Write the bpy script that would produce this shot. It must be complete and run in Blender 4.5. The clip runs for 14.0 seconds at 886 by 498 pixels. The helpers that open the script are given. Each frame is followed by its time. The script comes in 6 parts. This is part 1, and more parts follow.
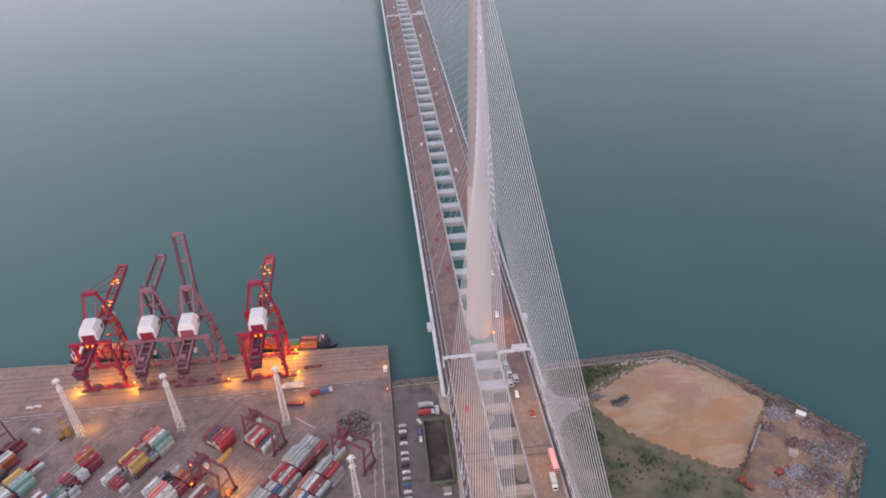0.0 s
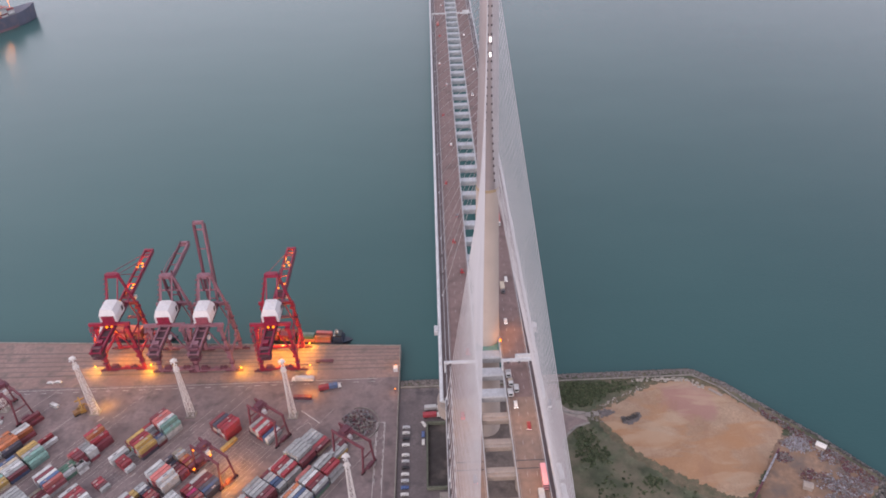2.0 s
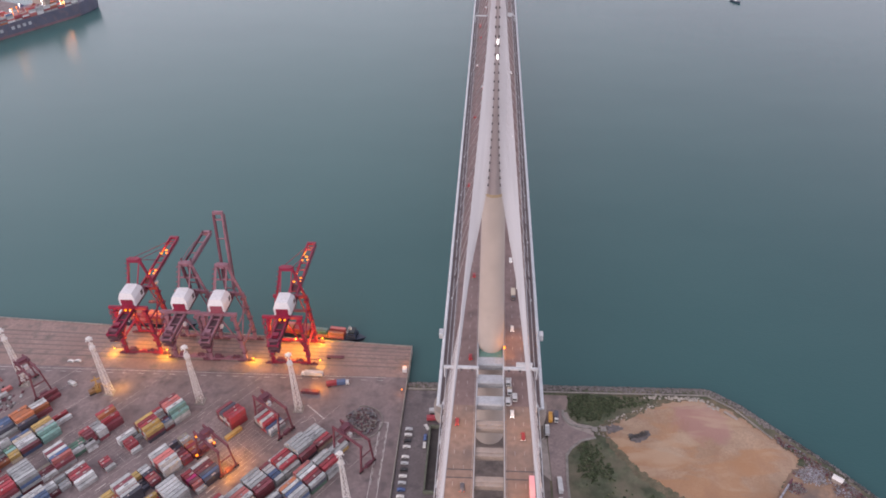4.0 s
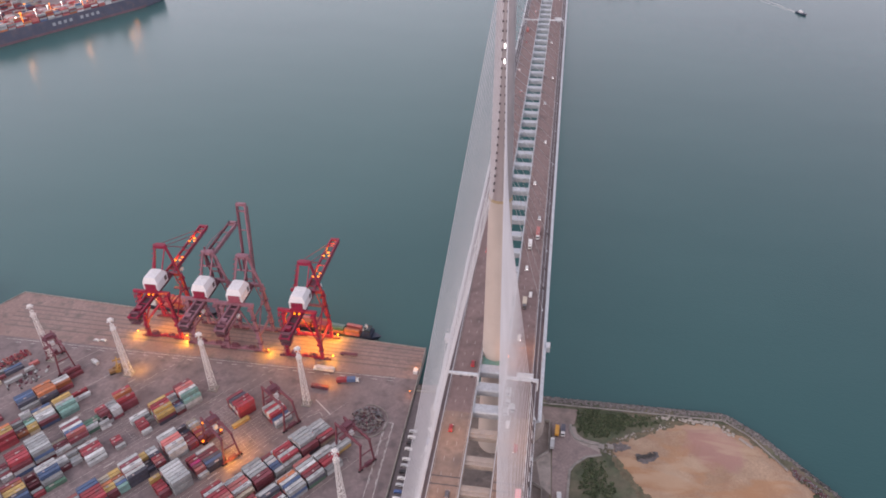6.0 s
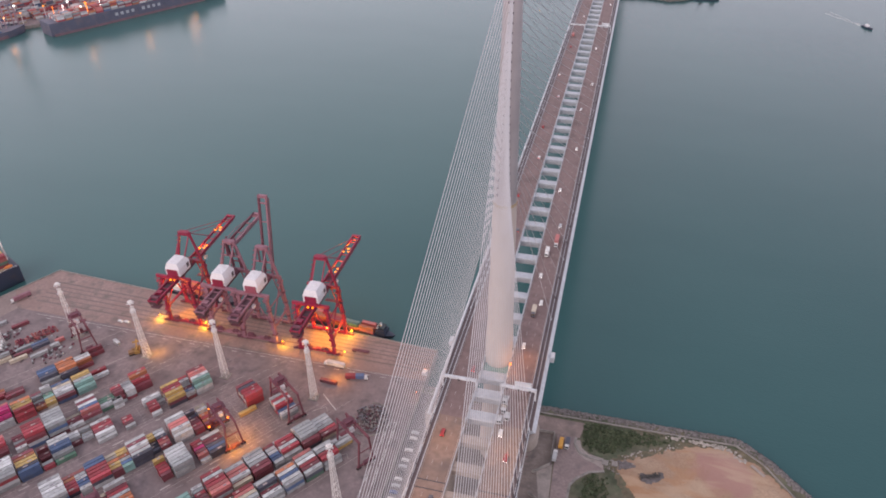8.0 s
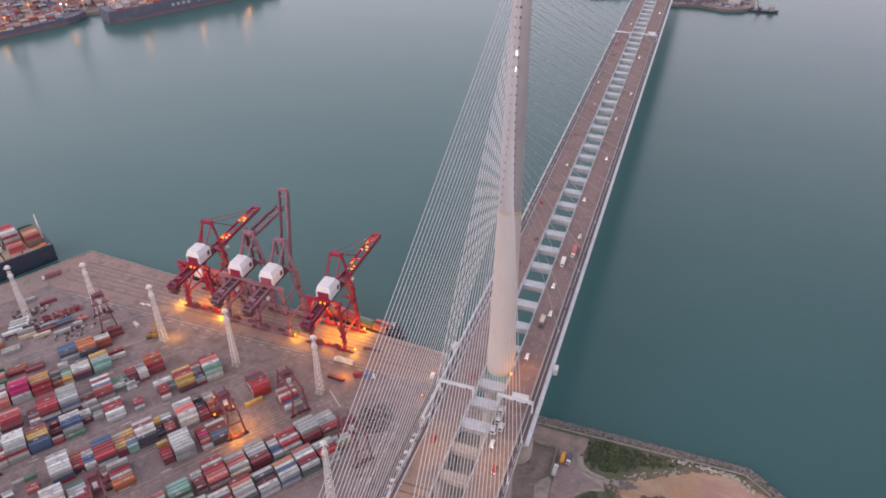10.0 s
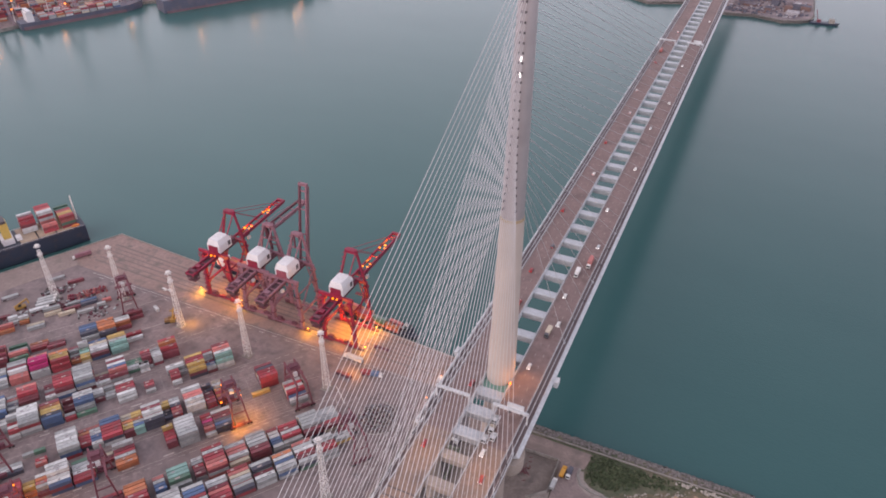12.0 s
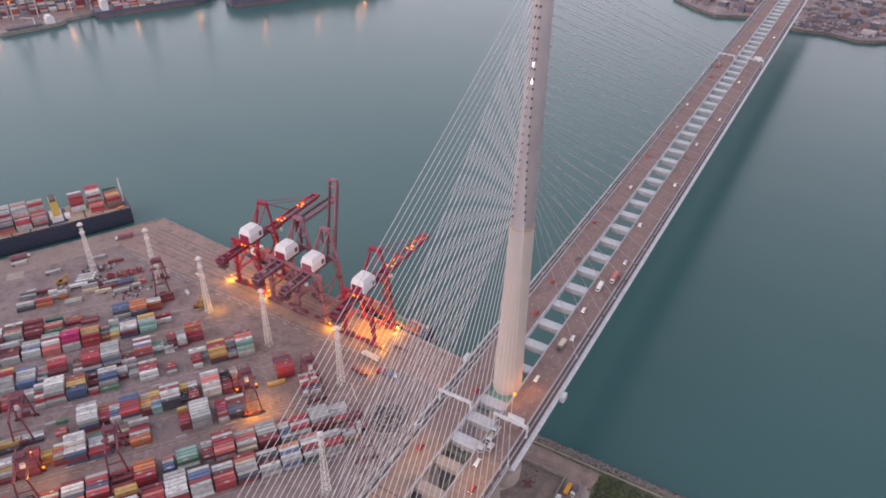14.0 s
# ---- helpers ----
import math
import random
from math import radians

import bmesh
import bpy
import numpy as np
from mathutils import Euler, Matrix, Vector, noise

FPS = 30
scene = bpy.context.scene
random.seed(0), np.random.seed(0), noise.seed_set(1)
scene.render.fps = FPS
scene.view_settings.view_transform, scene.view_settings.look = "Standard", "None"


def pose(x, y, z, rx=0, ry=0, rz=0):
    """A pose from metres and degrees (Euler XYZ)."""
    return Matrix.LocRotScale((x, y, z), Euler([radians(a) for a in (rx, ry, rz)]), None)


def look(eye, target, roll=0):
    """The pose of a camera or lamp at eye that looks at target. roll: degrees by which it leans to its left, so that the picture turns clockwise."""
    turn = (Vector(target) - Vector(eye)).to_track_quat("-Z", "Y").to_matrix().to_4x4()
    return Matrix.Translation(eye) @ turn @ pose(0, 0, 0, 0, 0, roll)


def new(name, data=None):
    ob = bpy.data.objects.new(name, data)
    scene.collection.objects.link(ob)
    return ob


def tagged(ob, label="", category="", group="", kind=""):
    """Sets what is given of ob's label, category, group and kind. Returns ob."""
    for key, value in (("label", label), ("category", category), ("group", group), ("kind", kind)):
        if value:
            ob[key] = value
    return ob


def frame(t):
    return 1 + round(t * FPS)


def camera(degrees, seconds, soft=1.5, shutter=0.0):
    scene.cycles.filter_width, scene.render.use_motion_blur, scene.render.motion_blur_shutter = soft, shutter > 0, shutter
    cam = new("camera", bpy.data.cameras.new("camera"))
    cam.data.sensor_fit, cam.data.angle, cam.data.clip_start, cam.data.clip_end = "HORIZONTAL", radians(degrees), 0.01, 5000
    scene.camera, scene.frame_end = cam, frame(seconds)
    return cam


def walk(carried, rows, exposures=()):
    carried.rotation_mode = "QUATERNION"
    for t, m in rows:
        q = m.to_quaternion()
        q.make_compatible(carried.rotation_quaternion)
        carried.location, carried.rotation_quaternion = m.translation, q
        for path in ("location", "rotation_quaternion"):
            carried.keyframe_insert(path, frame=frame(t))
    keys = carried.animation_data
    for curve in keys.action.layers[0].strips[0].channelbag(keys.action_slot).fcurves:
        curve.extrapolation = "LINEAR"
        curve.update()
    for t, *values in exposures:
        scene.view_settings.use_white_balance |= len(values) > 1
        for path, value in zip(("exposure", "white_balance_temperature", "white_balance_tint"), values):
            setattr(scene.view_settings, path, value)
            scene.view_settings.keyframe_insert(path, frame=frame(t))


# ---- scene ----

# ---------------------------------------------------------------- camera
cam = camera(63.77, 14.0, soft=1.8)
PATH = [
    (0, (-47.13, -304.37, 350.83), (-39.65, -222.76, 293.52), -2.35),
    (1.5, (-29.73, -301.34, 350.14), (-27.65, -219.46, 292.78), -2.04),
    (3, (-12.77, -298.98, 348.65), (-15.84, -216.95, 291.53), -1.78),
    (5.5, (16.26, -292.38, 345.90), (4.10, -210.86, 289.26), -1.34),
    (6.5, (29.32, -289.04, 345.69), (13.14, -208.12, 289.21), -1.28),
    (7.5, (40.75, -285.13, 344.50), (21.11, -204.86, 288.20), -1.10),
    (8, (45.94, -283.05, 343.81), (24.53, -203.18, 287.57), -0.97),
    (10.5, (69.90, -270.26, 342.55), (40.58, -192.80, 286.51), 0.06),
    (11, (74.39, -267.46, 342.57), (43.56, -190.61, 286.51), 0.25),
    (12.5, (88.54, -257.98, 342.65), (53.00, -183.24, 286.52), 0.68),
    (14, (102.96, -248.61, 341.38), (61.74, -176.60, 285.57), 1.24),
]
# ---------------------------------------------------------------- light
EXPOSURE = 0.12
walk(cam, [(t, look(eye, target, roll)) for t, eye, target, roll in PATH], [(0.0, EXPOSURE, 6370, 16.0), (6.5, EXPOSURE, 6490, 16.5), (14.0, EXPOSURE, 6560, 17.0)])

SUN_UP, SUN_TURN = radians(28), radians(205)
world = bpy.data.worlds.new("dusk_sky")
scene.world = world
world.use_nodes = True
wn = world.node_tree
sky = wn.nodes.new("ShaderNodeTexSky")
sky.sky_type, sky.sun_disc = "NISHITA", False
sky.sun_elevation, sky.sun_rotation = SUN_UP, SUN_TURN
sky.air_density, sky.dust_density, sky.ozone_density = 1.0, 7.0, 1.0
# an even cloud layer veils most of the clear sky, a little brighter and pinker towards the horizon
place_in_sky = wn.nodes.new("ShaderNodeTexCoord")
split = wn.nodes.new("ShaderNodeSeparateXYZ")
wn.links.new(place_in_sky.outputs["Generated"], split.inputs["Vector"])
height = wn.nodes.new("ShaderNodeMapRange")
height.inputs["From Min"].default_value, height.inputs["From Max"].default_value = 0.0, 0.75
wn.links.new(split.outputs["Z"], height.inputs["Value"])
cloud = wn.nodes.new("ShaderNodeMix")
cloud.data_type = "RGBA"
cloud.inputs[6].default_value, cloud.inputs[7].default_value = (13.4, 12.7, 13.9, 1), (5.2, 5.2, 5.8, 1)
wn.links.new(height.outputs["Result"], cloud.inputs[0])
veil = wn.nodes.new("ShaderNodeMix")
veil.data_type = "RGBA"
veil.inputs[0].default_value = 0.82
wn.links.new(sky.outputs["Color"], veil.inputs[6])
# the afterglow makes the western sky a little brighter than the eastern one
west = wn.nodes.new("ShaderNodeMapRange")
for k, v in (("From Min", -1.0), ("From Max", 1.0), ("To Min", 1.04), ("To Max", 0.88)):
    west.inputs[k].default_value = v
wn.links.new(split.outputs["X"], west.inputs["Value"])
lit = wn.nodes.new("ShaderNodeVectorMath")
lit.operation = "SCALE"
wn.links.new(cloud.outputs[2], lit.inputs[0])
wn.links.new(west.outputs["Result"], lit.inputs["Scale"])
wn.links.new(lit.outputs["Vector"], veil.inputs[7])
wn.links.new(veil.outputs[2], wn.nodes["Background"].inputs["Color"])
wn.nodes["Background"].inputs["Strength"].default_value = 0.15
sun = new("sun", bpy.data.lights.new("sun", "SUN"))
sun.data.energy, sun.data.angle, sun.data.color = 0.6, radians(40), (1.0, 0.88, 0.82)
sun.matrix_world = look((400 * math.sin(SUN_TURN), 400 * math.cos(SUN_TURN), 400 * math.tan(SUN_UP)), (0, 0, 0))


# ---------------------------------------------------------------- materials
def mat(name, col, rough=0.6, metal=0.0, var=0.25, size=3.0, fine=0.4, bump=0.0, spread=0.0, islands=False, stain=None, stain_size=12.0, stain_amount=0.5, flat=False):
    """Base colour broken by a broad and a fine noise, an optional stain colour, relief and a spread of brightness from piece to piece."""
    m = bpy.data.materials.new(name)
    m.use_nodes = True
    nt = m.node_tree
    N, L = nt.nodes, nt.links
    bsdf = N["Principled BSDF"]
    bsdf.inputs["Roughness"].default_value, bsdf.inputs["Metallic"].default_value = rough, metal
    geo = N.new("ShaderNodeNewGeometry")

    def noise_at(s, detail=4.0):
        n = N.new("ShaderNodeTexNoise")
        n.inputs["Scale"].default_value, n.inputs["Detail"].default_value = 1.0 / s, detail
        L.new(geo.outputs["Position"], n.inputs["Vector"])
        return n.outputs["Fac"]

    def mixed(fac, a, b):
        x = N.new("ShaderNodeMix")
        x.data_type = "RGBA"
        if isinstance(fac, float):
            x.inputs[0].default_value = fac
        else:
            L.new(fac, x.inputs[0])
        for sock, v in ((x.inputs[6], a), (x.inputs[7], b)):
            if isinstance(v, tuple):
                sock.default_value = (*v, 1)
            else:
                L.new(v, sock)
        return x.outputs[2]

    def ramp(src, lo, hi):
        r = N.new("ShaderNodeMapRange")
        r.inputs["From Min"].default_value, r.inputs["From Max"].default_value = lo, hi
        L.new(src, r.inputs["Value"])
        return r.outputs["Result"]

    dark = tuple(c * (1 - var) for c in col)
    light = tuple(min(1.0, c * (1 + var)) for c in col)
    c = mixed(ramp(noise_at(size), 0.3, 0.7), dark, light)
    if fine:
        c = mixed(ramp(noise_at(fine, 6.0), 0.35, 0.75), c, tuple(v * 0.75 for v in col))
    if stain:
        c = mixed(ramp(noise_at(stain_size, 6.0), 0.62 - 0.24 * stain_amount, 0.72), c, stain)
    if spread:
        info = N.new("ShaderNodeObjectInfo")
        hsv = N.new("ShaderNodeHueSaturation")
        hsv.inputs["Fac"].default_value = 1.0
        r = N.new("ShaderNodeMapRange")
        r.inputs["To Min"].default_value, r.inputs["To Max"].default_value = 1 - spread, 1 + spread
        L.new(geo.outputs["Random Per Island"] if islands else info.outputs["Random"], r.inputs["Value"])
        L.new(r.outputs["Result"], hsv.inputs["Value"])
        L.new(c, hsv.inputs["Color"])
        c = hsv.outputs["Color"]
    L.new(c, bsdf.inputs["Base Color"])
    if bump:
        b = N.new("ShaderNodeBump")
        b.inputs["Strength"].default_value, b.inputs["Distance"].default_value = 0.6, bump
        L.new(noise_at(max(fine, 0.2) * 2, 5.0), b.inputs["Height"])
        L.new(b.outputs["Normal"], bsdf.inputs["Normal"])
    return m


def glow(name, col, strength):
    m = bpy.data.materials.new(name)
    m.use_nodes = True
    b = m.node_tree.nodes["Principled BSDF"]
    b.inputs["Base Color"].default_value = (*col, 1)
    b.inputs["Emission Color"].default_value = (*col, 1)
    b.inputs["Emission Strength"].default_value = strength
    return m


def water_material():
    m = bpy.data.materials.new("sea_water")
    m.use_nodes = True
    nt = m.node_tree
    N, L = nt.nodes, nt.links
    b = N["Principled BSDF"]
    b.inputs["Roughness"].default_value = 0.21
    b.inputs["IOR"].default_value = 1.33
    geo = N.new("ShaderNodeNewGeometry")

    def noise_at(sx, sy, detail):
        mp = N.new("ShaderNodeMapping")
        mp.inputs["Scale"].default_value = (1 / sx, 1 / sy, 1)
        mp.inputs["Rotation"].default_value = (0, 0, 0.35)
        L.new(geo.outputs["Position"], mp.inputs["Vector"])
        n = N.new("ShaderNodeTexNoise")
        n.inputs["Scale"].default_value, n.inputs["Detail"].default_value = 1.0, detail
        L.new(mp.outputs["Vector"], n.inputs["Vector"])
        return n.outputs["Fac"]

    mix = N.new("ShaderNodeMix")
    mix.data_type = "RGBA"
    mix.inputs[6].default_value, mix.inputs[7].default_value = (0.017, 0.071, 0.077, 1), (0.051, 0.122, 0.122, 1)
    # brightness put into the water colour: lighter to the west, darker to the east
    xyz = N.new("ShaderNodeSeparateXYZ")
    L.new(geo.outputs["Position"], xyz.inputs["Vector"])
    west_light = N.new("ShaderNodeMapRange")
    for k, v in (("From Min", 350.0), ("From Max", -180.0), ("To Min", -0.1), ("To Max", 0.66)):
        west_light.inputs[k].default_value = v
    L.new(xyz.outputs["X"], west_light.inputs["Value"])
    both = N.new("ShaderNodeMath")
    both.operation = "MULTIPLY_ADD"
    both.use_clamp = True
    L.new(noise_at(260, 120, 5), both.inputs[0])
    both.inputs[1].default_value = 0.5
    L.new(west_light.outputs["Result"], both.inputs[2])
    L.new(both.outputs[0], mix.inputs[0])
    L.new(mix.outputs[2], b.inputs["Base Color"])
    add = N.new("ShaderNodeMath")
    add.operation = "MULTIPLY_ADD"
    L.new(noise_at(9, 4, 3), add.inputs[0])
    add.inputs[1].default_value = 0.5
    L.new(noise_at(2.6, 1.3, 4), add.inputs[2])
    bump = N.new("ShaderNodeBump")
    bump.inputs["Strength"].default_value, bump.inputs["Distance"].default_value = 0.3, 0.3
    L.new(add.outputs[0], bump.inputs["Height"])
    L.new(bump.outputs["Normal"], b.inputs["Normal"])
    return m


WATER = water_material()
YARD = mat("yard_asphalt", (0.234, 0.184, 0.186), 0.85, var=0.22, size=18, fine=2.5, stain=(0.135, 0.11, 0.114), stain_size=7, stain_amount=0.5)
APRON = mat("quay_concrete", (0.292, 0.202, 0.183), 0.8, var=0.15, size=14, fine=2.0, stain=(0.15, 0.125, 0.115), stain_size=7, stain_amount=0.4)
APRON_WEST = mat("berth_concrete", (0.285, 0.222, 0.208), 0.8, var=0.14, size=16, fine=2.0, stain=(0.2, 0.165, 0.15), stain_size=9, stain_amount=0.3)
RAIL_STRIP = mat("rail_strip_dark", (0.18, 0.137, 0.127), 0.7, var=0.2, size=6)
PAINT = mat("road_paint", (0.62, 0.6, 0.58), 0.7, var=0.2, size=2, stain=(0.3, 0.27, 0.26), stain_size=3, stain_amount=0.5)
LANE = mat("lane_paint", (0.47, 0.42, 0.4), 0.75, var=0.2, size=3, stain=(0.27, 0.22, 0.21), stain_size=3, stain_amount=0.5)
LOT_EAST = mat("worn_lot_concrete", (0.2, 0.165, 0.15), 0.9, var=0.22, size=8, fine=1.5, stain=(0.11, 0.093, 0.087), stain_size=7, stain_amount=0.5)
LOT = mat("lot_asphalt", (0.16, 0.136, 0.143), 0.9, var=0.2, size=9, fine=1.5, stain=(0.075, 0.07, 0.075), stain_size=8, stain_amount=0.4)
GRASS = mat("scrub_grass", (0.084, 0.098, 0.06), 0.95, var=0.5, size=7, fine=1.6, bump=0.4, stain=(0.19, 0.158, 0.115), stain_size=15, stain_amount=0.9)
SAND = mat("sandy_fill", (0.38, 0.266, 0.188), 0.95, var=0.16, size=13, fine=1.2, bump=0.15, stain=(0.29, 0.155, 0.085), stain_size=22, stain_amount=0.9)
def redden(m, centre, radius, tint):
    """Blend a soil tint into a ground material round a place, with a ragged edge, and pale streaks across all of it."""
    N, L = m.node_tree.nodes, m.node_tree.links
    b = N["Principled BSDF"]
    old = b.inputs["Base Color"].links[0].from_socket
    geo = N.new("ShaderNodeNewGeometry")
    dist = N.new("ShaderNodeVectorMath")
    dist.operation = "DISTANCE"
    L.new(geo.outputs["Position"], dist.inputs[0])
    dist.inputs[1].default_value = centre
    rag = N.new("ShaderNodeTexNoise")
    rag.inputs["Scale"].default_value, rag.inputs["Detail"].default_value = 0.1, 6
    L.new(geo.outputs["Position"], rag.inputs["Vector"])
    add = N.new("ShaderNodeMath")
    add.operation = "MULTIPLY_ADD"
    L.new(rag.outputs["Fac"], add.inputs[0])
    add.inputs[1].default_value = 26
    L.new(dist.outputs["Value"], add.inputs[2])
    rng_ = N.new("ShaderNodeMapRange")
    for k, v in (("From Min", radius + 9), ("From Max", radius + 16), ("To Min", 0.75), ("To Max", 0.0)):
        rng_.inputs[k].default_value = v
    L.new(add.outputs[0], rng_.inputs["Value"])
    def blend(fac, under, tint_):
        mix = N.new("ShaderNodeMix")
        mix.data_type = "RGBA"
        L.new(fac, mix.inputs[0])
        L.new(under, mix.inputs[6])
        mix.inputs[7].default_value = (*tint_, 1)
        return mix.outputs[2]

    def band(scale, turn, lo, hi, most):
        mp = N.new("ShaderNodeMapping")
        mp.inputs["Scale"].default_value, mp.inputs["Rotation"].default_value = scale, (0, 0, turn)
        L.new(geo.outputs["Position"], mp.inputs["Vector"])
        st = N.new("ShaderNodeTexNoise")
        st.inputs["Scale"].default_value, st.inputs["Detail"].default_value = 1.0, 8
        st.inputs["Distortion"].default_value = 0.6
        L.new(mp.outputs["Vector"], st.inputs["Vector"])
        r2 = N.new("ShaderNodeMapRange")
        for k, v in (("From Min", lo), ("From Max", hi), ("To Max", most)):
            r2.inputs[k].default_value = v
        L.new(st.outputs["Fac"], r2.inputs["Value"])
        return r2.outputs["Result"]

    c = blend(band((0.022, 0.05, 0.1), 0.5, 0.5, 0.56, 0.6), old, (0.37, 0.2, 0.105))
    c = blend(rng_.outputs["Result"], c, tint)
    c = blend(band((0.03, 0.085, 0.1), 0.3, 0.5, 0.62, 0.5), c, (0.45, 0.336, 0.24))
    c = blend(band((0.07, 0.045, 0.1), 1.1, 0.56, 0.68, 0.35), c, (0.28, 0.16, 0.11))
    L.new(c, b.inputs["Base Color"])


redden(SAND, (130, 13, 5), 17, (0.33, 0.18, 0.16))
# bank soil made paler: distance haze is part of its colour
BANK = mat("far_bank_hazed_soil", (0.29, 0.235, 0.24), 0.95, var=0.35, size=26, fine=6, stain=(0.15, 0.125, 0.14), stain_size=34, stain_amount=0.8)
BARE = mat("bare_yard_soil", (0.28, 0.18, 0.125), 0.95, var=0.3, size=11, fine=2.0, stain=(0.135, 0.11, 0.1), stain_size=9, stain_amount=0.75)
SCRAP = mat("scrap_metal_heap", (0.22, 0.215, 0.24), 0.75, 0.1, var=0.6, size=2.2, fine=0.7, bump=0.3, stain=(0.2, 0.11, 0.075), stain_size=5, stain_amount=0.6)
ROCK = mat("riprap_stone", (0.19, 0.172, 0.165), 0.9, var=0.6, size=1.6, fine=0.5)
WET = mat("wet_stone", (0.05, 0.047, 0.045), 0.45, var=0.5, size=1.6, fine=0.5)
WALLC = mat("seawall_concrete", (0.3, 0.275, 0.255), 0.85, var=0.2, size=5, stain=(0.16, 0.15, 0.14), stain_size=4)
ROAD = mat("deck_asphalt", (0.21, 0.145, 0.139), 0.8, var=0.12, size=20, fine=3.0, stain=(0.12, 0.085, 0.08), stain_size=16, stain_amount=0.3)
ROAD_TAN = mat("deck_concrete_road", (0.265, 0.185, 0.15), 0.8, var=0.12, size=14, fine=2.5, stain=(0.17, 0.125, 0.11), stain_size=12, stain_amount=0.3)
STRIP = mat("deck_side_strip", (0.15, 0.115, 0.12), 0.8, var=0.15, size=8)
GIRDER_GREY = mat("girder_grey_steel", (0.42, 0.445, 0.485), 0.55, var=0.12, size=5, fine=1.2, stain=(0.33, 0.345, 0.375), stain_size=4, stain_amount=0.4)
STEEL_WHITE = mat("deck_white_steel", (0.56, 0.58, 0.61), 0.5, var=0.1, size=6, fine=1.2, stain=(0.4, 0.4, 0.42), stain_size=5, stain_amount=0.35)
BEIGE = mat("backspan_concrete", (0.37, 0.315, 0.28), 0.85, var=0.12, size=5, stain=(0.28, 0.235, 0.215), stain_size=4, stain_amount=0.4)
TOWER_C = mat("tower_concrete", (0.45, 0.385, 0.345), 0.8, var=0.05, size=12, fine=0, stain=(0.39, 0.33, 0.295), stain_size=22, stain_amount=0.3)
TOWER_S = mat("tower_stainless_skin", (0.435, 0.385, 0.39), 0.42, 0.4, var=0.06, size=10, fine=0, stain=(0.37, 0.325, 0.33), stain_size=18, stain_amount=0.35)
OCHRE = mat("ochre_joint_panel", (0.42, 0.32, 0.2), 0.7, var=0.15, size=2)
CABLE = mat("stay_cable_sheath", (0.465, 0.45, 0.465), 0.5, var=0.06, size=20, fine=0)
ANCHOR = mat("anchor_box_dark", (0.09, 0.075, 0.08), 0.6)
TEAL = mat("teal_netting", (0.16, 0.3, 0.26), 0.8, var=0.2, size=1.5)
CRANE_RED = mat("crane_red_paint", (0.27, 0.014, 0.05), 0.5, var=0.2, size=4, fine=0.8, stain=(0.17, 0.02, 0.03), stain_size=3, stain_amount=0.4)
CRANE_OLD = mat("crane_faded_red_paint", (0.275, 0.13, 0.165), 0.6, var=0.22, size=4, fine=0.8, stain=(0.21, 0.09, 0.11), stain_size=3, stain_amount=0.5)
CRANE_WORN = mat("crane_worn_red_panel", (0.29, 0.07, 0.1), 0.6, var=0.2, size=3)
CRANE_PIT = mat("crane_dark_deck", (0.075, 0.035, 0.045), 0.7, var=0.3, size=2)
# colour of dark crane parts, and of the shade painted on one boom beam
CRANE_DARK = mat("crane_dark_and_shaded", (0.14, 0.045, 0.066), 0.7, var=0.25, size=3)
HOUSE_W = mat("machinery_house_white", (0.74, 0.725, 0.745), 0.5, var=0.06, size=4, stain=(0.6, 0.58, 0.58), stain_size=4, stain_amount=0.25)
MAST_W = mat("mast_white_paint", (0.76, 0.73, 0.71), 0.5, var=0.08, size=3)
# dark red raised a little, haze included in the colour
RTG_RED = mat("yard_crane_red", (0.17, 0.05, 0.068), 0.6, var=0.25, size=3)
BLACK = mat("rubber_black", (0.02, 0.02, 0.022), 0.8)
GLASS = mat("dark_glass", (0.03, 0.04, 0.045), 0.15, var=0.1)
HULL = mat("hull_navy", (0.035, 0.045, 0.075), 0.5, var=0.15, size=12, stain=(0.06, 0.05, 0.06), stain_size=8, stain_amount=0.4)
# hulls across the water, paled so that their colour carries the haze
HULL_HAZED = mat("hull_hazed_slate", (0.105, 0.112, 0.16), 0.6, var=0.15, size=14, stain=(0.15, 0.125, 0.15), stain_size=10, stain_amount=0.5)
HULL_RED_HAZED = mat("hull_hazed_red", (0.19, 0.115, 0.135), 0.6, var=0.2, size=14)
DECK_BEIGE = mat("hatch_cover_buff", (0.46, 0.36, 0.27), 0.7, var=0.12, size=5, stain=(0.35, 0.26, 0.2), stain_size=5)
FUNNEL = mat("funnel_yellow", (0.62, 0.44, 0.12), 0.5, var=0.1)
LAMP = glow("sodium_lamp", (1.0, 0.26, 0.01), 2.4)
LAMP_L = glow("low_sodium_lamp", (1.0, 0.42, 0.02), 3.0)
LAMP_W = glow("white_lamp", (1.0, 0.95, 0.9), 4.0)
TAIL = glow("tail_light", (1.0, 0.05, 0.03), 1.2)

C, CM = {}, {}
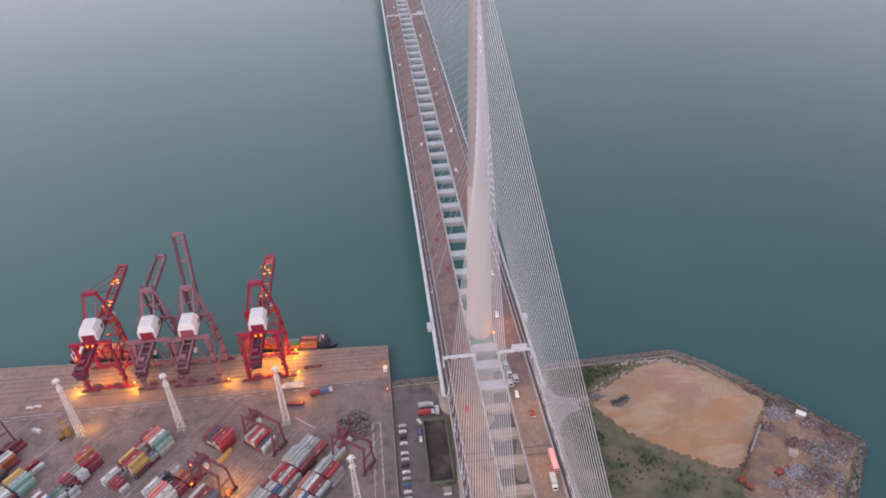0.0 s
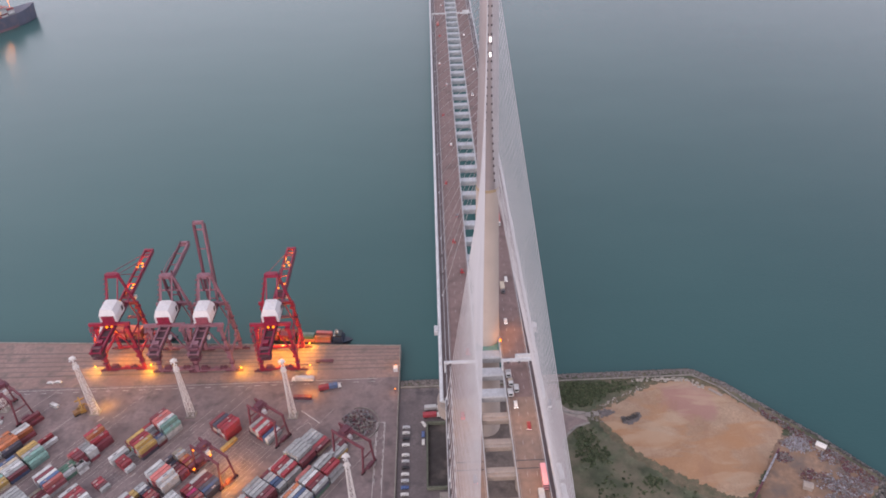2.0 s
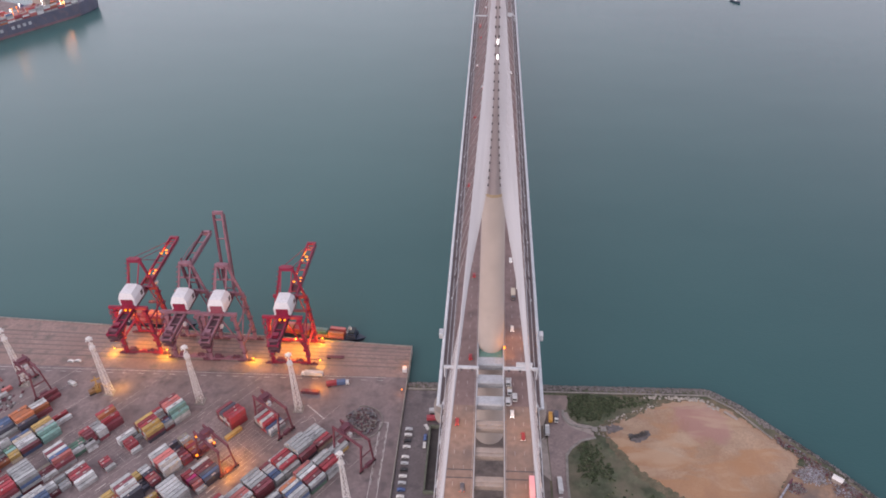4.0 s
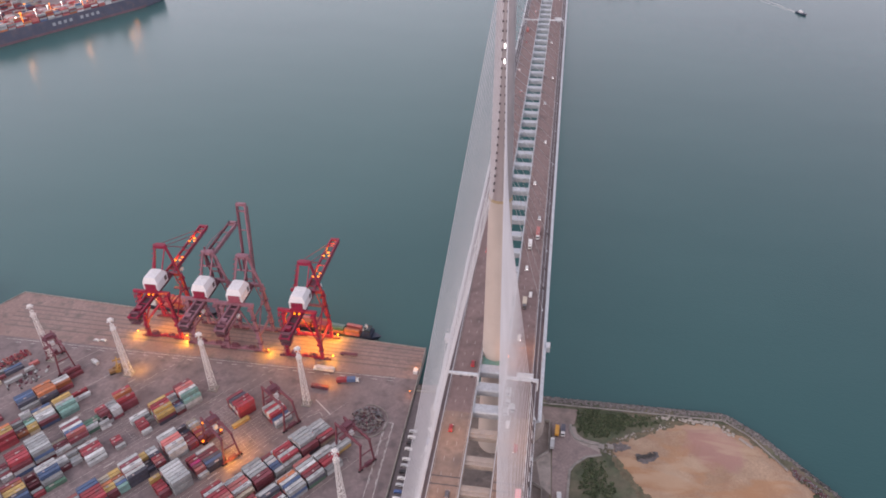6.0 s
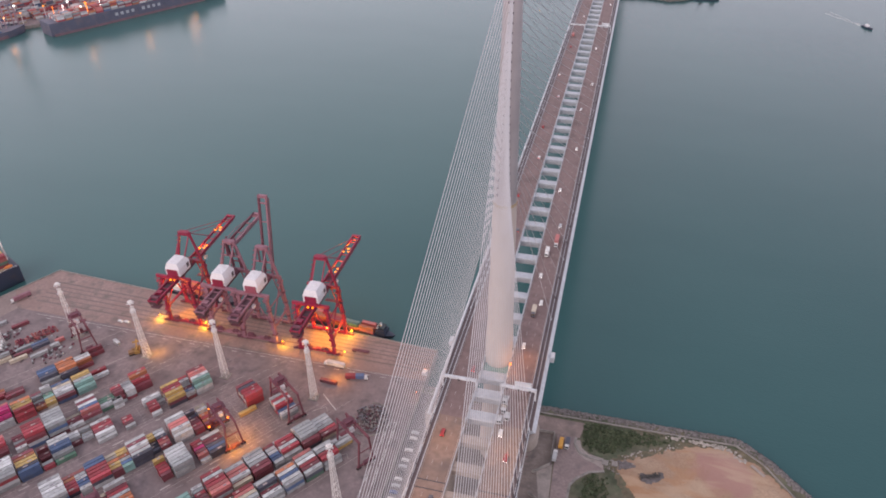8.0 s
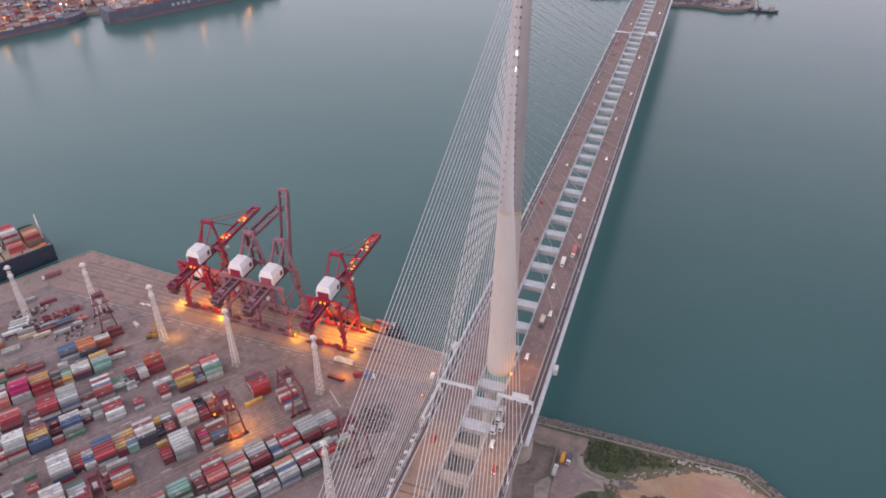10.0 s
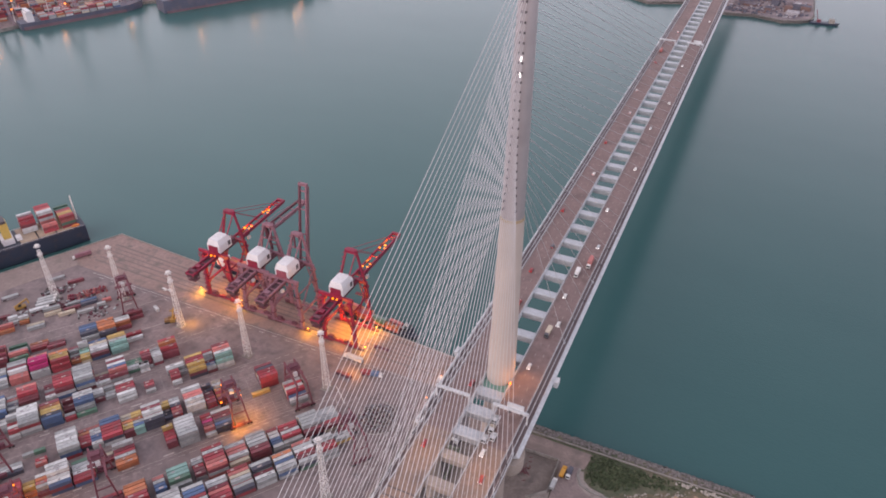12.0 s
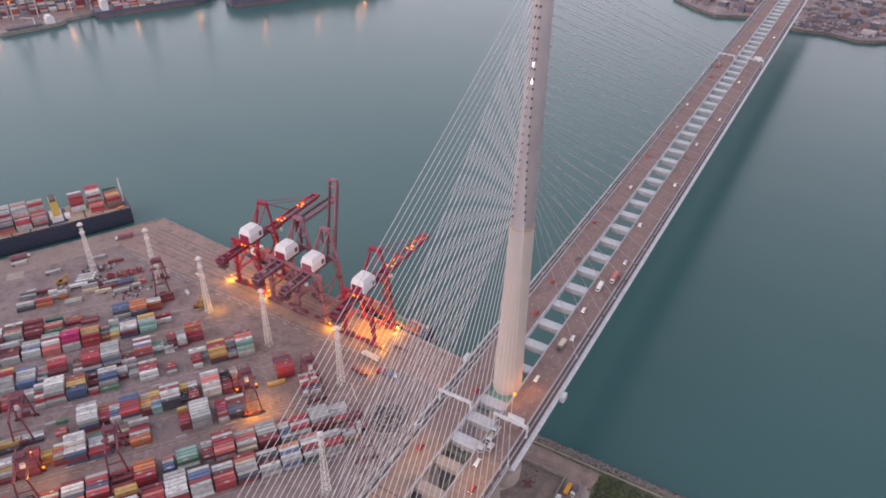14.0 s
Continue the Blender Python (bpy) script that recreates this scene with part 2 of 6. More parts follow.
# maroon M and navy N are lightened to hold haze in their colour
for key, col in dict(W=(0.51, 0.52, 0.53), G=(0.35, 0.365, 0.375), R=(0.34, 0.05, 0.066), M=(0.2, 0.05, 0.066), O=(0.46, 0.16, 0.075), Y=(0.5, 0.34, 0.12), B=(0.08, 0.13, 0.25), N=(0.075, 0.075, 0.105), T=(0.22, 0.38, 0.35), E=(0.09, 0.18, 0.13), P=(0.6, 0.04, 0.2), I=(0.5, 0.43, 0.34), S=(0.5, 0.16, 0.15)).items():
    C[key] = mat("container_paint_" + key, col, 0.55, var=0.14, size=5, fine=1.0, spread=0.24, stain=tuple(0.5 * v + 0.06 for v in col), stain_size=3.5, stain_amount=0.5)
    CM[key] = mat("stacked_paint_" + key, col, 0.6, var=0.16, size=4, fine=0.9, spread=0.32, islands=True, stain=tuple(0.5 * v + 0.05 for v in col), stain_size=3.0, stain_amount=0.5)
CNAME = dict(W="white", G="grey", R="red", M="dark maroon", O="orange", Y="yellow", B="blue", N="navy", T="pale teal", E="green", P="magenta", I="buff", S="salmon red")
PAINTS = list(C)


# ---------------------------------------------------------------- mesh helpers
class Solid:
    """Collects simple solids into one mesh."""

    def __init__(self):
        self.v, self.f, self.m = [], [], []

    def put(self, vs, fs, mi=0):
        o = len(self.v)
        self.v += [tuple(p) for p in vs]
        self.f += [tuple(i + o for i in f) for f in fs]
        self.m += [mi] * len(fs)
        return self

    def box(self, x0, x1, y0, y1, z0, z1, mi=0, M=None):
        vs = [Vector((x, y, z)) for z in (z0, z1) for y in (y0, y1) for x in (x0, x1)]
        if M is not None:
            vs = [M @ p for p in vs]
        return self.put(vs, [(0, 2, 3, 1), (4, 5, 7, 6), (0, 1, 5, 4), (1, 3, 7, 5), (3, 2, 6, 7), (2, 0, 4, 6)], mi)

    def beam(self, a, b, w, h=None, mi=0):
        """A square bar from a to b."""
        a, b, h = Vector(a), Vector(b), h or w
        d = (b - a).normalized()
        s = d.cross(Vector((0, 0, 1)))
        s = Vector((1, 0, 0)) if s.length < 1e-3 else s.normalized()
        u = s.cross(d)
        vs = [p + s * (i * w / 2) + u * (j * h / 2) for p in (a, b) for i, j in ((-1, -1), (1, -1), (1, 1), (-1, 1))]
        return self.put(vs, [(3, 2, 1, 0), (4, 5, 6, 7), (0, 1, 5, 4), (1, 2, 6, 5), (2, 3, 7, 6), (3, 0, 4, 7)], mi)

    def tube(self, a, b, r0, r1=None, n=8, mi=0):
        a, b, r1 = Vector(a), Vector(b), r0 if r1 is None else r1
        d = (b - a).normalized()
        s = d.cross(Vector((0, 0, 1)))
        s = Vector((1, 0, 0)) if s.length < 1e-3 else s.normalized()
        u = s.cross(d)
        vs = []
        for p, r in ((a, r0), (b, r1)):
            vs += [p + (s * math.cos(q) + u * math.sin(q)) * r for q in (2 * math.pi * i / n for i in range(n))]
        fs = [(i, (i + 1) % n, n + (i + 1) % n, n + i) for i in range(n)] + [tuple(range(n))[::-1], tuple(range(n, 2 * n))]
        return self.put(vs, fs, mi)

    def rings(self, rows, n=40, mi=0, cx=0.0, cy=0.0):
        """A lofted shaft; rows of z, rx, ry."""
        vs = [(cx + rx * math.cos(2 * math.pi * i / n), cy + ry * math.sin(2 * math.pi * i / n), z) for z, rx, ry in rows for i in range(n)]
        fs = [(k * n + i, k * n + (i + 1) % n, (k + 1) * n + (i + 1) % n, (k + 1) * n + i) for k in range(len(rows) - 1) for i in range(n)]
        top = (len(rows) - 1) * n
        return self.put(vs, fs + [tuple(range(n))[::-1], tuple(range(top, top + n))], mi)

    def prism(self, poly, z0, z1, mi=0, side=None):
        n = len(poly)
        vs = [(x, y, z) for z in (z0, z1) for x, y in poly]
        self.put(vs, [tuple(range(n, 2 * n))], mi)
        o = len(self.v) - 2 * n
        for i in range(n):
            self.f.append((o + i, o + (i + 1) % n, o + n + (i + 1) % n, o + n + i))
            self.m.append(mi if side is None else side)
        return self

    def mesh(self, name, *mats):
        me = bpy.data.meshes.new(name)
        me.from_pydata(self.v, [], self.f)
        for m in mats:
            me.materials.append(m)
        if len(mats) > 1:
            me.polygons.foreach_set("material_index", self.m)
        bm = bmesh.new()
        bm.from_mesh(me)
        bmesh.ops.recalc_face_normals(bm, faces=bm.faces)
        bm.to_mesh(me)
        bm.free()
        return me


def smooth(ob, angle=40):
    for p in ob.data.polygons:
        p.use_smooth = True
    ob.data.set_sharp_from_angle(angle=radians(angle))
    return ob


def part(name, solid, mats, parent=None, label=""):
    mats = mats if isinstance(mats, (list, tuple)) else [mats]
    ob = new(name, solid.mesh(name, *mats) if isinstance(solid, Solid) else solid)
    if parent is not None:
        ob.parent = parent
    return tagged(ob, label)


def thing(name, label, category, group="", at=None):
    ob = tagged(new(name), label, category, group)
    ob.empty_display_size = 1.0
    if at is not None:
        ob.matrix_basis = at
    return ob


def structure(name, solid, mats, label=""):
    return tagged(part(name, solid, mats), label, kind="structure")


# ---------------------------------------------------------------- water and land
SEA = Solid()
SEA.put([(-5000, -5000, 0), (5000, -5000, 0), (5000, 5000, 0), (-5000, 5000, 0)], [(0, 1, 2, 3)])
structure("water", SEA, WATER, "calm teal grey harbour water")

Q = 5.0  # level of the quays
terminal = [(-55, 75), (-381, 96), (-441, -20), (-660, -520), (-900, -1600), (-55, -1600)]
structure("ground", Solid().prism(terminal, -6, Q, 0, 1), [YARD, WALLC], "worn grey brown asphalt of the container terminal")
point_land = [(-55.0, 39), (141, 40.6), (157, 28.5), (198.5, -17.5), (223, -49.5), (190, -90), (168, -190), (190, -1600), (-55.0, -1600)]
structure("ground", Solid().prism(point_land, -6, Q - 0.6, 0, 1), [GRASS, WALLC], "scrubby green and brown grass on reclaimed land")


def sheet(name, poly, z, m, label, thick=0.12):
    return structure(name, Solid().prism(poly, z - thick - 0.3, z), m, label)


sheet("pavement", [(-55.3, 74.4), (-380.6, 95.2), (-397, 64), (-380, 46), (-55.3, 44)], Q + 0.05, APRON, "brown grey concrete quay apron")
sheet("pavement", [(-381.2, 95.0), (-440.6, -20), (-520, -200), (-492, -205), (-416, -30), (-372, 60)], Q + 0.045, APRON_WEST, "brown grey concrete quay apron by the ship berth")
sheet("pavement", [(-54.4, 33.6), (-30, 33.6), (-24.1, 20), (-24, -160), (-54.4, -160)], Q - 0.5, LOT, "dark asphalt parking lot beneath the bridge")
sheet("pavement", [(-24, 19.9), (34.9, 19.9), (36, -200), (-24, -200)], Q - 0.54, LOT_EAST, "worn brown grey concrete beneath the bridge deck")
PINK_ROAD = mat("access_road_asphalt", (0.3, 0.232, 0.222), 0.85, var=0.14, size=8, fine=1.5, stain=(0.19, 0.15, 0.15), stain_size=6)
SLAB = mat("pale_concrete_slab", (0.35, 0.3, 0.275), 0.85, var=0.15, size=6, stain=(0.21, 0.19, 0.175), stain_size=5)
sheet("road", [(35, 20), (46, 20), (45.6, 15.5), (49, 9.2), (54.5, 6.8), (63.8, 6.2), (64.2, -0.9), (55.4, -3.6), (48.9, -9.6), (45.7, -15), (44.7, -34), (46, -90), (52, -200), (36, -200), (36.6, -35)], Q - 0.44, PINK_ROAD, "pinkish grey access road with a turning loop")
sheet("pavement", [(-29.8, 33.6), (51, 32.8), (48.6, 20.1), (-24, 20.1)], Q - 0.5, mat("brown_track", (0.26, 0.2, 0.18), 0.9, var=0.22, size=6, fine=1.5, stain=(0.16, 0.13, 0.12), stain_size=7, stain_amount=0.5), "pinkish brown track behind the sea wall")
sheet("pavement", [(26.5, -10), (35, -3.2), (36.2, -34), (30, -28)], Q - 0.46, SLAB, "pale concrete apron beside the access road")
sheet("pavement", [(45.4, 18), (49, 18.6), (50.4, 13), (54.6, 9.4), (63.6, 7.8), (63.6, 0.4), (58, 3.2), (53, 4.8), (48.6, 8), (45.8, 13)][::-1], Q - 0.37, SLAB, "pale concrete footway round the turning loop")
s = Solid()
for (ax, ay), (bx, by) in zip([(46, 20), (45.6, 15.5), (49, 9.2), (54.5, 6.8)], [(45.6, 15.5), (49, 9.2), (54.5, 6.8), (63.8, 6.2)]):
    s.beam((ax + 0.5, ay, Q - 0.3), (bx + 0.5, by, Q - 0.3), 1.4, 0.5)
for (ax, ay), (bx, by) in zip([(64.2, -0.9), (55.4, -3.6), (48.9, -9.6), (45.7, -15), (44.7, -34)], [(55.4, -3.6), (48.9, -9.6), (45.7, -15), (44.7, -34), (46, -90)]):
    s.beam((ax + 0.5, ay - 0.5, Q - 0.3), (bx + 0.5, by - 0.5, Q - 0.3), 1.4, 0.5)
structure("trim", s, WALLC, "pale kerb round the turning loop")
# rail strips along the quay
for i, (y0, y1) in enumerate(((71.0, 72.2), (67.8, 68.5), (64.3, 65.1), (60.6, 61.5), (56.8, 57.5), (52.8, 54.0))):
    s = Solid()
    s.put([(-55.6, y0, Q + 0.06), (-55.6, y1, Q + 0.06), (-372, y1 + 11.5 * (y1 - 40) / 36, Q + 0.06), (-372, y0 + 11.5 * (y0 - 40) / 36, Q + 0.06)], [(0, 1, 2, 3)])
    structure("trim", s, RAIL_STRIP, "dark crane rail strip set in the quay apron")
# quay kerb and fenders
s = Solid()
s.beam((-55.3, 74.6, Q + 0.25), (-381, 95.5, Q + 0.25), 0.8, 0.6)
s.beam((-381, 95.5, Q + 0.25), (-441, -20, Q + 0.25), 0.8, 0.6)
for k in range(34):
    x = -60 - k * 9.6
    y = 75.5 + (-55 - x) * 21 / 326
    s.box(x - 0.6, x + 0.6, y - 0.2, y + 0.8, 1.0, 4.4)
structure("trim", s, WALLC, "concrete quay edge with rubber fenders")
s = Solid()
s.box(-55.3, -54.7, -700, 74.5, 0, Q + 1.4)
structure("wall_boundary", s, WALLC, "concrete boundary wall of the terminal")

# sandy fill, reddish patch, bare yard
rng = random.Random(5)


def patch(poly, z, amp, step, edge):
    """A slightly uneven ground patch whose edge runs down to the ground."""
    xs, ys = [p[0] for p in poly], [p[1] for p in poly]

    def inside(x, y):
        d, hit = 1e9, False
        for i in range(len(poly)):
            (ax, ay), (bx, by) = poly[i], poly[(i + 1) % len(poly)]
            if (ay > y) != (by > y) and x < (bx - ax) * (y - ay) / (by - ay) + ax:
                hit = not hit
            vx, vy = bx - ax, by - ay
            u = max(0, min(1, ((x - ax) * vx + (y - ay) * vy) / (vx * vx + vy * vy)))
            d = min(d, math.hypot(x - ax - u * vx, y - ay - u * vy))
        return d if hit else -d

    nx, ny = int((max(xs) - min(xs) + 12) / step) + 1, int((max(ys) - min(ys) + 12) / step) + 1
    vs, keep = [], []
    for j in range(ny):
        for i in range(nx):
            x, y = min(xs) - 6 + i * step, min(ys) - 6 + j * step
            d = inside(x, y) + 1.6 * noise.noise((x / 9, y / 9, 0)) + 1.8 * noise.noise((x / 3.4, y / 3.4, 4)) + 1.6 * noise.noise((x / 1.4, y / 1.4, 9))
            h = max(0.0, min(1.0, (d + 1) / edge))
            vs.append((x, y, z - 0.5 + 0.5 * min(1, h * 4) + h * amp * (0.6 + 0.8 * noise.noise((x / 14, y / 14, 2)))))
            keep.append(d > -1)
    s = Solid()
    fs = []
    for j in range(ny - 1):
        for i in range(nx - 1):
            q = (j * nx + i, j * nx + i + 1, (j + 1) * nx + i + 1, (j + 1) * nx + i)
            if sum(keep[k] for k in q) >= 3:
                fs.append(q)
    return s.put(vs, fs)


DRY = mat("sandy_dry_grass", (0.165, 0.135, 0.09), 0.95, var=0.35, size=4, fine=0.9, bump=0.2, stain=(0.085, 0.09, 0.055), stain_size=5, stain_amount=0.7)
smooth(structure("ground", patch([(66, 8), (74, 13), (90, 21), (108, 32), (146, 34), (160, 20), (150, -62), (142, -66), (128, -64), (104, -48), (86, -30), (76, -14), (70, -4)], Q - 0.56, 0.25, 1.4, 5), DRY, "dry sandy grass fringing the fill"))
smooth(structure("ground", patch([(71, 5), (73, 8.0), (78, 11.5), (88, 16), (98, 21.5), (113, 29), (133, 32.5), (152, 23.5), (183, -11), (143, -60), (134, -59), (114, -46), (96, -32), (87, -24), (80, -13), (75, -4), (71, 2)], Q - 0.45, 1.6, 1.0, 9), SAND, "ochre sandy earth fill spread over the point"))
smooth(structure("ground", patch([(176, -14), (198, -24), (219, -52), (190, -86), (168, -170), (136, -170), (138, -74)], Q - 0.5, 0.3, 2.0, 6), BARE, "bare brown soil of the scrap yard"))
# ---------------------------------------------------------------- riprap and scrub
def rock(s, x, y, z, r, rnd, mi=0):
    pts = [(0.9, 0, 0), (0.2, 0.95, 0.1), (-0.8, 0.5, -0.1), (-0.7, -0.7, 0.1), (0.4, -0.85, 0), (0.1, 0.05, 0.75), (0, 0, -0.8)]
    a = rnd.uniform(0, 6.28)
    k = [rnd.uniform(0.7, 1.25) for _ in pts]
    vs = [(x + r * q * (p[0] * math.cos(a) - p[1] * math.sin(a)), y + r * q * (p[0] * math.sin(a) + p[1] * math.cos(a)), z + r * q * p[2]) for p, q in zip(pts, k)]
    s.put(vs, [(i, (i + 1) % 5, 5) for i in range(5)] + [((i + 1) % 5, i, 6) for i in range(5)], mi)


s = Solid()
shore = [(-54, 39), (141, 40.6), (157, 28.5), (198.5, -17.5), (223, -49.5), (190, -90), (168, -190)]
for (ax, ay), (bx, by) in zip(shore, shore[1:]):
    ln = math.hypot(bx - ax, by - ay)
    ox, oy = -(by - ay) / ln, (bx - ax) / ln
    for _ in range(int(ln * 7.5)):
        u, o = rng.random(), rng.uniform(-2.6, 5.4)
        if ax + (bx - ax) * u > 172:
            o = o * 0.6 + 1.0
        rock(s, ax + (bx - ax) * u + ox * o, ay + (by - ay) * u + oy * o, min(4.5, 4.7 - o * 0.85), rng.uniform(0.5, 1.45), rng, 1 if o > 3.7 or (ax + (bx - ax) * u > 176 and rng.random() < 0.6) else 0)
tagged(part("riprap", s, [ROCK, WET]), "grey brown boulders of the rock revetment at the waterline", "rocks", kind="stuff")
s = Solid()
for (ax, ay), (bx, by) in zip(shore[:3], shore[1:3] + [(174, 5)]):
    ln = math.hypot(bx - ax, by - ay)
    ix, iy = (by - ay) / ln, -(bx - ax) / ln
    s.beam((ax + ix * 4.6, ay + iy * 4.6, 4.8), (bx + ix * 4.6, by + iy * 4.6, 4.8), 0.7, 1.1)
structure("trim", s, WALLC, "low concrete sea wall behind the boulders")

# rubble by the sand
s = Solid()
for _ in range(110):
    u = rng.random()
    rock(s, 100 + u * 44 + rng.gauss(0, 1), 33.2 - 1.5 * u - (9 * max(0, u - 0.8) / 0.2) + rng.gauss(0, 1.0), 5.0, rng.uniform(0.4, 1.3), rng)
for _ in range(46):
    u = rng.random()
    rock(s, 74 + u * 34 + rng.gauss(0, 0.8), 11.5 + u * 17 + rng.gauss(0, 0.9), 4.9, rng.uniform(0.3, 0.8), rng)
tagged(part("rubble", s, mat("pale_rubble", (0.38, 0.345, 0.31), 0.9, var=0.35, size=2)), "pale concrete rubble strewn along the sandy fill", "rubble", kind="stuff")

BUSH = [mat("bush_leaves_" + n, c, 0.9, var=0.5, size=1.4, fine=0.5) for n, c in (("dark", (0.075, 0.1, 0.055)), ("mid", (0.1, 0.132, 0.07)), ("dry", (0.14, 0.158, 0.09)))]


def clump(s, x, y, z, r, rnd, mi):
    """A shrub out of many small leaf blades."""
    for _ in range(int(26 + 22 * r)):
        a, b, q = rnd.uniform(0, 6.28), rnd.uniform(0.0, 1.3), r * rnd.uniform(0.45, 1.0)
        p = Vector((x + q * math.cos(a) * math.cos(b), y + q * math.sin(a) * math.cos(b), z + q * 0.8 * math.sin(b)))
        e = Vector((rnd.gauss(0, 1), rnd.gauss(0, 1), rnd.gauss(0, 0.6))).normalized() * (0.28 + 0.16 * r)
        g = Vector((rnd.gauss(0, 1), rnd.gauss(0, 1), rnd.gauss(0, 0.6))).normalized() * (0.28 + 0.16 * r)
        s.put([p - e, p + g, p + e, p - g], [(0, 1, 2, 3)], mi)


s = Solid()
# each stand: centre, half sizes, number of shrubs; thinner towards its rim
for cx, cy, rx, ry, n in ((62, 23, 17, 13, 760), (84, 28, 20, 7, 260), (60, -20, 9, 17, 260), (70, -26, 8, 8, 60), (93, -46, 7, 5, 60), (76, -52, 22, 14, 70), (112, -62, 24, 12, 40), (112, 34, 26, 2, 60)):
    for _ in range(n):
        q, a = math.sqrt(rng.random()) * rng.uniform(0.6, 1.12), rng.uniform(0, 6.28)
        x, y = cx + rx * q * math.cos(a), cy + ry * q * math.sin(a)
        if (x < 50.5 and y > -10) or (y > 0 and (y < max(10.0 + abs(x - 58) * 0.25, 9.5 + (x - 62) * 0.5) or y > 34.5)) or (y < 0 and y < -4 - (x - 62) * 1.1 and x > 72 and y > -30) or (-4 < y < 8):
            continue
        clump(s, x, y, 4.3, rng.uniform(0.3, 1.0) * (1.35 - 0.5 * q), rng, rng.choice((0, 1, 1, 2)))
tagged(part("shrubs", s, BUSH), "dark green scrub bushes on rough grass", "shrubs", kind="stuff")

# ---------------------------------------------------------------- bridge
DECK, GAP, OUT = 78.0, 6.6, 27.2
Y_BACK, Y_FAR, Y_T = -420.0, 1330.0, 1.5
bridge = thing("cable_stayed_bridge", "long cable-stayed road bridge with twin decks and one tapered round tower", "bridge")


def deck_z(y):
    return DECK


Y_JOIN, OUT_B = -46.5, 24.6  # the steel main deck ends above the first pier; the back span is narrower
for side in (-1, 1):
    for y0, y1, out, m, lab in ((Y_JOIN, Y_FAR, OUT, STEEL_WHITE, "pale grey streamlined box girder"), (Y_BACK, Y_JOIN, OUT_B, BEIGE, "pale concrete box girder of the back span")):
        lip = 2.2 if out == OUT else 0.3
        prof = [(GAP, 0.0), (out - lip, 0.0), (out, -1.1), (out - 3.5, -3.0), (GAP + 4, -3.9), (GAP, -2.4)]
        vs = [(side * x, y, DECK + z - 0.02) for y in (y0, y1) for x, z in prof]
        fs = [(i, (i + 1) % 6, 6 + (i + 1) % 6, 6 + i) for i in range(6)] + [tuple(range(6)), tuple(range(6, 12))]
        part("deck_girder", Solid().put(vs, fs), m, bridge, lab)
        part("side_strip", Solid().box(*sorted((side * (OUT - 5.9), side * (out - lip + 0.2))), y0, y1, DECK - 0.3, DECK + 0.05), STRIP, bridge, "dark maintenance strip beside the carriageway")
    for y0, y1, m, lab in ((Y_JOIN, Y_FAR, ROAD, "reddish brown asphalt carriageway"), (Y_BACK, Y_JOIN, ROAD_TAN, "tan carriageway of the back span")):
        part("carriageway", Solid().box(*sorted((side * (GAP + 0.8), side * (OUT - 6.2))), y0, y1, DECK - 0.3, DECK + 0.06), m, bridge, lab)
    for xo, w, h, y0, y1 in ((GAP + 0.45, 0.34, 1.1, Y_BACK, Y_FAR), (OUT - 6.05, 0.32, 1.1, Y_BACK, Y_FAR), (OUT - 3.9, 0.26, 0.9, Y_BACK, Y_FAR), (OUT - 1.6, 0.55, 1.5, Y_JOIN, Y_FAR), (OUT_B - 0.4, 0.4, 1.2, Y_BACK, Y_JOIN)):
        s = Solid().box(side * xo - w / 2, side * xo + w / 2, y0, y1, DECK - 0.1, DECK + h * 0.55)
        for rail in (0.75, 1.0):
            s.box(side * xo - 0.1, side * xo + 0.1, y0, y1, DECK + h * rail - 0.06, DECK + h * rail + 0.06)
        for k in range(120):
            y = -380 + k * 9.0
            if y0 < y < y1:
                s.box(side * xo - 0.1, side * xo + 0.1, y - 0.1, y + 0.1, DECK, DECK + h)
        part("parapet", s, STEEL_WHITE, bridge, "white steel parapet")
    s = Solid()
    for lane in (1, 2):
        x = side * (GAP + 0.8 + lane * (OUT - GAP - 7) / 3)
        for k in range(150):
            y = -320 + k * 9.0
            s.box(x - 0.09, x + 0.09, y, y + 2.4, DECK + 0.05, DECK + 0.072)
    for x in (GAP + 1.3, OUT - 6.8):
        s.box(side * x - 0.1, side * x + 0.1, Y_BACK, Y_FAR, DECK + 0.05, DECK + 0.07)
    tagged(part("lane_marking", s, LANE, bridge, "white lane dashes and edge lines"), kind="stuff")

# cross girders of the main span and of the back span
XB = Solid()
XB.put([(x, y, z) for x in (-GAP - 0.2, GAP + 0.2) for y, z in ((-3.0, -0.5), (-2.4, 0.0), (2.4, 0.0), (3.0, -0.5), (2.5, -4.4), (-2.5, -4.4))],
       [(i, (i + 1) % 6, 6 + (i + 1) % 6, 6 + i) for i in range(6)] + [tuple(range(6)), tuple(range(6, 12))])
xb_mesh = XB.mesh("cross_girder", GIRDER_GREY)
for k in range(-1, 61):
    ob = part("cross_girder", xb_mesh, GIRDER_GREY, bridge)
    ob.location = (0, 38.5 + 20.5 * k - 1.0, DECK - 0.05)
for y in (-13.8, -27.2, -42.5):
    ob = part("cross_girder", xb_mesh, GIRDER_GREY, bridge)
    ob.location = (0, y, DECK - 0.05)
    ob.scale = (1, 1.05, 1)
CBM = Solid().box(-GAP - 0.1, GAP + 0.1, -2.6, 2.6, -3.2, -0.25).box(-GAP - 0.1, GAP + 0.1, -0.9, 0.9, -0.25, 0.15).mesh("concrete_cross_beam", BEIGE)
for k in range(22):
    ob = part("concrete_cross_beam", CBM, BEIGE, bridge)
    ob.location = (0, -58.5 - 16.6 * k, DECK - 0.1)
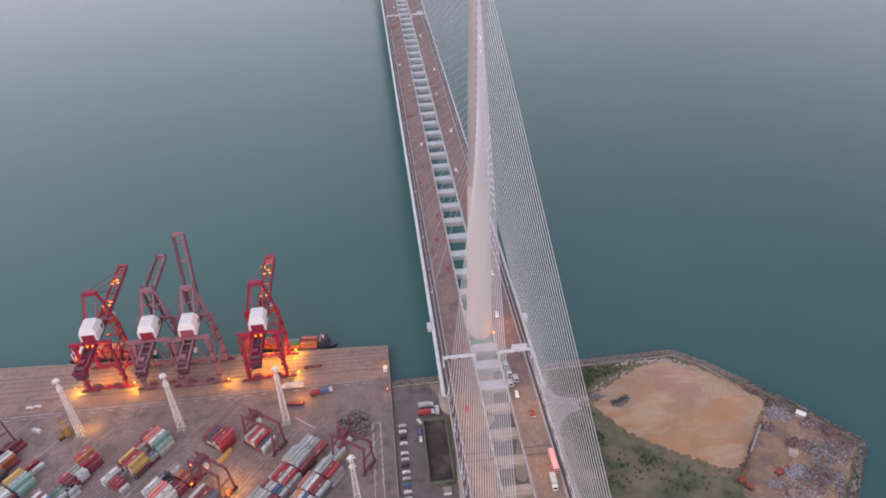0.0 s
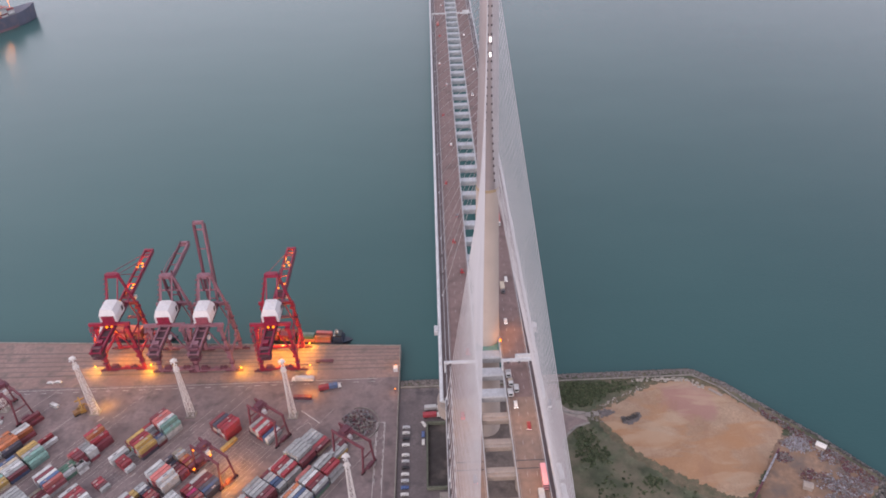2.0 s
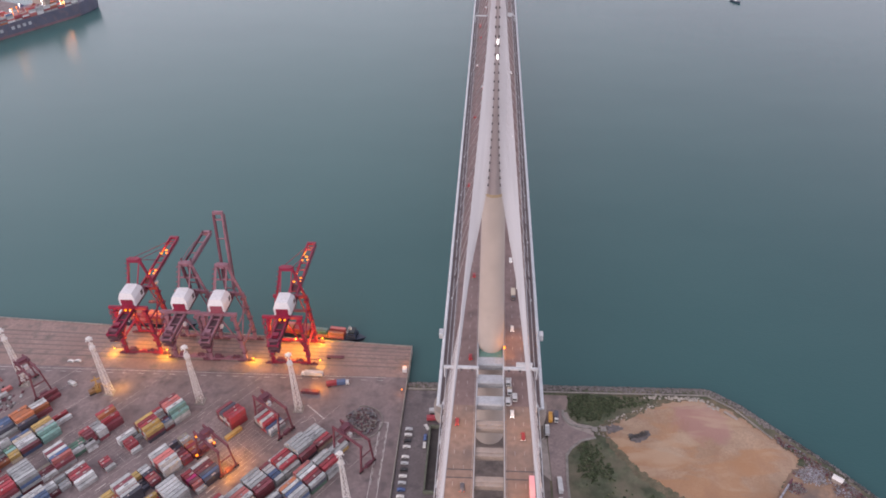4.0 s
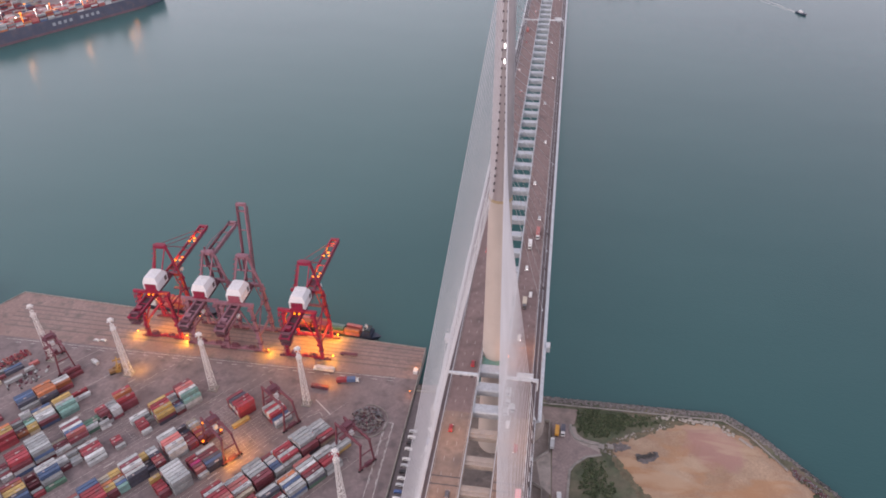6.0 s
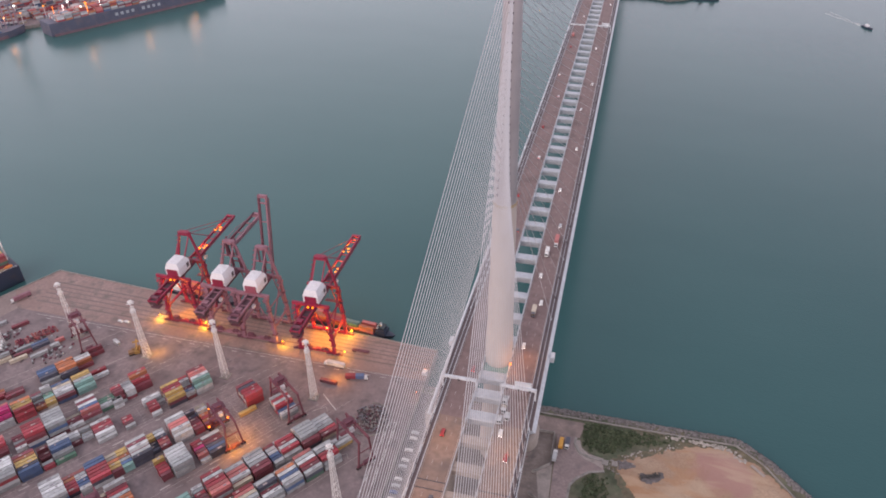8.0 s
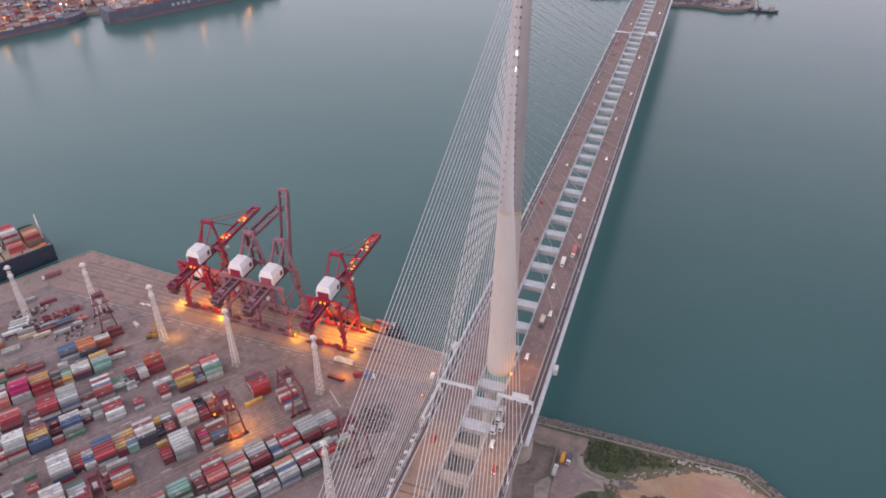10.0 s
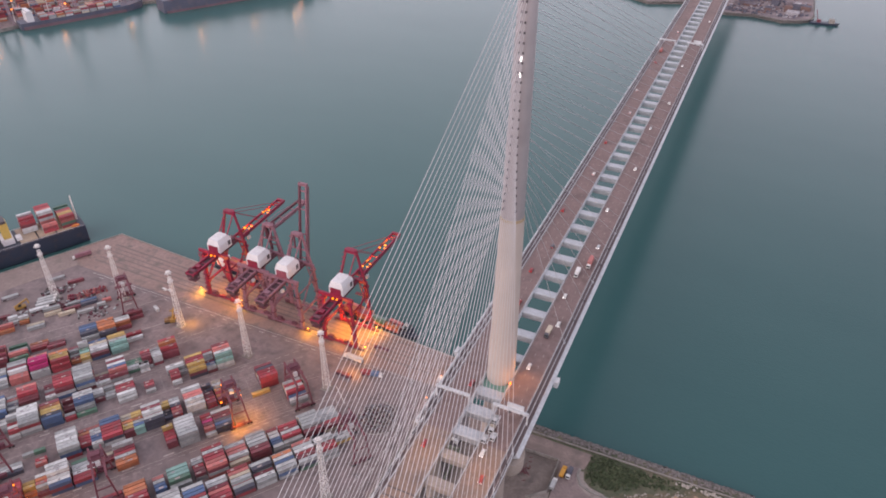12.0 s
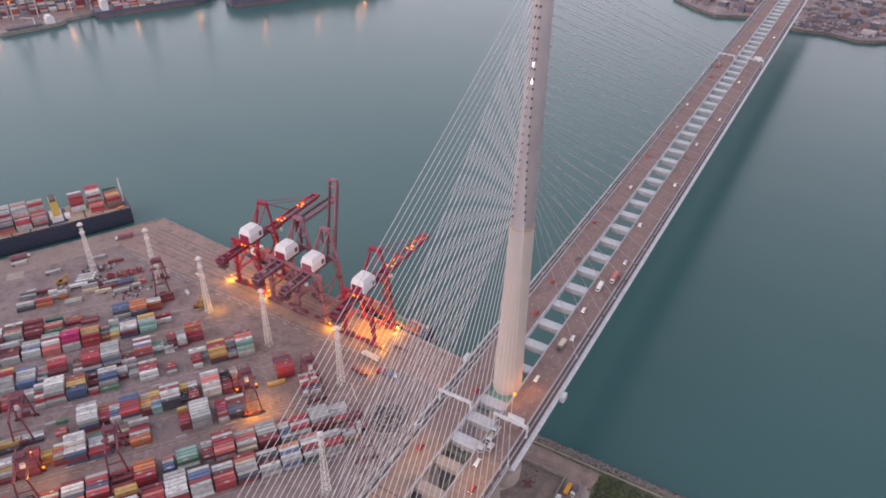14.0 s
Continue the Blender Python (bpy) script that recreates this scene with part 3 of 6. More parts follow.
part("green_netting_panel", Solid().box(-GAP + 0.2, GAP - 0.2, -10.4, -3.2, DECK - 1.6, DECK - 1.2), TEAL, bridge, "teal green netting panel at the tower foot")

# tower
low = Solid().rings([(0, 9.4, 11), (30, 8.7, 10), (DECK, 7.3, 8.2), (120, 6.5, 6.8), (150, 5.95, 6.1), (175, 5.6, 5.6)], 48, cy=Y_T)
smooth(part("tower_shaft", low, TOWER_C, bridge, "warm grey concrete lower tower shaft"), 60)
smooth(part("tower_mast", Solid().rings([(175, 5.4, 5.4), (210, 4.95, 4.95), (250, 4.25, 4.25), (285, 3.6, 3.6), (293, 3.3, 3.3), (298, 2.7, 2.7)], 48, cy=Y_T), TOWER_S, bridge, "mauve grey stainless upper mast"), 60)
part("joint_band", Solid().rings([(174.2, 5.68, 5.68), (175.6, 5.68, 5.68)], 48, cy=Y_T), OCHRE, bridge, "ochre band where concrete meets steel")
for x in (0.3,):
    for z in (249.0, 242.5):
        part("beacon", Solid().tube((x, Y_T - 4.75, z - 0.9), (x, Y_T - 4.75, z + 0.9), 0.24).beam((x, Y_T - 4.75, z), (x, Y_T - 4.0, z), 0.3), LAMP_W, bridge, "white beacon lamp on the mast")

# stays
ZS = [181.0 + 3.9 * k for k in range(28)]
X_ST = 23.6


def mast_r(z):
    return 5.45 - (z - 175) * 0.0165


def anchor_x(z):
    return 0.8 + 2.4 * max(0.0, (264 - z) / 87) ** 2.5


for k, z in enumerate(ZS):
    for side in (-1, 1):
        for way, y1 in ((1, 38.5 + 20.5 * k), (-1, -46.0 - 8.3 * k)):
            top = (side * anchor_x(z), Y_T + way * (mast_r(z) - 0.1), z)
            foot = Vector((side * X_ST, y1, DECK + 0.3))
            up = (Vector(top) - foot).normalized()
            part("anchor_sleeve", Solid().tube(foot - up * 0.4, foot + up * 3.2, 0.3, 0.2, n=8).box(foot.x - 0.5, foot.x + 0.5, y1 - 0.7, y1 + 0.7, DECK, DECK + 0.7), ANCHOR if k % 3 else STEEL_WHITE, bridge, "steel sleeve round the foot of a stay")
            part("stay_cable", Solid().tube(top, (side * X_ST, y1, DECK + 0.3), 0.115 if way > 0 else 0.128, n=6), CABLE, bridge)
    for side in (-1, 1):
        for way in (-1, 1):
            x, y = side * anchor_x(z), Y_T + way * (mast_r(z) - 0.15)
            part("anchor_box", Solid().box(x - 0.34, x + 0.34, y - 0.6, y + 0.6, z - 0.5, z + 0.4), ANCHOR, bridge, "dark cable anchor box on the mast")

# piers of the back span
for y in (-72, -150, -228, -306):
    for side in (-1, 1):
        s = Solid().rings([(3, 3.4, 5.0), (60, 3.4, 5.0), (74.5, 5.6, 5.6)], 28, cx=side * 19.0, cy=y)
        smooth(part("pier", s, BEIGE, bridge, "rounded pale concrete pier"), 60)
for side in (-1, 1):
    pier = smooth(part("pier", Solid().rings([(3, 3.6, 5.0), (70, 3.6, 5.0)], 28, cx=side * 17.0, cy=-46), BEIGE, bridge, "rounded pale concrete pier"), 60)
    head = Solid().rings([(64.6, 2.8, 3.6), (65.6, 4.6, 6.0), (67.5, 5.5, 7.2), (72.0, 5.7, 7.6), (75.2, 5.7, 7.6)], 32, cx=side * 22.9, cy=-43.5)
    smooth(part("pier_head", head, BEIGE, pier, "bulging pale concrete pier head"), 60)


# sign gantries across each carriageway
def gantry(x0, x1, y, panel, label):
    g = thing("sign_gantry", label, "sign gantry", "gantries over the deck")
    for x in (x0, x1):
        part("post", Solid().box(x - 0.35, x + 0.35, y - 0.35, y + 0.35, DECK, DECK + 6.8), STEEL_WHITE, g)
    s = Solid().box(x0 - 0.4, x1 + 0.4, y - 0.7, y + 0.7, DECK + 6.6, DECK + 7.9)
    part("crossbar", s, STEEL_WHITE, g)
    for k in range(3):
        x = x0 + (x1 - x0) * (k + 0.5) / 3
        part("lane_signal", Solid().box(x - 0.6, x + 0.6, y - 1.05, y - 0.7, DECK + 5.8, DECK + 7.0), ANCHOR, g, "dark lane signal box")
    if panel:
        c = x0 + (x1 - x0) * 0.62
        part("sign_panel", Solid().box(c - 4.2, c + 4.2, y + 0.7, y + 1.5, DECK + 5.2, DECK + 10.4), STEEL_WHITE, g, "large pale sign panel seen from behind")


for y in (-27.0, 582.0):
    gantry(-OUT + 3.2, -GAP, y, False, "white steel sign gantry over one carriageway")
    gantry(GAP, OUT - 3.2, y, True, "white steel sign gantry with a large panel over one carriageway")
for y in (-86.0, -90.5):
    for x in (-OUT + 6.4, GAP + 1):
        part("expansion_joint", Solid().box(x, x + OUT - GAP - 7.4, y - 0.3, y + 0.3, DECK + 0.05, DECK + 0.09), ANCHOR, bridge, "dark expansion joint strip across the road")
for side in (-1, 1):
    s = Solid().box(*sorted((side * OUT, side * (OUT + 2.2))), 7.0, 11.5, DECK - 3.8, DECK - 0.2)
    part("maintenance_box", s, STEEL_WHITE, bridge, "grey equipment box hung at the deck edge")
# ---------------------------------------------------------------- quay cranes
def quay_crane(x, yb, angle, length, paint, house_front, lit, label):
    """A ship-to-shore gantry crane; yb: its waterside rail; angle: the lift of its boom."""
    c = thing("quay_crane", label, "crane", "cranes on the quay", pose(x, yb - 76, Q))
    W2, YL, YW, G = 12.3, 54.0, 76.0, 41.0
    for sx in (-1, 1):
        for y in (YL, YW):
            s = Solid().beam((sx * W2, y, 1.2), (sx * W2, y, 14), 2.0, 2.0).beam((sx * W2, y, 14), (sx * (W2 - 2.2), y, G + 1), 1.8, 1.9)
            part("leg", s, paint, c)
            for k in (-1, 1):
                x0 = sx * W2 + 3.3 * k
                s = Solid().box(x0 - 2.9, x0 + 2.9, y - 0.45, y + 0.45, 0.75, 1.5)
                for q in (-2.1, -0.7, 0.7, 2.1):
                    s.tube((x0 + q, y - 0.6, 0.6), (x0 + q, y + 0.6, 0.6), 0.5, n=10)
                s.box(x0 - 0.8, x0 + 0.8, y - 0.6, y + 0.6, 1.4, 2.4)
                part("bogie", s, CRANE_DARK, c, "dark wheel bogie")
        part("side_tie", Solid().beam((sx * (W2 - 0.3), YL, 14), (sx * (W2 - 0.3), YW, 14), 1.2, 1.5), paint, c)
        part("side_brace", Solid().beam((sx * (W2 - 0.5), YL, 15), (sx * (W2 - 2.0), YW, G - 2), 0.8), paint, c)
    for y in (YL, YW):
        part("sill_beam", Solid().beam((-W2, y, 2.3), (W2, y, 2.3), 1.3, 1.6), paint, c)
        part("portal_beam", Solid().beam((-W2 - (1.6 if y == YL else 0), y, G + 1), (W2 - 1 + (1.6 if y == YL else 0), y, G + 1), 1.7, 2.2), paint, c)
    for sx in (-1, 1):
        part("leg_brace", Solid().beam((sx * (W2 - 0.5), YL, 14), (0, YL, G), 0.7), paint, c)
    for sx in (-1, 1):
        part("leg_brace", Solid().beam((sx * (W2 - 0.4), YW, 15), (sx * 5.0, YW, G), 0.6), paint, c)
        for y in (YL, YW):
            part("knee_joint", Solid().box(sx * (W2 - 0.7) - 1.5, sx * (W2 - 0.7) + 1.5, y - 1.5, y + 1.5, 13.2, 14.9), paint, c)
            part("head_joint", Solid().box(sx * (W2 - 2.2) - 1.6, sx * (W2 - 2.2) + 1.6, y - 1.7, y + 1.7, G - 3.6, G - 1.6), paint, c)
    part("electric_cabinet", Solid().box(-W2 + 3, -W2 + 7, YL - 1.1, YL + 1.1, 3.0, 5.6), CRANE_DARK, c, "dark cabinet on the sill beam")
    part("cable_reel", Solid().tube((W2 - 5, YL - 1.6, 5.4), (W2 - 5, YL - 0.9, 5.4), 1.5, n=16), CRANE_DARK, c, "dark cable reel on the sill beam")
    s = Solid()
    for k in range(9):
        y = 58 + k * 2.4
        s.beam((-4.9, y, G + 0.9), (-4.9, y, G + 2.0), 0.12).beam((4.9, y, G + 0.9), (4.9, y, G + 2.0), 0.12)
    s.beam((-4.9, 57, G + 2.0), (-4.9, 79, G + 2.0), 0.14).beam((4.9, 57, G + 2.0), (4.9, 79, G + 2.0), 0.14)
    s.box(-5.3, -4.2, 55, 80, G + 0.6, G + 0.8).box(4.2, 5.3, 55, 80, G + 0.6, G + 0.8)
    part("girder_walkway", s, CRANE_DARK, c)
    # girder with the backreach
    s = Solid()
    for sx in (-1, 1):
        s.beam((sx * 3.0, 27, G), (sx * 3.0, 80, G), 1.1, 1.9)
    for k in range(8):
        s.beam((-3.4, 27.5 + k * 7.4, G), (3.4, 27.5 + k * 7.4, G), 0.6, 0.8)
    part("girder", s, paint, c)
    # the last box is a dark sheet that fills the gap between the girders
    s = Solid().box(-4.2, -3.6, 27.5, 60, G - 0.9, G - 0.6).box(3.6, 4.2, 27.5, 60, G - 0.9, G - 0.6).box(-3.4, 3.4, 27.5, 33, G - 3.2, G + 0.2).box(-2.5, 2.5, 33, 54, G - 0.8, G - 0.5)
    for k in range(12):
        s.beam((-4.2, 27.5 + k * 2.8, G - 0.6), (-4.2, 27.5 + k * 2.8, G + 0.7), 0.12).beam((4.2, 27.5 + k * 2.8, G - 0.6), (4.2, 27.5 + k * 2.8, G + 0.7), 0.12)
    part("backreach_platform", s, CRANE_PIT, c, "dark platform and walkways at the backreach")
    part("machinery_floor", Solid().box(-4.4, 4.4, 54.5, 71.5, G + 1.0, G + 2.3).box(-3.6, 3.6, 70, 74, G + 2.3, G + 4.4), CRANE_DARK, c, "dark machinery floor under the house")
    s = Solid().box(-3.2, 3.2, 28, 33, G - 6.2, G - 5.8)
    for k in (-3.0, 0.0, 3.0):
        s.beam((k, 28.2, G - 3.2), (k, 28.2, G - 6), 0.3).beam((k, 32.8, G - 3.2), (k, 32.8, G - 6), 0.3)
    part("hanging_platform", s, CRANE_DARK, c, "dark maintenance platform hung from the backreach")
    part("rope_drum", Solid().tube((-2.6, 31, G + 0.9), (2.6, 31, G + 0.9), 1.2, n=14).box(-3.0, -2.5, 29.8, 32.2, G + 0.2, G + 2.2).box(2.5, 3.0, 29.8, 32.2, G + 0.2, G + 2.2), CRANE_DARK, c, "dark rope drum at the end of the backreach")
    part("winch_cover", Solid().box(-2.2, 1.2, 35.5, 38.8, G - 0.4, G + 1.3), paint, c)
    # landings, brackets and boxes fixed to the legs and the portal
    for sx in (-1, 1):
        for y in (YL, YW):
            for z in (8.5, 20.5, 29.5):
                w = W2 - (0 if z < 14 else 2.2 * (z - 14) / (G - 13))
                part("leg_landing", Solid().box(sx * w - 1.7, sx * w + 1.7, y - 1.9, y + 1.9, z, z + 0.25).box(sx * w - 1.7, sx * w + 1.7, y - 1.9, y - 1.8, z + 0.9, z + 1.05), CRANE_DARK, c)
        part("upper_tie", Solid().beam((sx * (W2 - 1.7), YL, 30), (sx * (W2 - 1.7), YW, 30), 0.7, 0.8), paint, c)
    for k, (dx, w, hgt) in enumerate(((-8.6, 1.3, 1.6), (-4.6, 0.8, 1.1), (0.4, 1.5, 1.0), (4.2, 0.9, 1.8), (8.0, 1.2, 1.2))):
        part("sill_box", Solid().box(dx - w, dx + w, YL - 1.0, YL + 1.0, 3.1, 3.1 + hgt), CRANE_DARK if k % 2 else paint, c)
    # apex frame
    s = Solid()
    for sx in (-1, 1):
        s.beam((sx * 9.8, YW, G + 1), (sx * 4.0, YW + 0.5, 65), 1.3, 1.4)
        s.beam((sx * 3.6, YW + 0.5, 65), (sx * 3.4, 58, G + 1), 0.7)
        s.beam((sx * 3.6, YW + 0.5, 65), (sx * 3.6, YW + 0.5, 66.5), 1.4)
    s.beam((-4.6, YW + 0.5, 65), (4.6, YW + 0.5, 65), 2.2, 2.6).box(-3.6, 3.6, YW - 1.6, YW + 2.4, 66.3, 66.6)
    for k in range(4):
        s.beam((-3.4 + 2.3 * k, YW - 1.5, 66.5), (-3.4 + 2.3 * k, YW - 1.5, 68), 0.2)
    if not lit:
        s.beam((-6.6, YW, 54), (6.6, YW, 54), 0.9)
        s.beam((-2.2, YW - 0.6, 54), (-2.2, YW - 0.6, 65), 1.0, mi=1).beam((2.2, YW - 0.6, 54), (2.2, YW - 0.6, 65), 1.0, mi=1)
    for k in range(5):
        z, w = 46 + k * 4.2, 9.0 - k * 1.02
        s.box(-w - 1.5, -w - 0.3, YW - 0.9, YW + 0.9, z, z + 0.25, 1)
    part("apex_frame", s, [paint, CRANE_DARK], c)
    # boom
    fold = angle is None
    a = 0.0 if fold else radians(angle)
    HY, HZ = (77.5, 63.0) if fold else (80.5, G)
    angle = 45 if fold else angle

    def bp(sx, d, up=0.0):
        return (sx, HY + d * math.cos(a) - up * math.sin(a), HZ + d * math.sin(a) + up * math.cos(a))

    s = Solid()
    for sx in (-1, 1):
        # unlit cranes: left beam darker, its shade put into the colour
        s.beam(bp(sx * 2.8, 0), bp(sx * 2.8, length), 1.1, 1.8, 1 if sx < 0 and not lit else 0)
    rungs = 7 if lit else 3
    for k in range(rungs + 1):
        s.beam(bp(-2.8, 2 + k * (length - 3) / rungs), bp(2.8, 2 + k * (length - 3) / rungs), 0.5, 0.7)
    s.beam(bp(-3.3, length - 1), bp(3.3, length - 1), 2.2, 1.8)
    s.beam(bp(-3.3, length * 0.9), bp(3.3, length * 0.9), 0.8, 1.0)
    boom = part("boom", s, [paint, CRANE_DARK], c)
    if fold:
        s = Solid()
        for sx in (-1, 1):
            s.beam((sx * 3.2, 81.0, G), (sx * 3.2, 78.0, 63.0), 1.2, 1.8).beam((sx * 3.2, 79, 63), (sx * 3.2, 79, 68), 0.8)
        for z in (47, 54, 62):
            s.beam((-3.2, 80.6 - (z - G) * 0.12, z), (3.2, 80.6 - (z - G) * 0.12, z), 0.7)
        part("inner_boom", s, CRANE_DARK, c, "dark upright inner boom section")
    s = Solid()
    for sx in (-1, 1):
        s.beam(bp(sx * 4.0, 2, -0.8), bp(sx * 4.0, length - 2, -0.8), 0.8, 0.12)
    part("boom_walkway", s, CRANE_DARK, boom)
    for sx in (-1, 1):
        if angle < 20:
            for d in (0.48, 0.86):
                part("forestay", Solid().beam((sx * 3.4, YW + 0.5, 65.5), bp(sx * 3.2, length * d, 0.8), 0.32), paint, c)
        else:
            e = Vector(bp(sx * 3.2, length * (0.5 if not fold else 0.7), 1.0))
            p = Vector((sx * 3.4, YW + 0.5, 65.5))
            m = (e + p) / 2 + Vector((0, 0 if fold else 3, 1.5 if fold else -4))
            part("forestay", Solid().beam(p, m, 0.3).beam(m, e, 0.3), paint, c)
    # machinery house: a white box whose roof slopes in on the long sides and at the waterside end
    h = Solid()
    vs = []
    for z, w, y0, y1, cut in ((2.4, 5.5, 54.2, 69.4, 1.8), (8.0, 5.5, 54.2, 69.4, 1.8), (12.2, 4.0, 55.2, 66.0, 1.0)):
        vs += [(px, y, G + z) for px, y in ((-w, y0), (w, y0), (w, y1 - cut), (w - cut, y1), (cut - w, y1), (-w, y1 - cut))]
    h.put(vs, [(k * 6 + i, k * 6 + (i + 1) % 6, k * 6 + 6 + (i + 1) % 6, k * 6 + 6 + i) for k in range(2) for i in range(6)] + [tuple(range(6)), tuple(range(12, 18))])
    house = part("machinery_house", h, HOUSE_W, c, "white machinery house with sloping roof sides")
    part("end_panel", Solid().box(-3.9, 3.9, 53.5, 54.15, G + 2.8, G + 7.6).box(-4.9, 4.9, 53.2, 54.1, G + 2.2, G + 3.0), house_front, house, "red landside end wall")
    for sx in (-1, 1):
        part("corner_trim", Solid().box(sx * 5.0 - 0.25, sx * 5.0 + 0.25, 53.9, 54.3, G + 3.0, G + 7.8), HOUSE_W, house)
    part("door", Solid().box(5.4, 5.65, 63.6, 66.2, G + 4.2, G + 7.8), ANCHOR, house, "dark door in the side wall")
    for k in range(4):
        part("roof_vent", Solid().box(-2.6 + (k % 2) * 3.4, -0.8 + (k % 2) * 3.4, 57.5 + (k // 2) * 4.5, 59 + (k // 2) * 4.5, G + 12.15, G + 12.6), HOUSE_W, house)
    # operator cab and trolley
    yt = 88.0 if angle < 20 else 47.0
    part("trolley", Solid().box(-3.0, 3.0, yt - 3, yt + 3, G - 2.6, G - 1.1), CRANE_DARK, c)
    part("operator_cab", Solid().box(3.4, 5.0, yt - 1.0, yt + 1.3, G - 4.6, G - 2.4), HOUSE_W, c, "white operator cab")
    if angle < 20:
        s = Solid()
        for sx in (-1, 1):
            for dy in (-2, 2):
                s.beam((sx * 2.0, yt + dy, G - 2.6), (sx * 2.0, yt + dy * 0.5, 20), 0.12)
        s.box(-6.1, 6.1, yt - 1.2, yt + 1.2, 19.2, 20.0)
        part("spreader", s, CRANE_DARK, c, "container spreader on its ropes")
    # stair tower on a landside leg
    s = Solid()
    for k in range(9):
        z = 3 + k * 4.3
        s.box(-W2 - 1.9, -W2 - 0.6, YL - 1.5, YL + 1.5, z, z + 0.2)
        s.beam((-W2 - 1.3, YL + (1.5 if k % 2 else -1.5), z), (-W2 - 1.3, YL + (-1.5 if k % 2 else 1.5), z + 4.3), 0.7, 0.15)
    for dx in (-1.9, -0.6):
        for dy in (-1.5, 1.5):
            s.beam((-W2 + dx, YL + dy, 1), (-W2 + dx, YL + dy, G), 0.14)
    part("stair", s, paint, c)
    if lit:
        for sx in (-2.0, 1.6):
            part("floodlight", Solid().box(sx - 0.7, sx + 0.7, 52.0, 52.7, G - 0.6, G + 0.5), LAMP, c, "glowing orange floodlight")
        for d, sx in ((0.2, -2.2), (0.21, 2.0), (0.27, 2.2), (0.62, -2.2), (0.63, 2.1), (0.69, 0.3)):
            b = bp(sx, length * d, 0.6)
            part("boom_lamp", Solid().box(b[0] - 0.9, b[0] + 0.9, b[1] - 0.4, b[1] + 0.4, b[2] - 0.3, b[2] + 0.3), LAMP, boom, "glowing orange boom lamp")
        for dx, y in ((-21 if x < -200 else -26.5, YL), (17 if x < -200 else 20, YL), (17, YW)):
            sx = 1 if dx > 0 else -1
            flood = part("leg_floodlight", Solid().box(dx - 0.5, dx + 0.5, y - 0.35, y + 0.35, 4.3, 4.8), LAMP_L, c, "glowing orange floodlight on an arm low beside a leg")
            part("lamp_arm", Solid().beam((sx * W2, y, 5.2), (dx, y, 5.0), 0.3), CRANE_DARK, flood, "thin dark red arm")
    return c


quay_crane(-136, 76, 0.5, 61, CRANE_RED, CRANE_RED, True, "bright red quay crane with lowered boom and lit orange lamps")
quay_crane(-180.5, 77.5, 81, 59.5, CRANE_OLD, CRANE_WORN, False, "faded mauve red quay crane with its boom raised upright")
quay_crane(-206, 79, None, 42, CRANE_OLD, CRANE_RED, False, "faded mauve red quay crane with a folded boom")
quay_crane(-243, 82, 2.5, 57, CRANE_RED, CRANE_RED, True, "bright red quay crane with lowered boom over the barge berth")


def lamp_light(name, x, y, z, power, col=(1.0, 0.34, 0.0), size=1.5):
    o = new(name, bpy.data.lights.new(name, "POINT"))
    o.data.energy, o.data.color, o.data.shadow_soft_size = power, col, size
    o.location = (x, y, z)
    return o


for x, y, z, p in ((-136, 49, 38, 9000), (-136, 64, 30, 6000), (-243, 55, 38, 9000), (-243, 68, 28, 5000), (-135.5, 103, 44, 3500), (-135.5, 131, 44, 3000), (-243, 100, 46, 3500),
                   (-243, 128, 47, 3000), (-134, 66, 12, 3500), (-146, 74, 11, 2400), (-250, 70, 12, 2800)):
    lamp_light("crane_lamp", x, y, z, p * 1.1)
# low floodlights that throw bright pools beside the crane legs
for x, y, p in ((-264.5, 60, 5200), (-226.3, 57.6, 5200), (-162.5, 54.6, 4600), (-119.5, 75.2, 4200), (-116, 52.5, 2600), (-138, 76, 3400)):
    lamp_light("leg_lamp", x, y, 8.6, p, (1.0, 0.5, 0.02), 0.5)


def down_light(name, x, y, z, power, cone, col=(1.0, 0.34, 0.0)):
    """A floodlight under a crane's girder, shining straight down on the quay."""
    o = new(name, bpy.data.lights.new(name, "SPOT"))
    o.data.energy, o.data.color, o.data.shadow_soft_size = power, col, 1.5
    o.data.spot_size, o.data.spot_blend = radians(cone), 0.9
    o.location = (x, y, z)
    return o


for x, y, z, p, cone in ((-132, 64, 38, 110000, 66), (-120, 72, 34, 36000, 60), (-152, 58, 36, 26000, 62), (-238, 68, 38, 52000, 60), (-256, 60, 36, 28000, 58), (-212, 58, 36, 13000, 62), (-250, 98, 40, 42000, 46)):
    down_light("crane_floodlight", x, y, z, p, cone, (1.0, 0.4, 0.01))


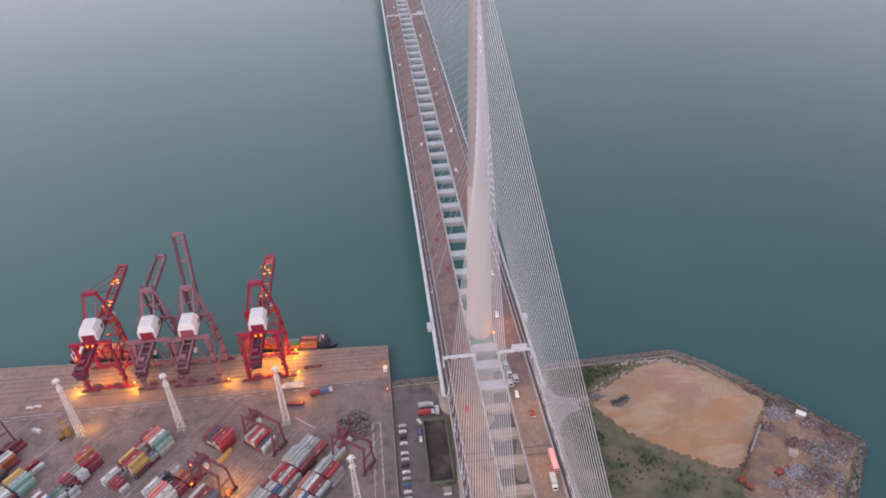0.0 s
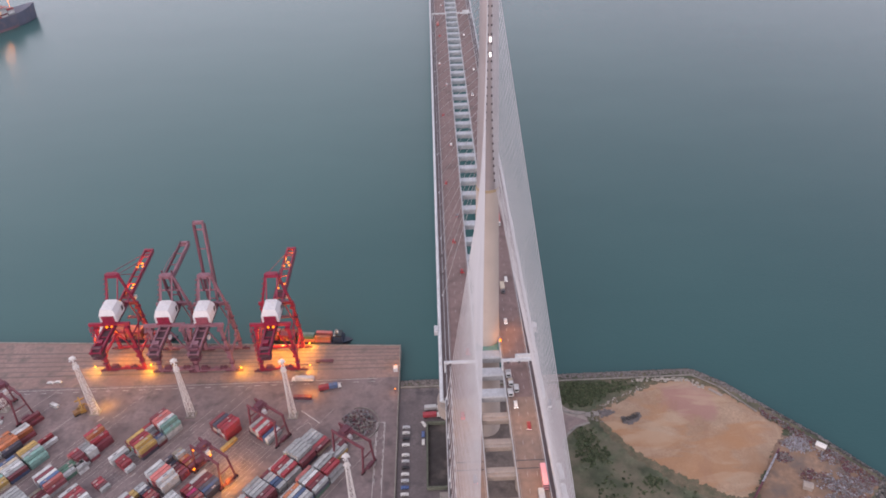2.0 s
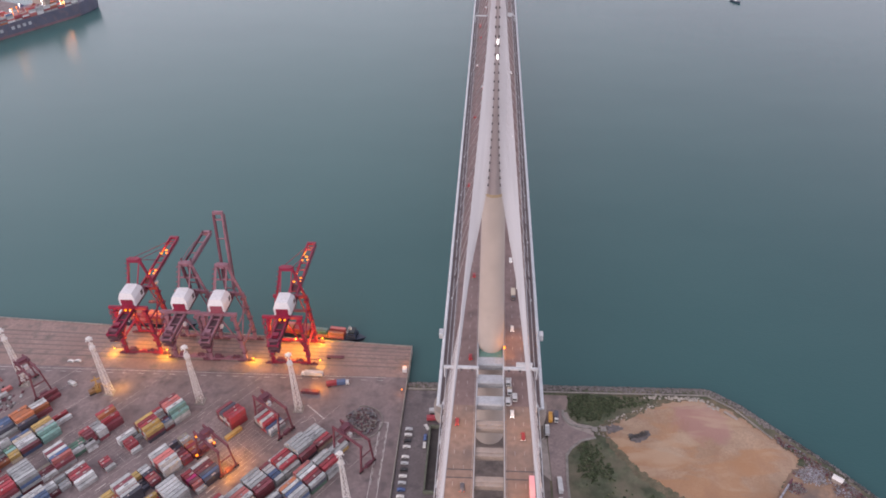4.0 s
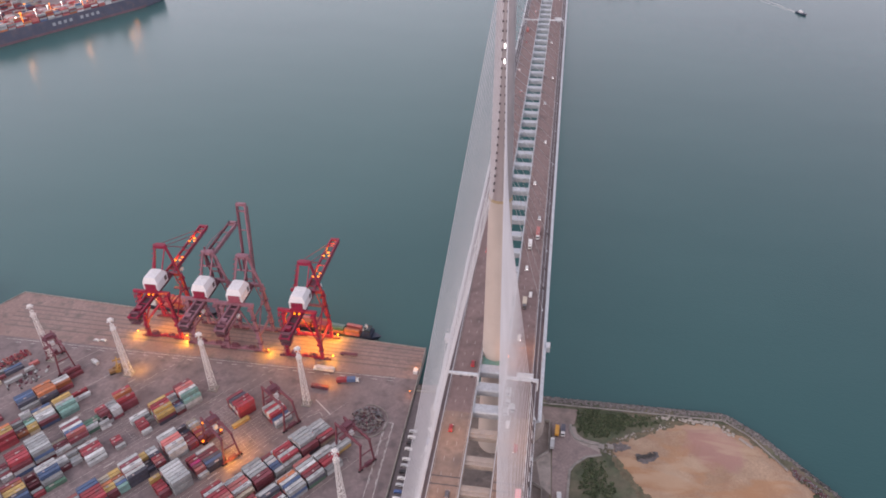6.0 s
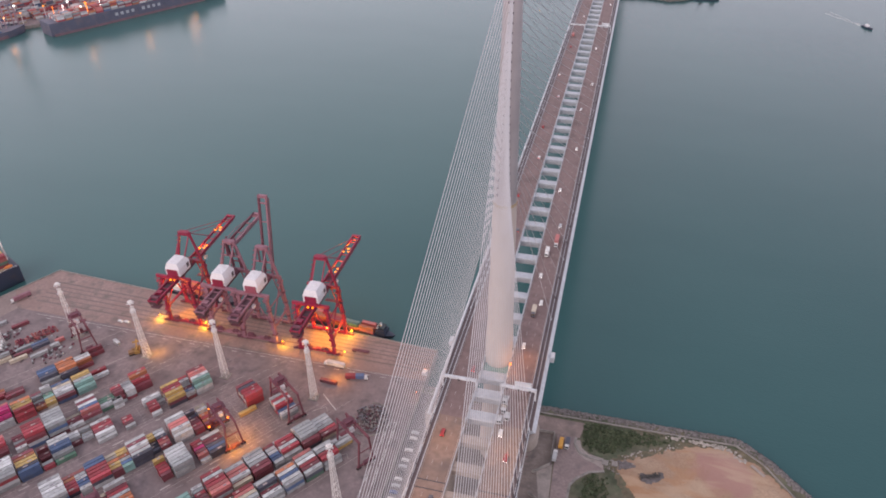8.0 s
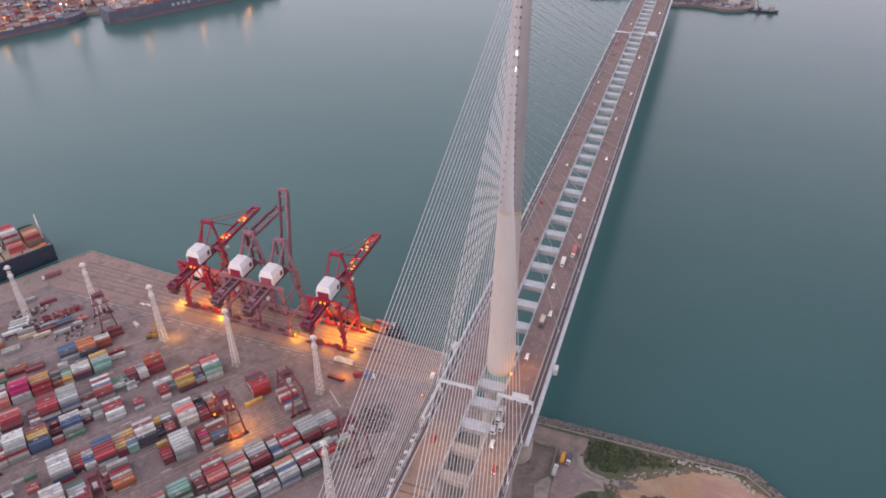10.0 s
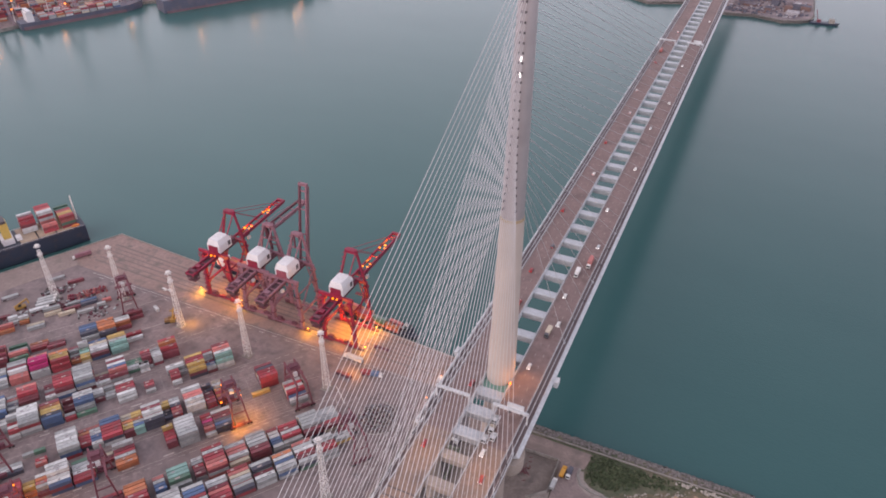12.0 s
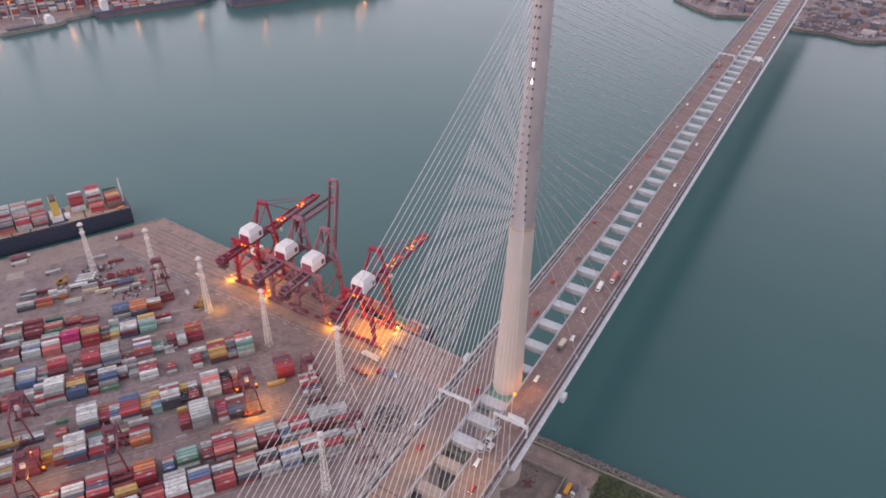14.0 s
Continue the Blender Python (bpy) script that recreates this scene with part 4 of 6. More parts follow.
# ---------------------------------------------------------------- light masts
def light_mast(x, y, height=48.6):
    m = thing("light_mast", "tall white lattice light mast with a lamp head", "light mast", "light masts", pose(x, y, Q))
    s = Solid()
    b, t = 1.85, 0.8
    lv = 9
    for i in range(lv):
        z0, z1 = height * 0.9 * i / lv, height * 0.9 * (i + 1) / lv
        w0, w1 = b + (t - b) * i / lv, b + (t - b) * (i + 1) / lv
        cs = [(-1, -1), (1, -1), (1, 1), (-1, 1)]
        for (ax, ay), (bx, by) in zip(cs, cs[1:] + cs[:1]):
            s.beam((ax * w0, ay * w0, z0), (ax * w1, ay * w1, z1), 0.24)
            s.beam((ax * w0, ay * w0, z0), (bx * w1, by * w1, z1), 0.11)
            s.beam((bx * w0, by * w0, z0), (ax * w1, ay * w1, z1), 0.11)
            s.beam((ax * w1, ay * w1, z1), (bx * w1, by * w1, z1), 0.2)
    part("lattice_shaft", s, MAST_W, m)
    for z, r in ((height * 0.845, 1.7), (height * 0.985, 1.95)):
        part("lamp_platform", Solid().rings([(z - 1.6, r * 0.55, r * 0.55), (z - 0.5, r, r), (z + 0.3, r, r)], 4).rings([(z + 0.3, r * 0.5, r * 0.5), (z + 1.0, r * 0.45, r * 0.45)], 4), MAST_W, m, "white angular lamp platform")
        for k in range(6):
            q = 2 * math.pi * k / 6
            part("floodlight", Solid().box(r * math.cos(q) - 0.3, r * math.cos(q) + 0.3, r * math.sin(q) - 0.3, r * math.sin(q) + 0.3, z - 1.3, z - 0.6), HOUSE_W, m)
    part("footing", Solid().box(-3.2, 3.2, -3.2, 3.2, -0.4, 0.5), WALLC, m, "concrete footing")


for x, y in ((-121.8, 13.2), (-187.8, 17.1), (-251, 22.3), (-312.3, 27.9), (-359.7, 7.6), (-77, -59.1)):
    light_mast(x, y)

# ---------------------------------------------------------------- container yard
AU = radians(54)
UX, UY = math.cos(AU), math.sin(AU)
CL, CW, CH = 11.3, 2.22, 2.58


def uv(u, v, z=0.0, turn=0.0):
    """A pose in the yard: u along the stacks, v across them."""
    return pose(u * UX + v * UY, u * UY - v * UX, Q + 0.02 + z, 0, 0, 54 + turn)


def container_solid(s, M, mi, L=CL):
    """A steel box with corner posts, top rails and a recessed ribbed side."""
    s.box(-L / 2, L / 2, -CW / 2 + 0.05, CW / 2 - 0.05, 0.06, CH - 0.06, mi, M)
    for a in (-1, 1):
        for b in (-1, 1):
            s.box(a * L / 2 - 0.12, a * L / 2 + 0.12, b * CW / 2 - 0.1, b * CW / 2 + 0.02, 0, CH, mi, M)
        s.box(-L / 2, L / 2, a * CW / 2 - 0.06, a * CW / 2 + 0.02, CH - 0.16, CH, mi, M)
    return s


def rich_container(L=CL):
    s = Solid()
    container_solid(s, None, 0, L)
    n = int(L / 0.9)
    for k in range(n):
        x = -L / 2 + (k + 0.5) * L / n
        s.box(x - 0.18, x + 0.18, -CW / 2 - 0.005, CW / 2 + 0.005, 0.16, CH - 0.16)
        s.box(x - 0.18, x + 0.18, -CW / 2 + 0.1, CW / 2 - 0.1, CH - 0.1, CH - 0.03)
    for y in (-0.6, -0.2, 0.2, 0.6):
        s.beam((L / 2 + 0.03, y, 0.15), (L / 2 + 0.03, y, CH - 0.15), 0.05)
    return s


RICH = {k: rich_container().mesh("shipping_container", C[k]) for k in PAINTS}
HALF = {k: rich_container(6.06).mesh("shipping_container", C[k]) for k in PAINTS}
POOL = "WWWWWGGGGGGGRRRRRRMMMMMMMMSSSOYIIBBNNNNTE"
yard = random.Random(21)
many, single = Solid(), []
# rows: v of the first cell, first and last u, chance of a bay being empty, tallest stack
ROWS_Y = ((-242.6, -260, -159.4, 0.12, 4), (-221.4, -262, -155.4, 0.06, 5), (-193.6, -262, -142, 0.08, 5), (-170.9, -264, -108, 0.08, 5), (-139.1, -264, -86, 0.06, 5), (-115.9, -264, -84, 0.07, 5), (-84.7, -264, -64, 0.05, 5), (-65.0, -264, -62, 0.05, 5))
PITCH_U, PITCH_V = 12.6, 2.62
# each row from its quay end, bay by bay: place along the row (h: boxes of half length), colours of the six cells across, their heights
BAYS = (
    "-166.6:MWWOM.122211 -176.7:OOEOON222332 -188.6:BBBNG.222210 -210.2:..MM..001100 -220.4:OSR...111000",
    "-161.7:R.W...101000 -172.3:.YYWTT033332 -184.9:BIWWGM222222 -193.9h:W.ETYY302222 -200.1h:MGWMO.221110 -209.4:IOYYRR233332 -221.8:SRPPPW334432 -234.4:GGMWSS333322 -247.0:WWGBWG222221",
    "-143.1:RORM..443200 -151.7h:GWWWW.222333 -158.4h:SRMMM.233322 -166.9:..EEG.002220 -161.0h:....WW000022 -177.0:WMWBSM333332 -188.4:..IMMW001111 -197.2:WGGGGG444444 -209.2:WRRRRM244443 -218.4h:MMGMW.111110 -230.3:SRRMM.333220 -239.8h:WSGNW.111111 -249.0:BWGWGB222222",
    "-112.7:MSSWTT444443 -121.9h:RGGMBG332222 -130.9:MYRRYY344443 -143.3:WG....220000 -144.8h:..RRRW002221 -138.6h:..W...001000 -161.5h:..RRMW001111 -175.6:WRRMWW222221 -184.8h:GGW...211000 -191.4h:WWM...221000 -200.0:WWBBGE333321 -209.3h:MMM.WR211011 -218.9:MOYYNB333333 -231.0:WWWGGG444444 -240.2h:WGRWRW332221 -246.4h:WWG...221000 -256.0:MSMR..222200",
    "-92.6:MNNRRR333444 -123.4h:IWOROM332222 -130.3h:NNMMRM322222 -139.6:WWSSWW444443 -150.9h:GWNRSM222222 -157.1h:YYNNN.221110 -164.6:WWMWWN344433 -173.6h:YYOGBT222222 -179.7h:IIOYYM222222 -188.6:BBRRRR333333 -197.5h:SWWBBW222222 -203.6h:SORRR.222220 -212.4:WWWWWG444444 -228.2h:E..RS.100110 -234.4h:G.....100000 -243.6:..GWN.001110 -256.0:..IWYN001121",
    "-81.0:WRWRBW333322 -127.8:WMMNBN222222 -136.9h:RRPMSW222221 -149.4:WWWWGG444444 -159.0h:YRRRM.322220 -184.8:WMRWOO322222 -194.1h:IM....110000 -207.2:EGWWRR222222 -219.6:WWWWWB444333 -228.8h:WOSWM.222210 -235.0h:.YYO..022100 -244.2:MRRRRM333333 -256.6:GWYYGM221121",
    "-70.5:GWGGRM222222 -83.1:GGGGGM344443 -95.7:WRRWRW233332 -105.0h:MWWBBG222222 -115.3:GGGGMM333333 -127.9:WGSSWI233332 -140.4:RWRRSS444444 -149.8h:WGRMM.222220 -161.0:.TTTEG033332 -171.6h:WSWBB.122221 -184.0:WOOORR233333 -196.6:RMM.RR111011 -209.2:WRMBSR222222 -221.8:MWWGNS222222",
    "-68.2:WGG...122000 -80.8:WWGRRG233332 -93.4:SGWRMG333333 -106.0:WOWBWG233333 -118.6:GWNMWG233222 -131.2:RSIGWN333322 -143.8:WGMSRR222222 -156.4:GWBBRW344444 -169.0:WWWWWW444444 -181.6:MRSRRB222222",
)


def plain_container(s, M, mi, L=CL):
    """A steel box of one piece with a roof sunk between its top rails."""
    a, b, q = L / 2, CW / 2, 0.13
    vs = [(x, y, z) for z in (0, CH) for x, y in ((-a, -b), (a, -b), (a, b), (-a, b))] + [(x, y, CH - 0.1) for x, y in ((q - a, q - b), (a - q, q - b), (a - q, b - q), (q - a, b - q))]
    fs = [(0, 1, 5, 4), (1, 2, 6, 5), (2, 3, 7, 6), (3, 0, 4, 7), (4, 5, 9, 8), (5, 6, 10, 9), (6, 7, 11, 10), (7, 4, 8, 11), (8, 9, 10, 11), (3, 2, 1, 0)]
    s.put([M @ Vector(p) for p in vs], fs, mi)


def stack(u, v, colour, height, near, half=False):
    """Boxes of full or half length piled up; the top one has the given colour."""
    L = 6.06 if half else CL
    for k in range(height):
        key = colour if k == height - 1 or yard.random() < 0.45 else yard.choice(POOL)
        M = uv(u + yard.uniform(-0.16, 0.16), v + yard.uniform(-0.07, 0.07), k * CH)
        if near and len(single) < 290:
            single.append((key, M, L))
        else:
            plain_container(many, M, PAINTS.index(key), L)
            if k == height - 1 and yard.random() < 0.45:
                q, w = yard.uniform(-0.25, 0.25) * L, yard.choice((0.5, 0.9, 1.3))
                many.box(q - w, q + w, -0.55, 0.55, CH - 0.09, CH - 0.05, len(PAINTS) + (key in "WGITS"), M)


for r in (7, 6, 5, 4, 3, 2, 1, 0):
    v0, u0, u1, gap, top = ROWS_Y[r]
    bays = []
    for word in BAYS[r].split():
        place, load = word.split(":")
        bays.append((float(place.rstrip("h")), place.endswith("h"), load[:6], load[6:]))
    u = bays[-1][0] - PITCH_U
    while u > u0 - 30:  # the far ends of the rows, by chance
        if yard.random() > gap:
            base, lead = yard.choice((1, 2, 2, 3, 3, 4)), yard.choice(POOL)
            cols = "".join(lead if yard.random() < 0.35 else yard.choice(POOL) for _ in range(6))
            bays.append((u, False, cols, "".join(str(max(0, min(top, base + yard.choice((-2, -1, 0, 0, 0, 0, 1))))) for _ in range(6))))
        u -= PITCH_U
    for u, half, cols, hs in bays:
        for k in range(6):
            if int(hs[k]) and cols[k] != ".":
                stack(u, v0 + k * PITCH_V, cols[k], int(hs[k]), r in (6, 5, 4) and u > -215, half)
PALE_MARK = mat("pale_roof_mark", (0.4, 0.33, 0.32), 0.7, var=0.25, size=2)
DARK_MARK = mat("dark_roof_mark", (0.27, 0.25, 0.27), 0.7, var=0.25, size=2)
tagged(part("container_stacks", many, [CM[k] for k in PAINTS] + [PALE_MARK, DARK_MARK]), "long rows of stacked red, white, grey and blue shipping containers", "containers", kind="stuff")
for key, M, L in single:
    o = part("shipping_container", RICH[key] if L > 8 else HALF[key], C[key])
    o.matrix_basis = M
    tagged(o, CNAME[key] + " steel shipping container stacked in the yard", "container", "containers in the yard")
    if yard.random() < 0.4:
        q, w = yard.uniform(-0.25, 0.25) * L, yard.choice((0.5, 0.9, 1.3))
        part("roof_mark", Solid().box(q - w, q + w, -0.55, 0.55, CH - 0.02, CH + 0.01), DARK_MARK if key in "WGITS" else PALE_MARK, o)
# loose low containers beyond the rows
LOOSE = ((-187.5, -265.7, "W", 0, 0), (-176.3, -269, "W", 3, 0), (-172, -272.5, "S", 3, 0), (-209, -274.6, "I", 0, 0), (-209, -277.4, "M", 0, 0), (-209, -277.4, "G", 0, 1), (-200, -270, "I", 0, 0), (-221, -263, "G", 0, 0), (-221, -265.8, "I", 0, 0),
         (-228, -273, "O", 3, 0), (-228, -276, "Y", 3, 0), (-228, -276, "W", 3, 1), (-228, -279, "W", 3, 0), (-234.5, -276, "W", 3, 0), (-234.5, -279, "G", 3, 0), (-234.5, -279, "W", 3, 1), (-240.5, -268, "O", 0, 0), (-240.5, -271, "R", 0, 0), (-240.5, -271, "S", 0, 1), (-253, -267.5, "N", 0, 0), (-253, -270.2, "W", 0, 0),
         (-253, -270.2, "W", 0, 1), (-252, -274, "G", 0, 0), (-252, -283, "G", 0, 0), (-252, -286, "N", 0, 0), (-250, -289, "W", 3, 0), (-242, -286, "M", 0, 0), (-193, -279.5, "G", 0, 0), (-184, -275, "N", 0, 0), (-184, -278, "B", 0, 0), (-196, -274, "M", 0, 0),
         (-100, -122, "Y", 0, 0), (-195, -112, "R", 0, 0), (-141.5, -243, "W", 100, 0), (-130, -140, "B", 0, 0), (-157, -243, "M", 0, 0), (-157, -243, "M", 0, 1), (-157, -240.3, "M", 0, 0))
for u, v, key, turn, lv in LOOSE:
    z = lv * CH
    o = part("shipping_container", RICH[key] if turn == 0 else HALF[key], C[key])
    o.matrix_basis = uv(u, v, z, turn if turn > 5 else 0)
    tagged(o, CNAME[key] + " shipping container standing singly on the asphalt", "container", "loose containers")

# yard markings
s = Solid()
for k in range(7):
    s.box(-67.5, -67.2, -42 + k * 7, -37.5 + k * 7, Q + 0.01, Q + 0.03)
    s.box(-63.5, -63.2, -42 + k * 7, -37.5 + k * 7, Q + 0.01, Q + 0.03)
s.box(-68.2, -62.6, 4.6, 4.9, Q + 0.01, Q + 0.03).box(-68.2, -67.9, -60, 4.9, Q + 0.01, Q + 0.03).box(-62.9, -62.6, -60, 4.9, Q + 0.01, Q + 0.03)
for k in range(26):
    s.box(-75 - k * 11, -71 - k * 11, 40.6, 40.9, Q + 0.01, Q + 0.03)
s.box(-360, -70, 43.2, 43.45, Q + 0.07, Q + 0.09)
s.beam((-117, 17, Q + 0.02), (-104, 6, Q + 0.02), 0.5, 0.03)
structure("trim", s, PAINT, "worn white paint lines on the yard")
s = Solid()
for v in (-149, -96, -202, -255):
    for k in range(30):
        s.box(-2.0, 2.0, -0.12, 0.12, 0.0, 0.02, 0, uv(-246 + k * 6.4 if v != -255 else -250 + k * 4, v))
pr = random.Random(6)
for _ in range(26):
    M = uv(pr.uniform(-262, -70), pr.choice((-258, -205, -152, -99, -46)) + pr.uniform(-4, 4), 0.01)
    w, h = pr.uniform(1.2, 3.4), pr.uniform(0.1, 0.5)
    s.box(-w, w, -h, h, 0, 0.015, 0, M)
for k in range(5):
    x, y = -118 + k * 6.5, 2 - k * 8.0
    s.beam((x, y, Q + 0.02), (x + 7, y + 5, Q + 0.02), 0.3, 0.03).beam((x + 7, y + 5, Q + 0.02), (x + 9.5, y + 1.5, Q + 0.02), 0.3, 0.03)
for v0, u0, u1 in ((-139.1, -118, -99), (-115.9, -121, -88), (-170.9, -160, -137), (-193.6, -170, -136)):
    for k in range(7):
        s.box(u0, u1, -0.06, 0.06, 0.0, 0.012, 0, uv(0, v0 - 1.3 + k * PITCH_V))
    for k in range(int((u1 - u0) / 6.3) + 1):
        s.box(-0.06, 0.06, -15.7, 0, 0.0, 0.014, 0, uv(u0 + k * 6.3, v0 - 1.3))
for v0, u0, u1, gap, top in ROWS_Y:  # edge lines of the crane runways on both sides of each block
    for v in (v0 - 3.4, v0 + 17.0):
        s.box(u0 - 20, u1 + 22, -0.1, 0.1, 0.0, 0.012, 0, uv(0, v))
structure("trim", s, LANE, "faded slot and lane lines between the stacks")


# ---------------------------------------------------------------- yard gantry cranes
def yard_crane(u, v, span=22.5, height=21.0, paint=RTG_RED, label="dark red rubber-tyred yard gantry crane", lit=False):
    c = thing("yard_crane", label, "crane", "yard cranes", uv(u, v))
    for sv in (-1, 1):
        y = sv * span / 2
        for sx in (-1, 1):
            part("leg", Solid().beam((sx * 5.2, y, 1.6), (sx * 3.2, y, height), 1.0, 0.9), paint, c)
            s = Solid()
            for w in (-0.9, 0.9):
                s.tube((sx * 5.2 + w, y - 0.35, 0.75), (sx * 5.2 + w, y + 0.35, 0.75), 0.75, n=12)
            part("wheel_pair", s, BLACK, c)
        part("sill_beam", Solid().beam((-6.4, y, 1.9), (6.4, y, 1.9), 0.9, 1.0), paint, c)
        part("tie_beam", Solid().beam((-4.0, y, 12), (4.0, y, 12), 0.6), paint, c)
        part("machine_box", Solid().box(-2.4, 2.4, y - 0.9 + sv * 1.1, y + 0.9 + sv * 1.1, 2.4, 4.8), CRANE_DARK, c)
    for sx in (-1, 1):
        part("main_girder", Solid().beam((sx * 3.2, -span / 2 - 1, height), (sx * 3.2, span / 2 + 1, height), 1.0, 1.7), paint, c)
    s = Solid().box(-4.2, 4.2, 2.0, 7.5, height + 0.9, height + 1.5).box(-2.4, 2.4, 2.8, 6.6, height + 1.5, height + 3.2)
    part("trolley", s, CRANE_DARK, c)
    part("operator_cab", Solid().box(-1.2, 1.2, 0.2, 2.2, height - 3.2, height - 0.6), HOUSE_W, c, "white operator cab")
    s = Solid()
    for a in (-2, 2):
        for b in (3.6, 6.0):
            s.beam((a, b, height + 0.9), (a, b, 15.6), 0.09)
    s.box(-6.0, 6.0, 3.6, 6.0, 15.0, 15.6)
    part("spreader", s, paint, c)
    if lit:
        for sx, sy in ((-4, 9), (4, 9)):
            part("work_lamp", Solid().box(sx - 0.35, sx + 0.35, sy - 0.35, sy + 0.35, height - 1.6, height - 0.9), LAMP, c, "glowing orange work lamp")
        for sx in (-6, 6):
            part("work_lamp", Solid().box(sx - 0.7, sx + 0.7, span / 2 - 0.4, span / 2 + 0.4, 3.2, 3.9), LAMP, c, "glowing orange work lamp")


yard_crane(-79.5, -107.5)
yard_crane(-119, -112, lit=True, label="red yard gantry crane lit by orange work lamps")
yard_crane(-65.6, -51)
yard_crane(-158.5, -258.5)
yard_crane(-248, -140)
yard_crane(-243, -92, lit=True, label="red yard gantry crane with orange work lamps")
yard_crane(-198, -94)
for u, v, z, p in ((-113, -104, 10, 8500), (-120.5, -99, 4.5, 9500), (-236, -88, 14, 6000)):
    m = uv(u, v, z).translation
    lamp_light("yard_lamp", m.x, m.y, m.z, p, (1.0, 0.38, 0.01))
lamp_light("mast_lamp", -245.5, 26.5, 10.5, 3200, (1.0, 0.45, 0.03))
lamp_light("mast_lamp", -113, 32, 11, 4500)
# ---------------------------------------------------------------- vehicles
def car_solid(L=4.6, Wd=1.85):
    s = Solid()
    prof = [(-L / 2, 0.35), (L / 2, 0.35), (L / 2, 0.75), (L * 0.28, 0.92), (L * 0.12, 1.42), (-L * 0.3, 1.45), (-L * 0.46, 0.98), (-L / 2, 0.9)]
    n = len(prof)
    vs = [(x, sy * Wd / 2 * (0.86 if z > 1.2 else 1), z) for sy in (-1, 1) for x, z in prof]
    return s.put(vs, [(i, (i + 1) % n, n + (i + 1) % n, n + i) for i in range(n)] + [tuple(range(n))[::-1], tuple(range(n, 2 * n))])


def wheels(parent, xs, w, r):
    for x in xs:
        for sy in (-1, 1):
            part("wheel", Solid().tube((x, sy * w - 0.12, r), (x, sy * w + 0.12, r), r, n=10), BLACK, parent)


def make_car(paint, name, at, lights=False):
    c = thing("car", name, "car", "cars", at)
    part("body", car_solid(), paint, c)
    part("window_band", Solid().put([(x, sy * 0.93, z) for sy in (-1, 1) for x, z in ((-1.5, 1.0), (1.0, 1.0), (0.5, 1.36), (-1.3, 1.38))], [(0, 1, 2, 3), (4, 5, 6, 7)] + [(1, 2, 6, 5), (0, 3, 7, 4)]), GLASS, c)
    wheels(c, (-1.4, 1.4), 0.85, 0.33)
    if lights:
        for y in (-0.7, 0.7):
            part("tail_light", Solid().box(-2.36, -2.28, y - 0.2, y + 0.2, 0.65, 0.85), TAIL, c)
            part("headlight", Solid().box(2.27, 2.34, y - 0.2, y + 0.2, 0.55, 0.72), LAMP_W, c)
    return c


def make_truck(cab, box, name, at, L=9.0, H=3.6, category="truck"):
    c = thing("truck", name, category, "trucks", at)
    part("cargo_box", Solid().box(-L / 2, L / 2 - 2.4, -1.22, 1.22, 1.1, H).box(-L / 2 + 0.1, L / 2 - 2.5, -1.26, 1.26, H - 0.12, H + 0.02), box, c)
    s = Solid()
    x0, x1 = L / 2 - 2.2, L / 2
    vs = [(x, y, z) for y in (-1.15, 1.15) for x, z in ((x0, 0.6), (x1, 0.6), (x1, 1.6), (x1 - 0.35, 2.7), (x0, 2.8))]
    part("cab", s.put(vs, [(i, (i + 1) % 5, 5 + (i + 1) % 5, 5 + i) for i in range(5)] + [(4, 3, 2, 1, 0), (5, 6, 7, 8, 9)]), cab, c)
    part("windscreen", Solid().put([(x1 - 0.32, -1.0, 2.62), (x1 - 0.32, 1.0, 2.62), (x1 + 0.03, 1.0, 1.65), (x1 + 0.03, -1.0, 1.65)], [(0, 1, 2, 3)]).box(x1 - 0.1, x1 + 0.02, -1.1, 1.1, 0.5, 0.8), GLASS, c)
    part("chassis", Solid().box(-L / 2, L / 2 - 0.2, -0.5, 0.5, 0.6, 1.1), BLACK, c)
    wheels(c, (-L / 2 + 1.2, -L / 2 + 2.5, L / 2 - 1.3), 1.05, 0.5)
    return c


def make_bus(paint, name, at):
    c = thing("bus", name, "bus", "buses", at)
    part("body", Solid().box(-5.9, 5.9, -1.25, 1.25, 0.4, 4.2).box(-5.7, 5.7, -1.1, 1.1, 4.2, 4.32), paint, c)
    part("window_band", Solid().box(-5.6, 5.92, -1.27, 1.27, 1.4, 2.1).box(-5.6, 5.92, -1.27, 1.27, 2.9, 3.6), GLASS, c)
    wheels(c, (-3.6, 3.8), 1.1, 0.5)
    return c


CP = {n: mat("car_paint_" + n, c, 0.35, var=0.05, fine=0) for n, c in (("white", (0.66, 0.65, 0.64)), ("silver", (0.45, 0.46, 0.48)), ("black", (0.03, 0.03, 0.035)), ("red", (0.27, 0.028, 0.034)), ("dark", (0.1, 0.1, 0.12)), ("pink", (0.75, 0.35, 0.38)), ("blue", (0.08, 0.13, 0.3)), ("orange", (0.6, 0.2, 0.05)), ("amber", (0.6, 0.3, 0.05)))}
SURF = DECK + 0.075
# one way traffic on each deck: positions are x, y
for x, y, p in ((-11, 62, "red"), (-15, 96, "red"), (-11, 128, "dark"), (-18, 176, "red"), (-12, 240, "white"), (-17, 300, "red"), (-12, 372, "silver"), (-18, 430, "white"), (-11, -12, "red"), (-16, -58, "red"), (-12, -96, "dark"), (-18, -118, "white"), (-16, 520, "red"), (-12, 640, "white")):
    make_car(CP[p], p + " car driving on the bridge deck", pose(x, y, SURF, 0, 0, 90), True)
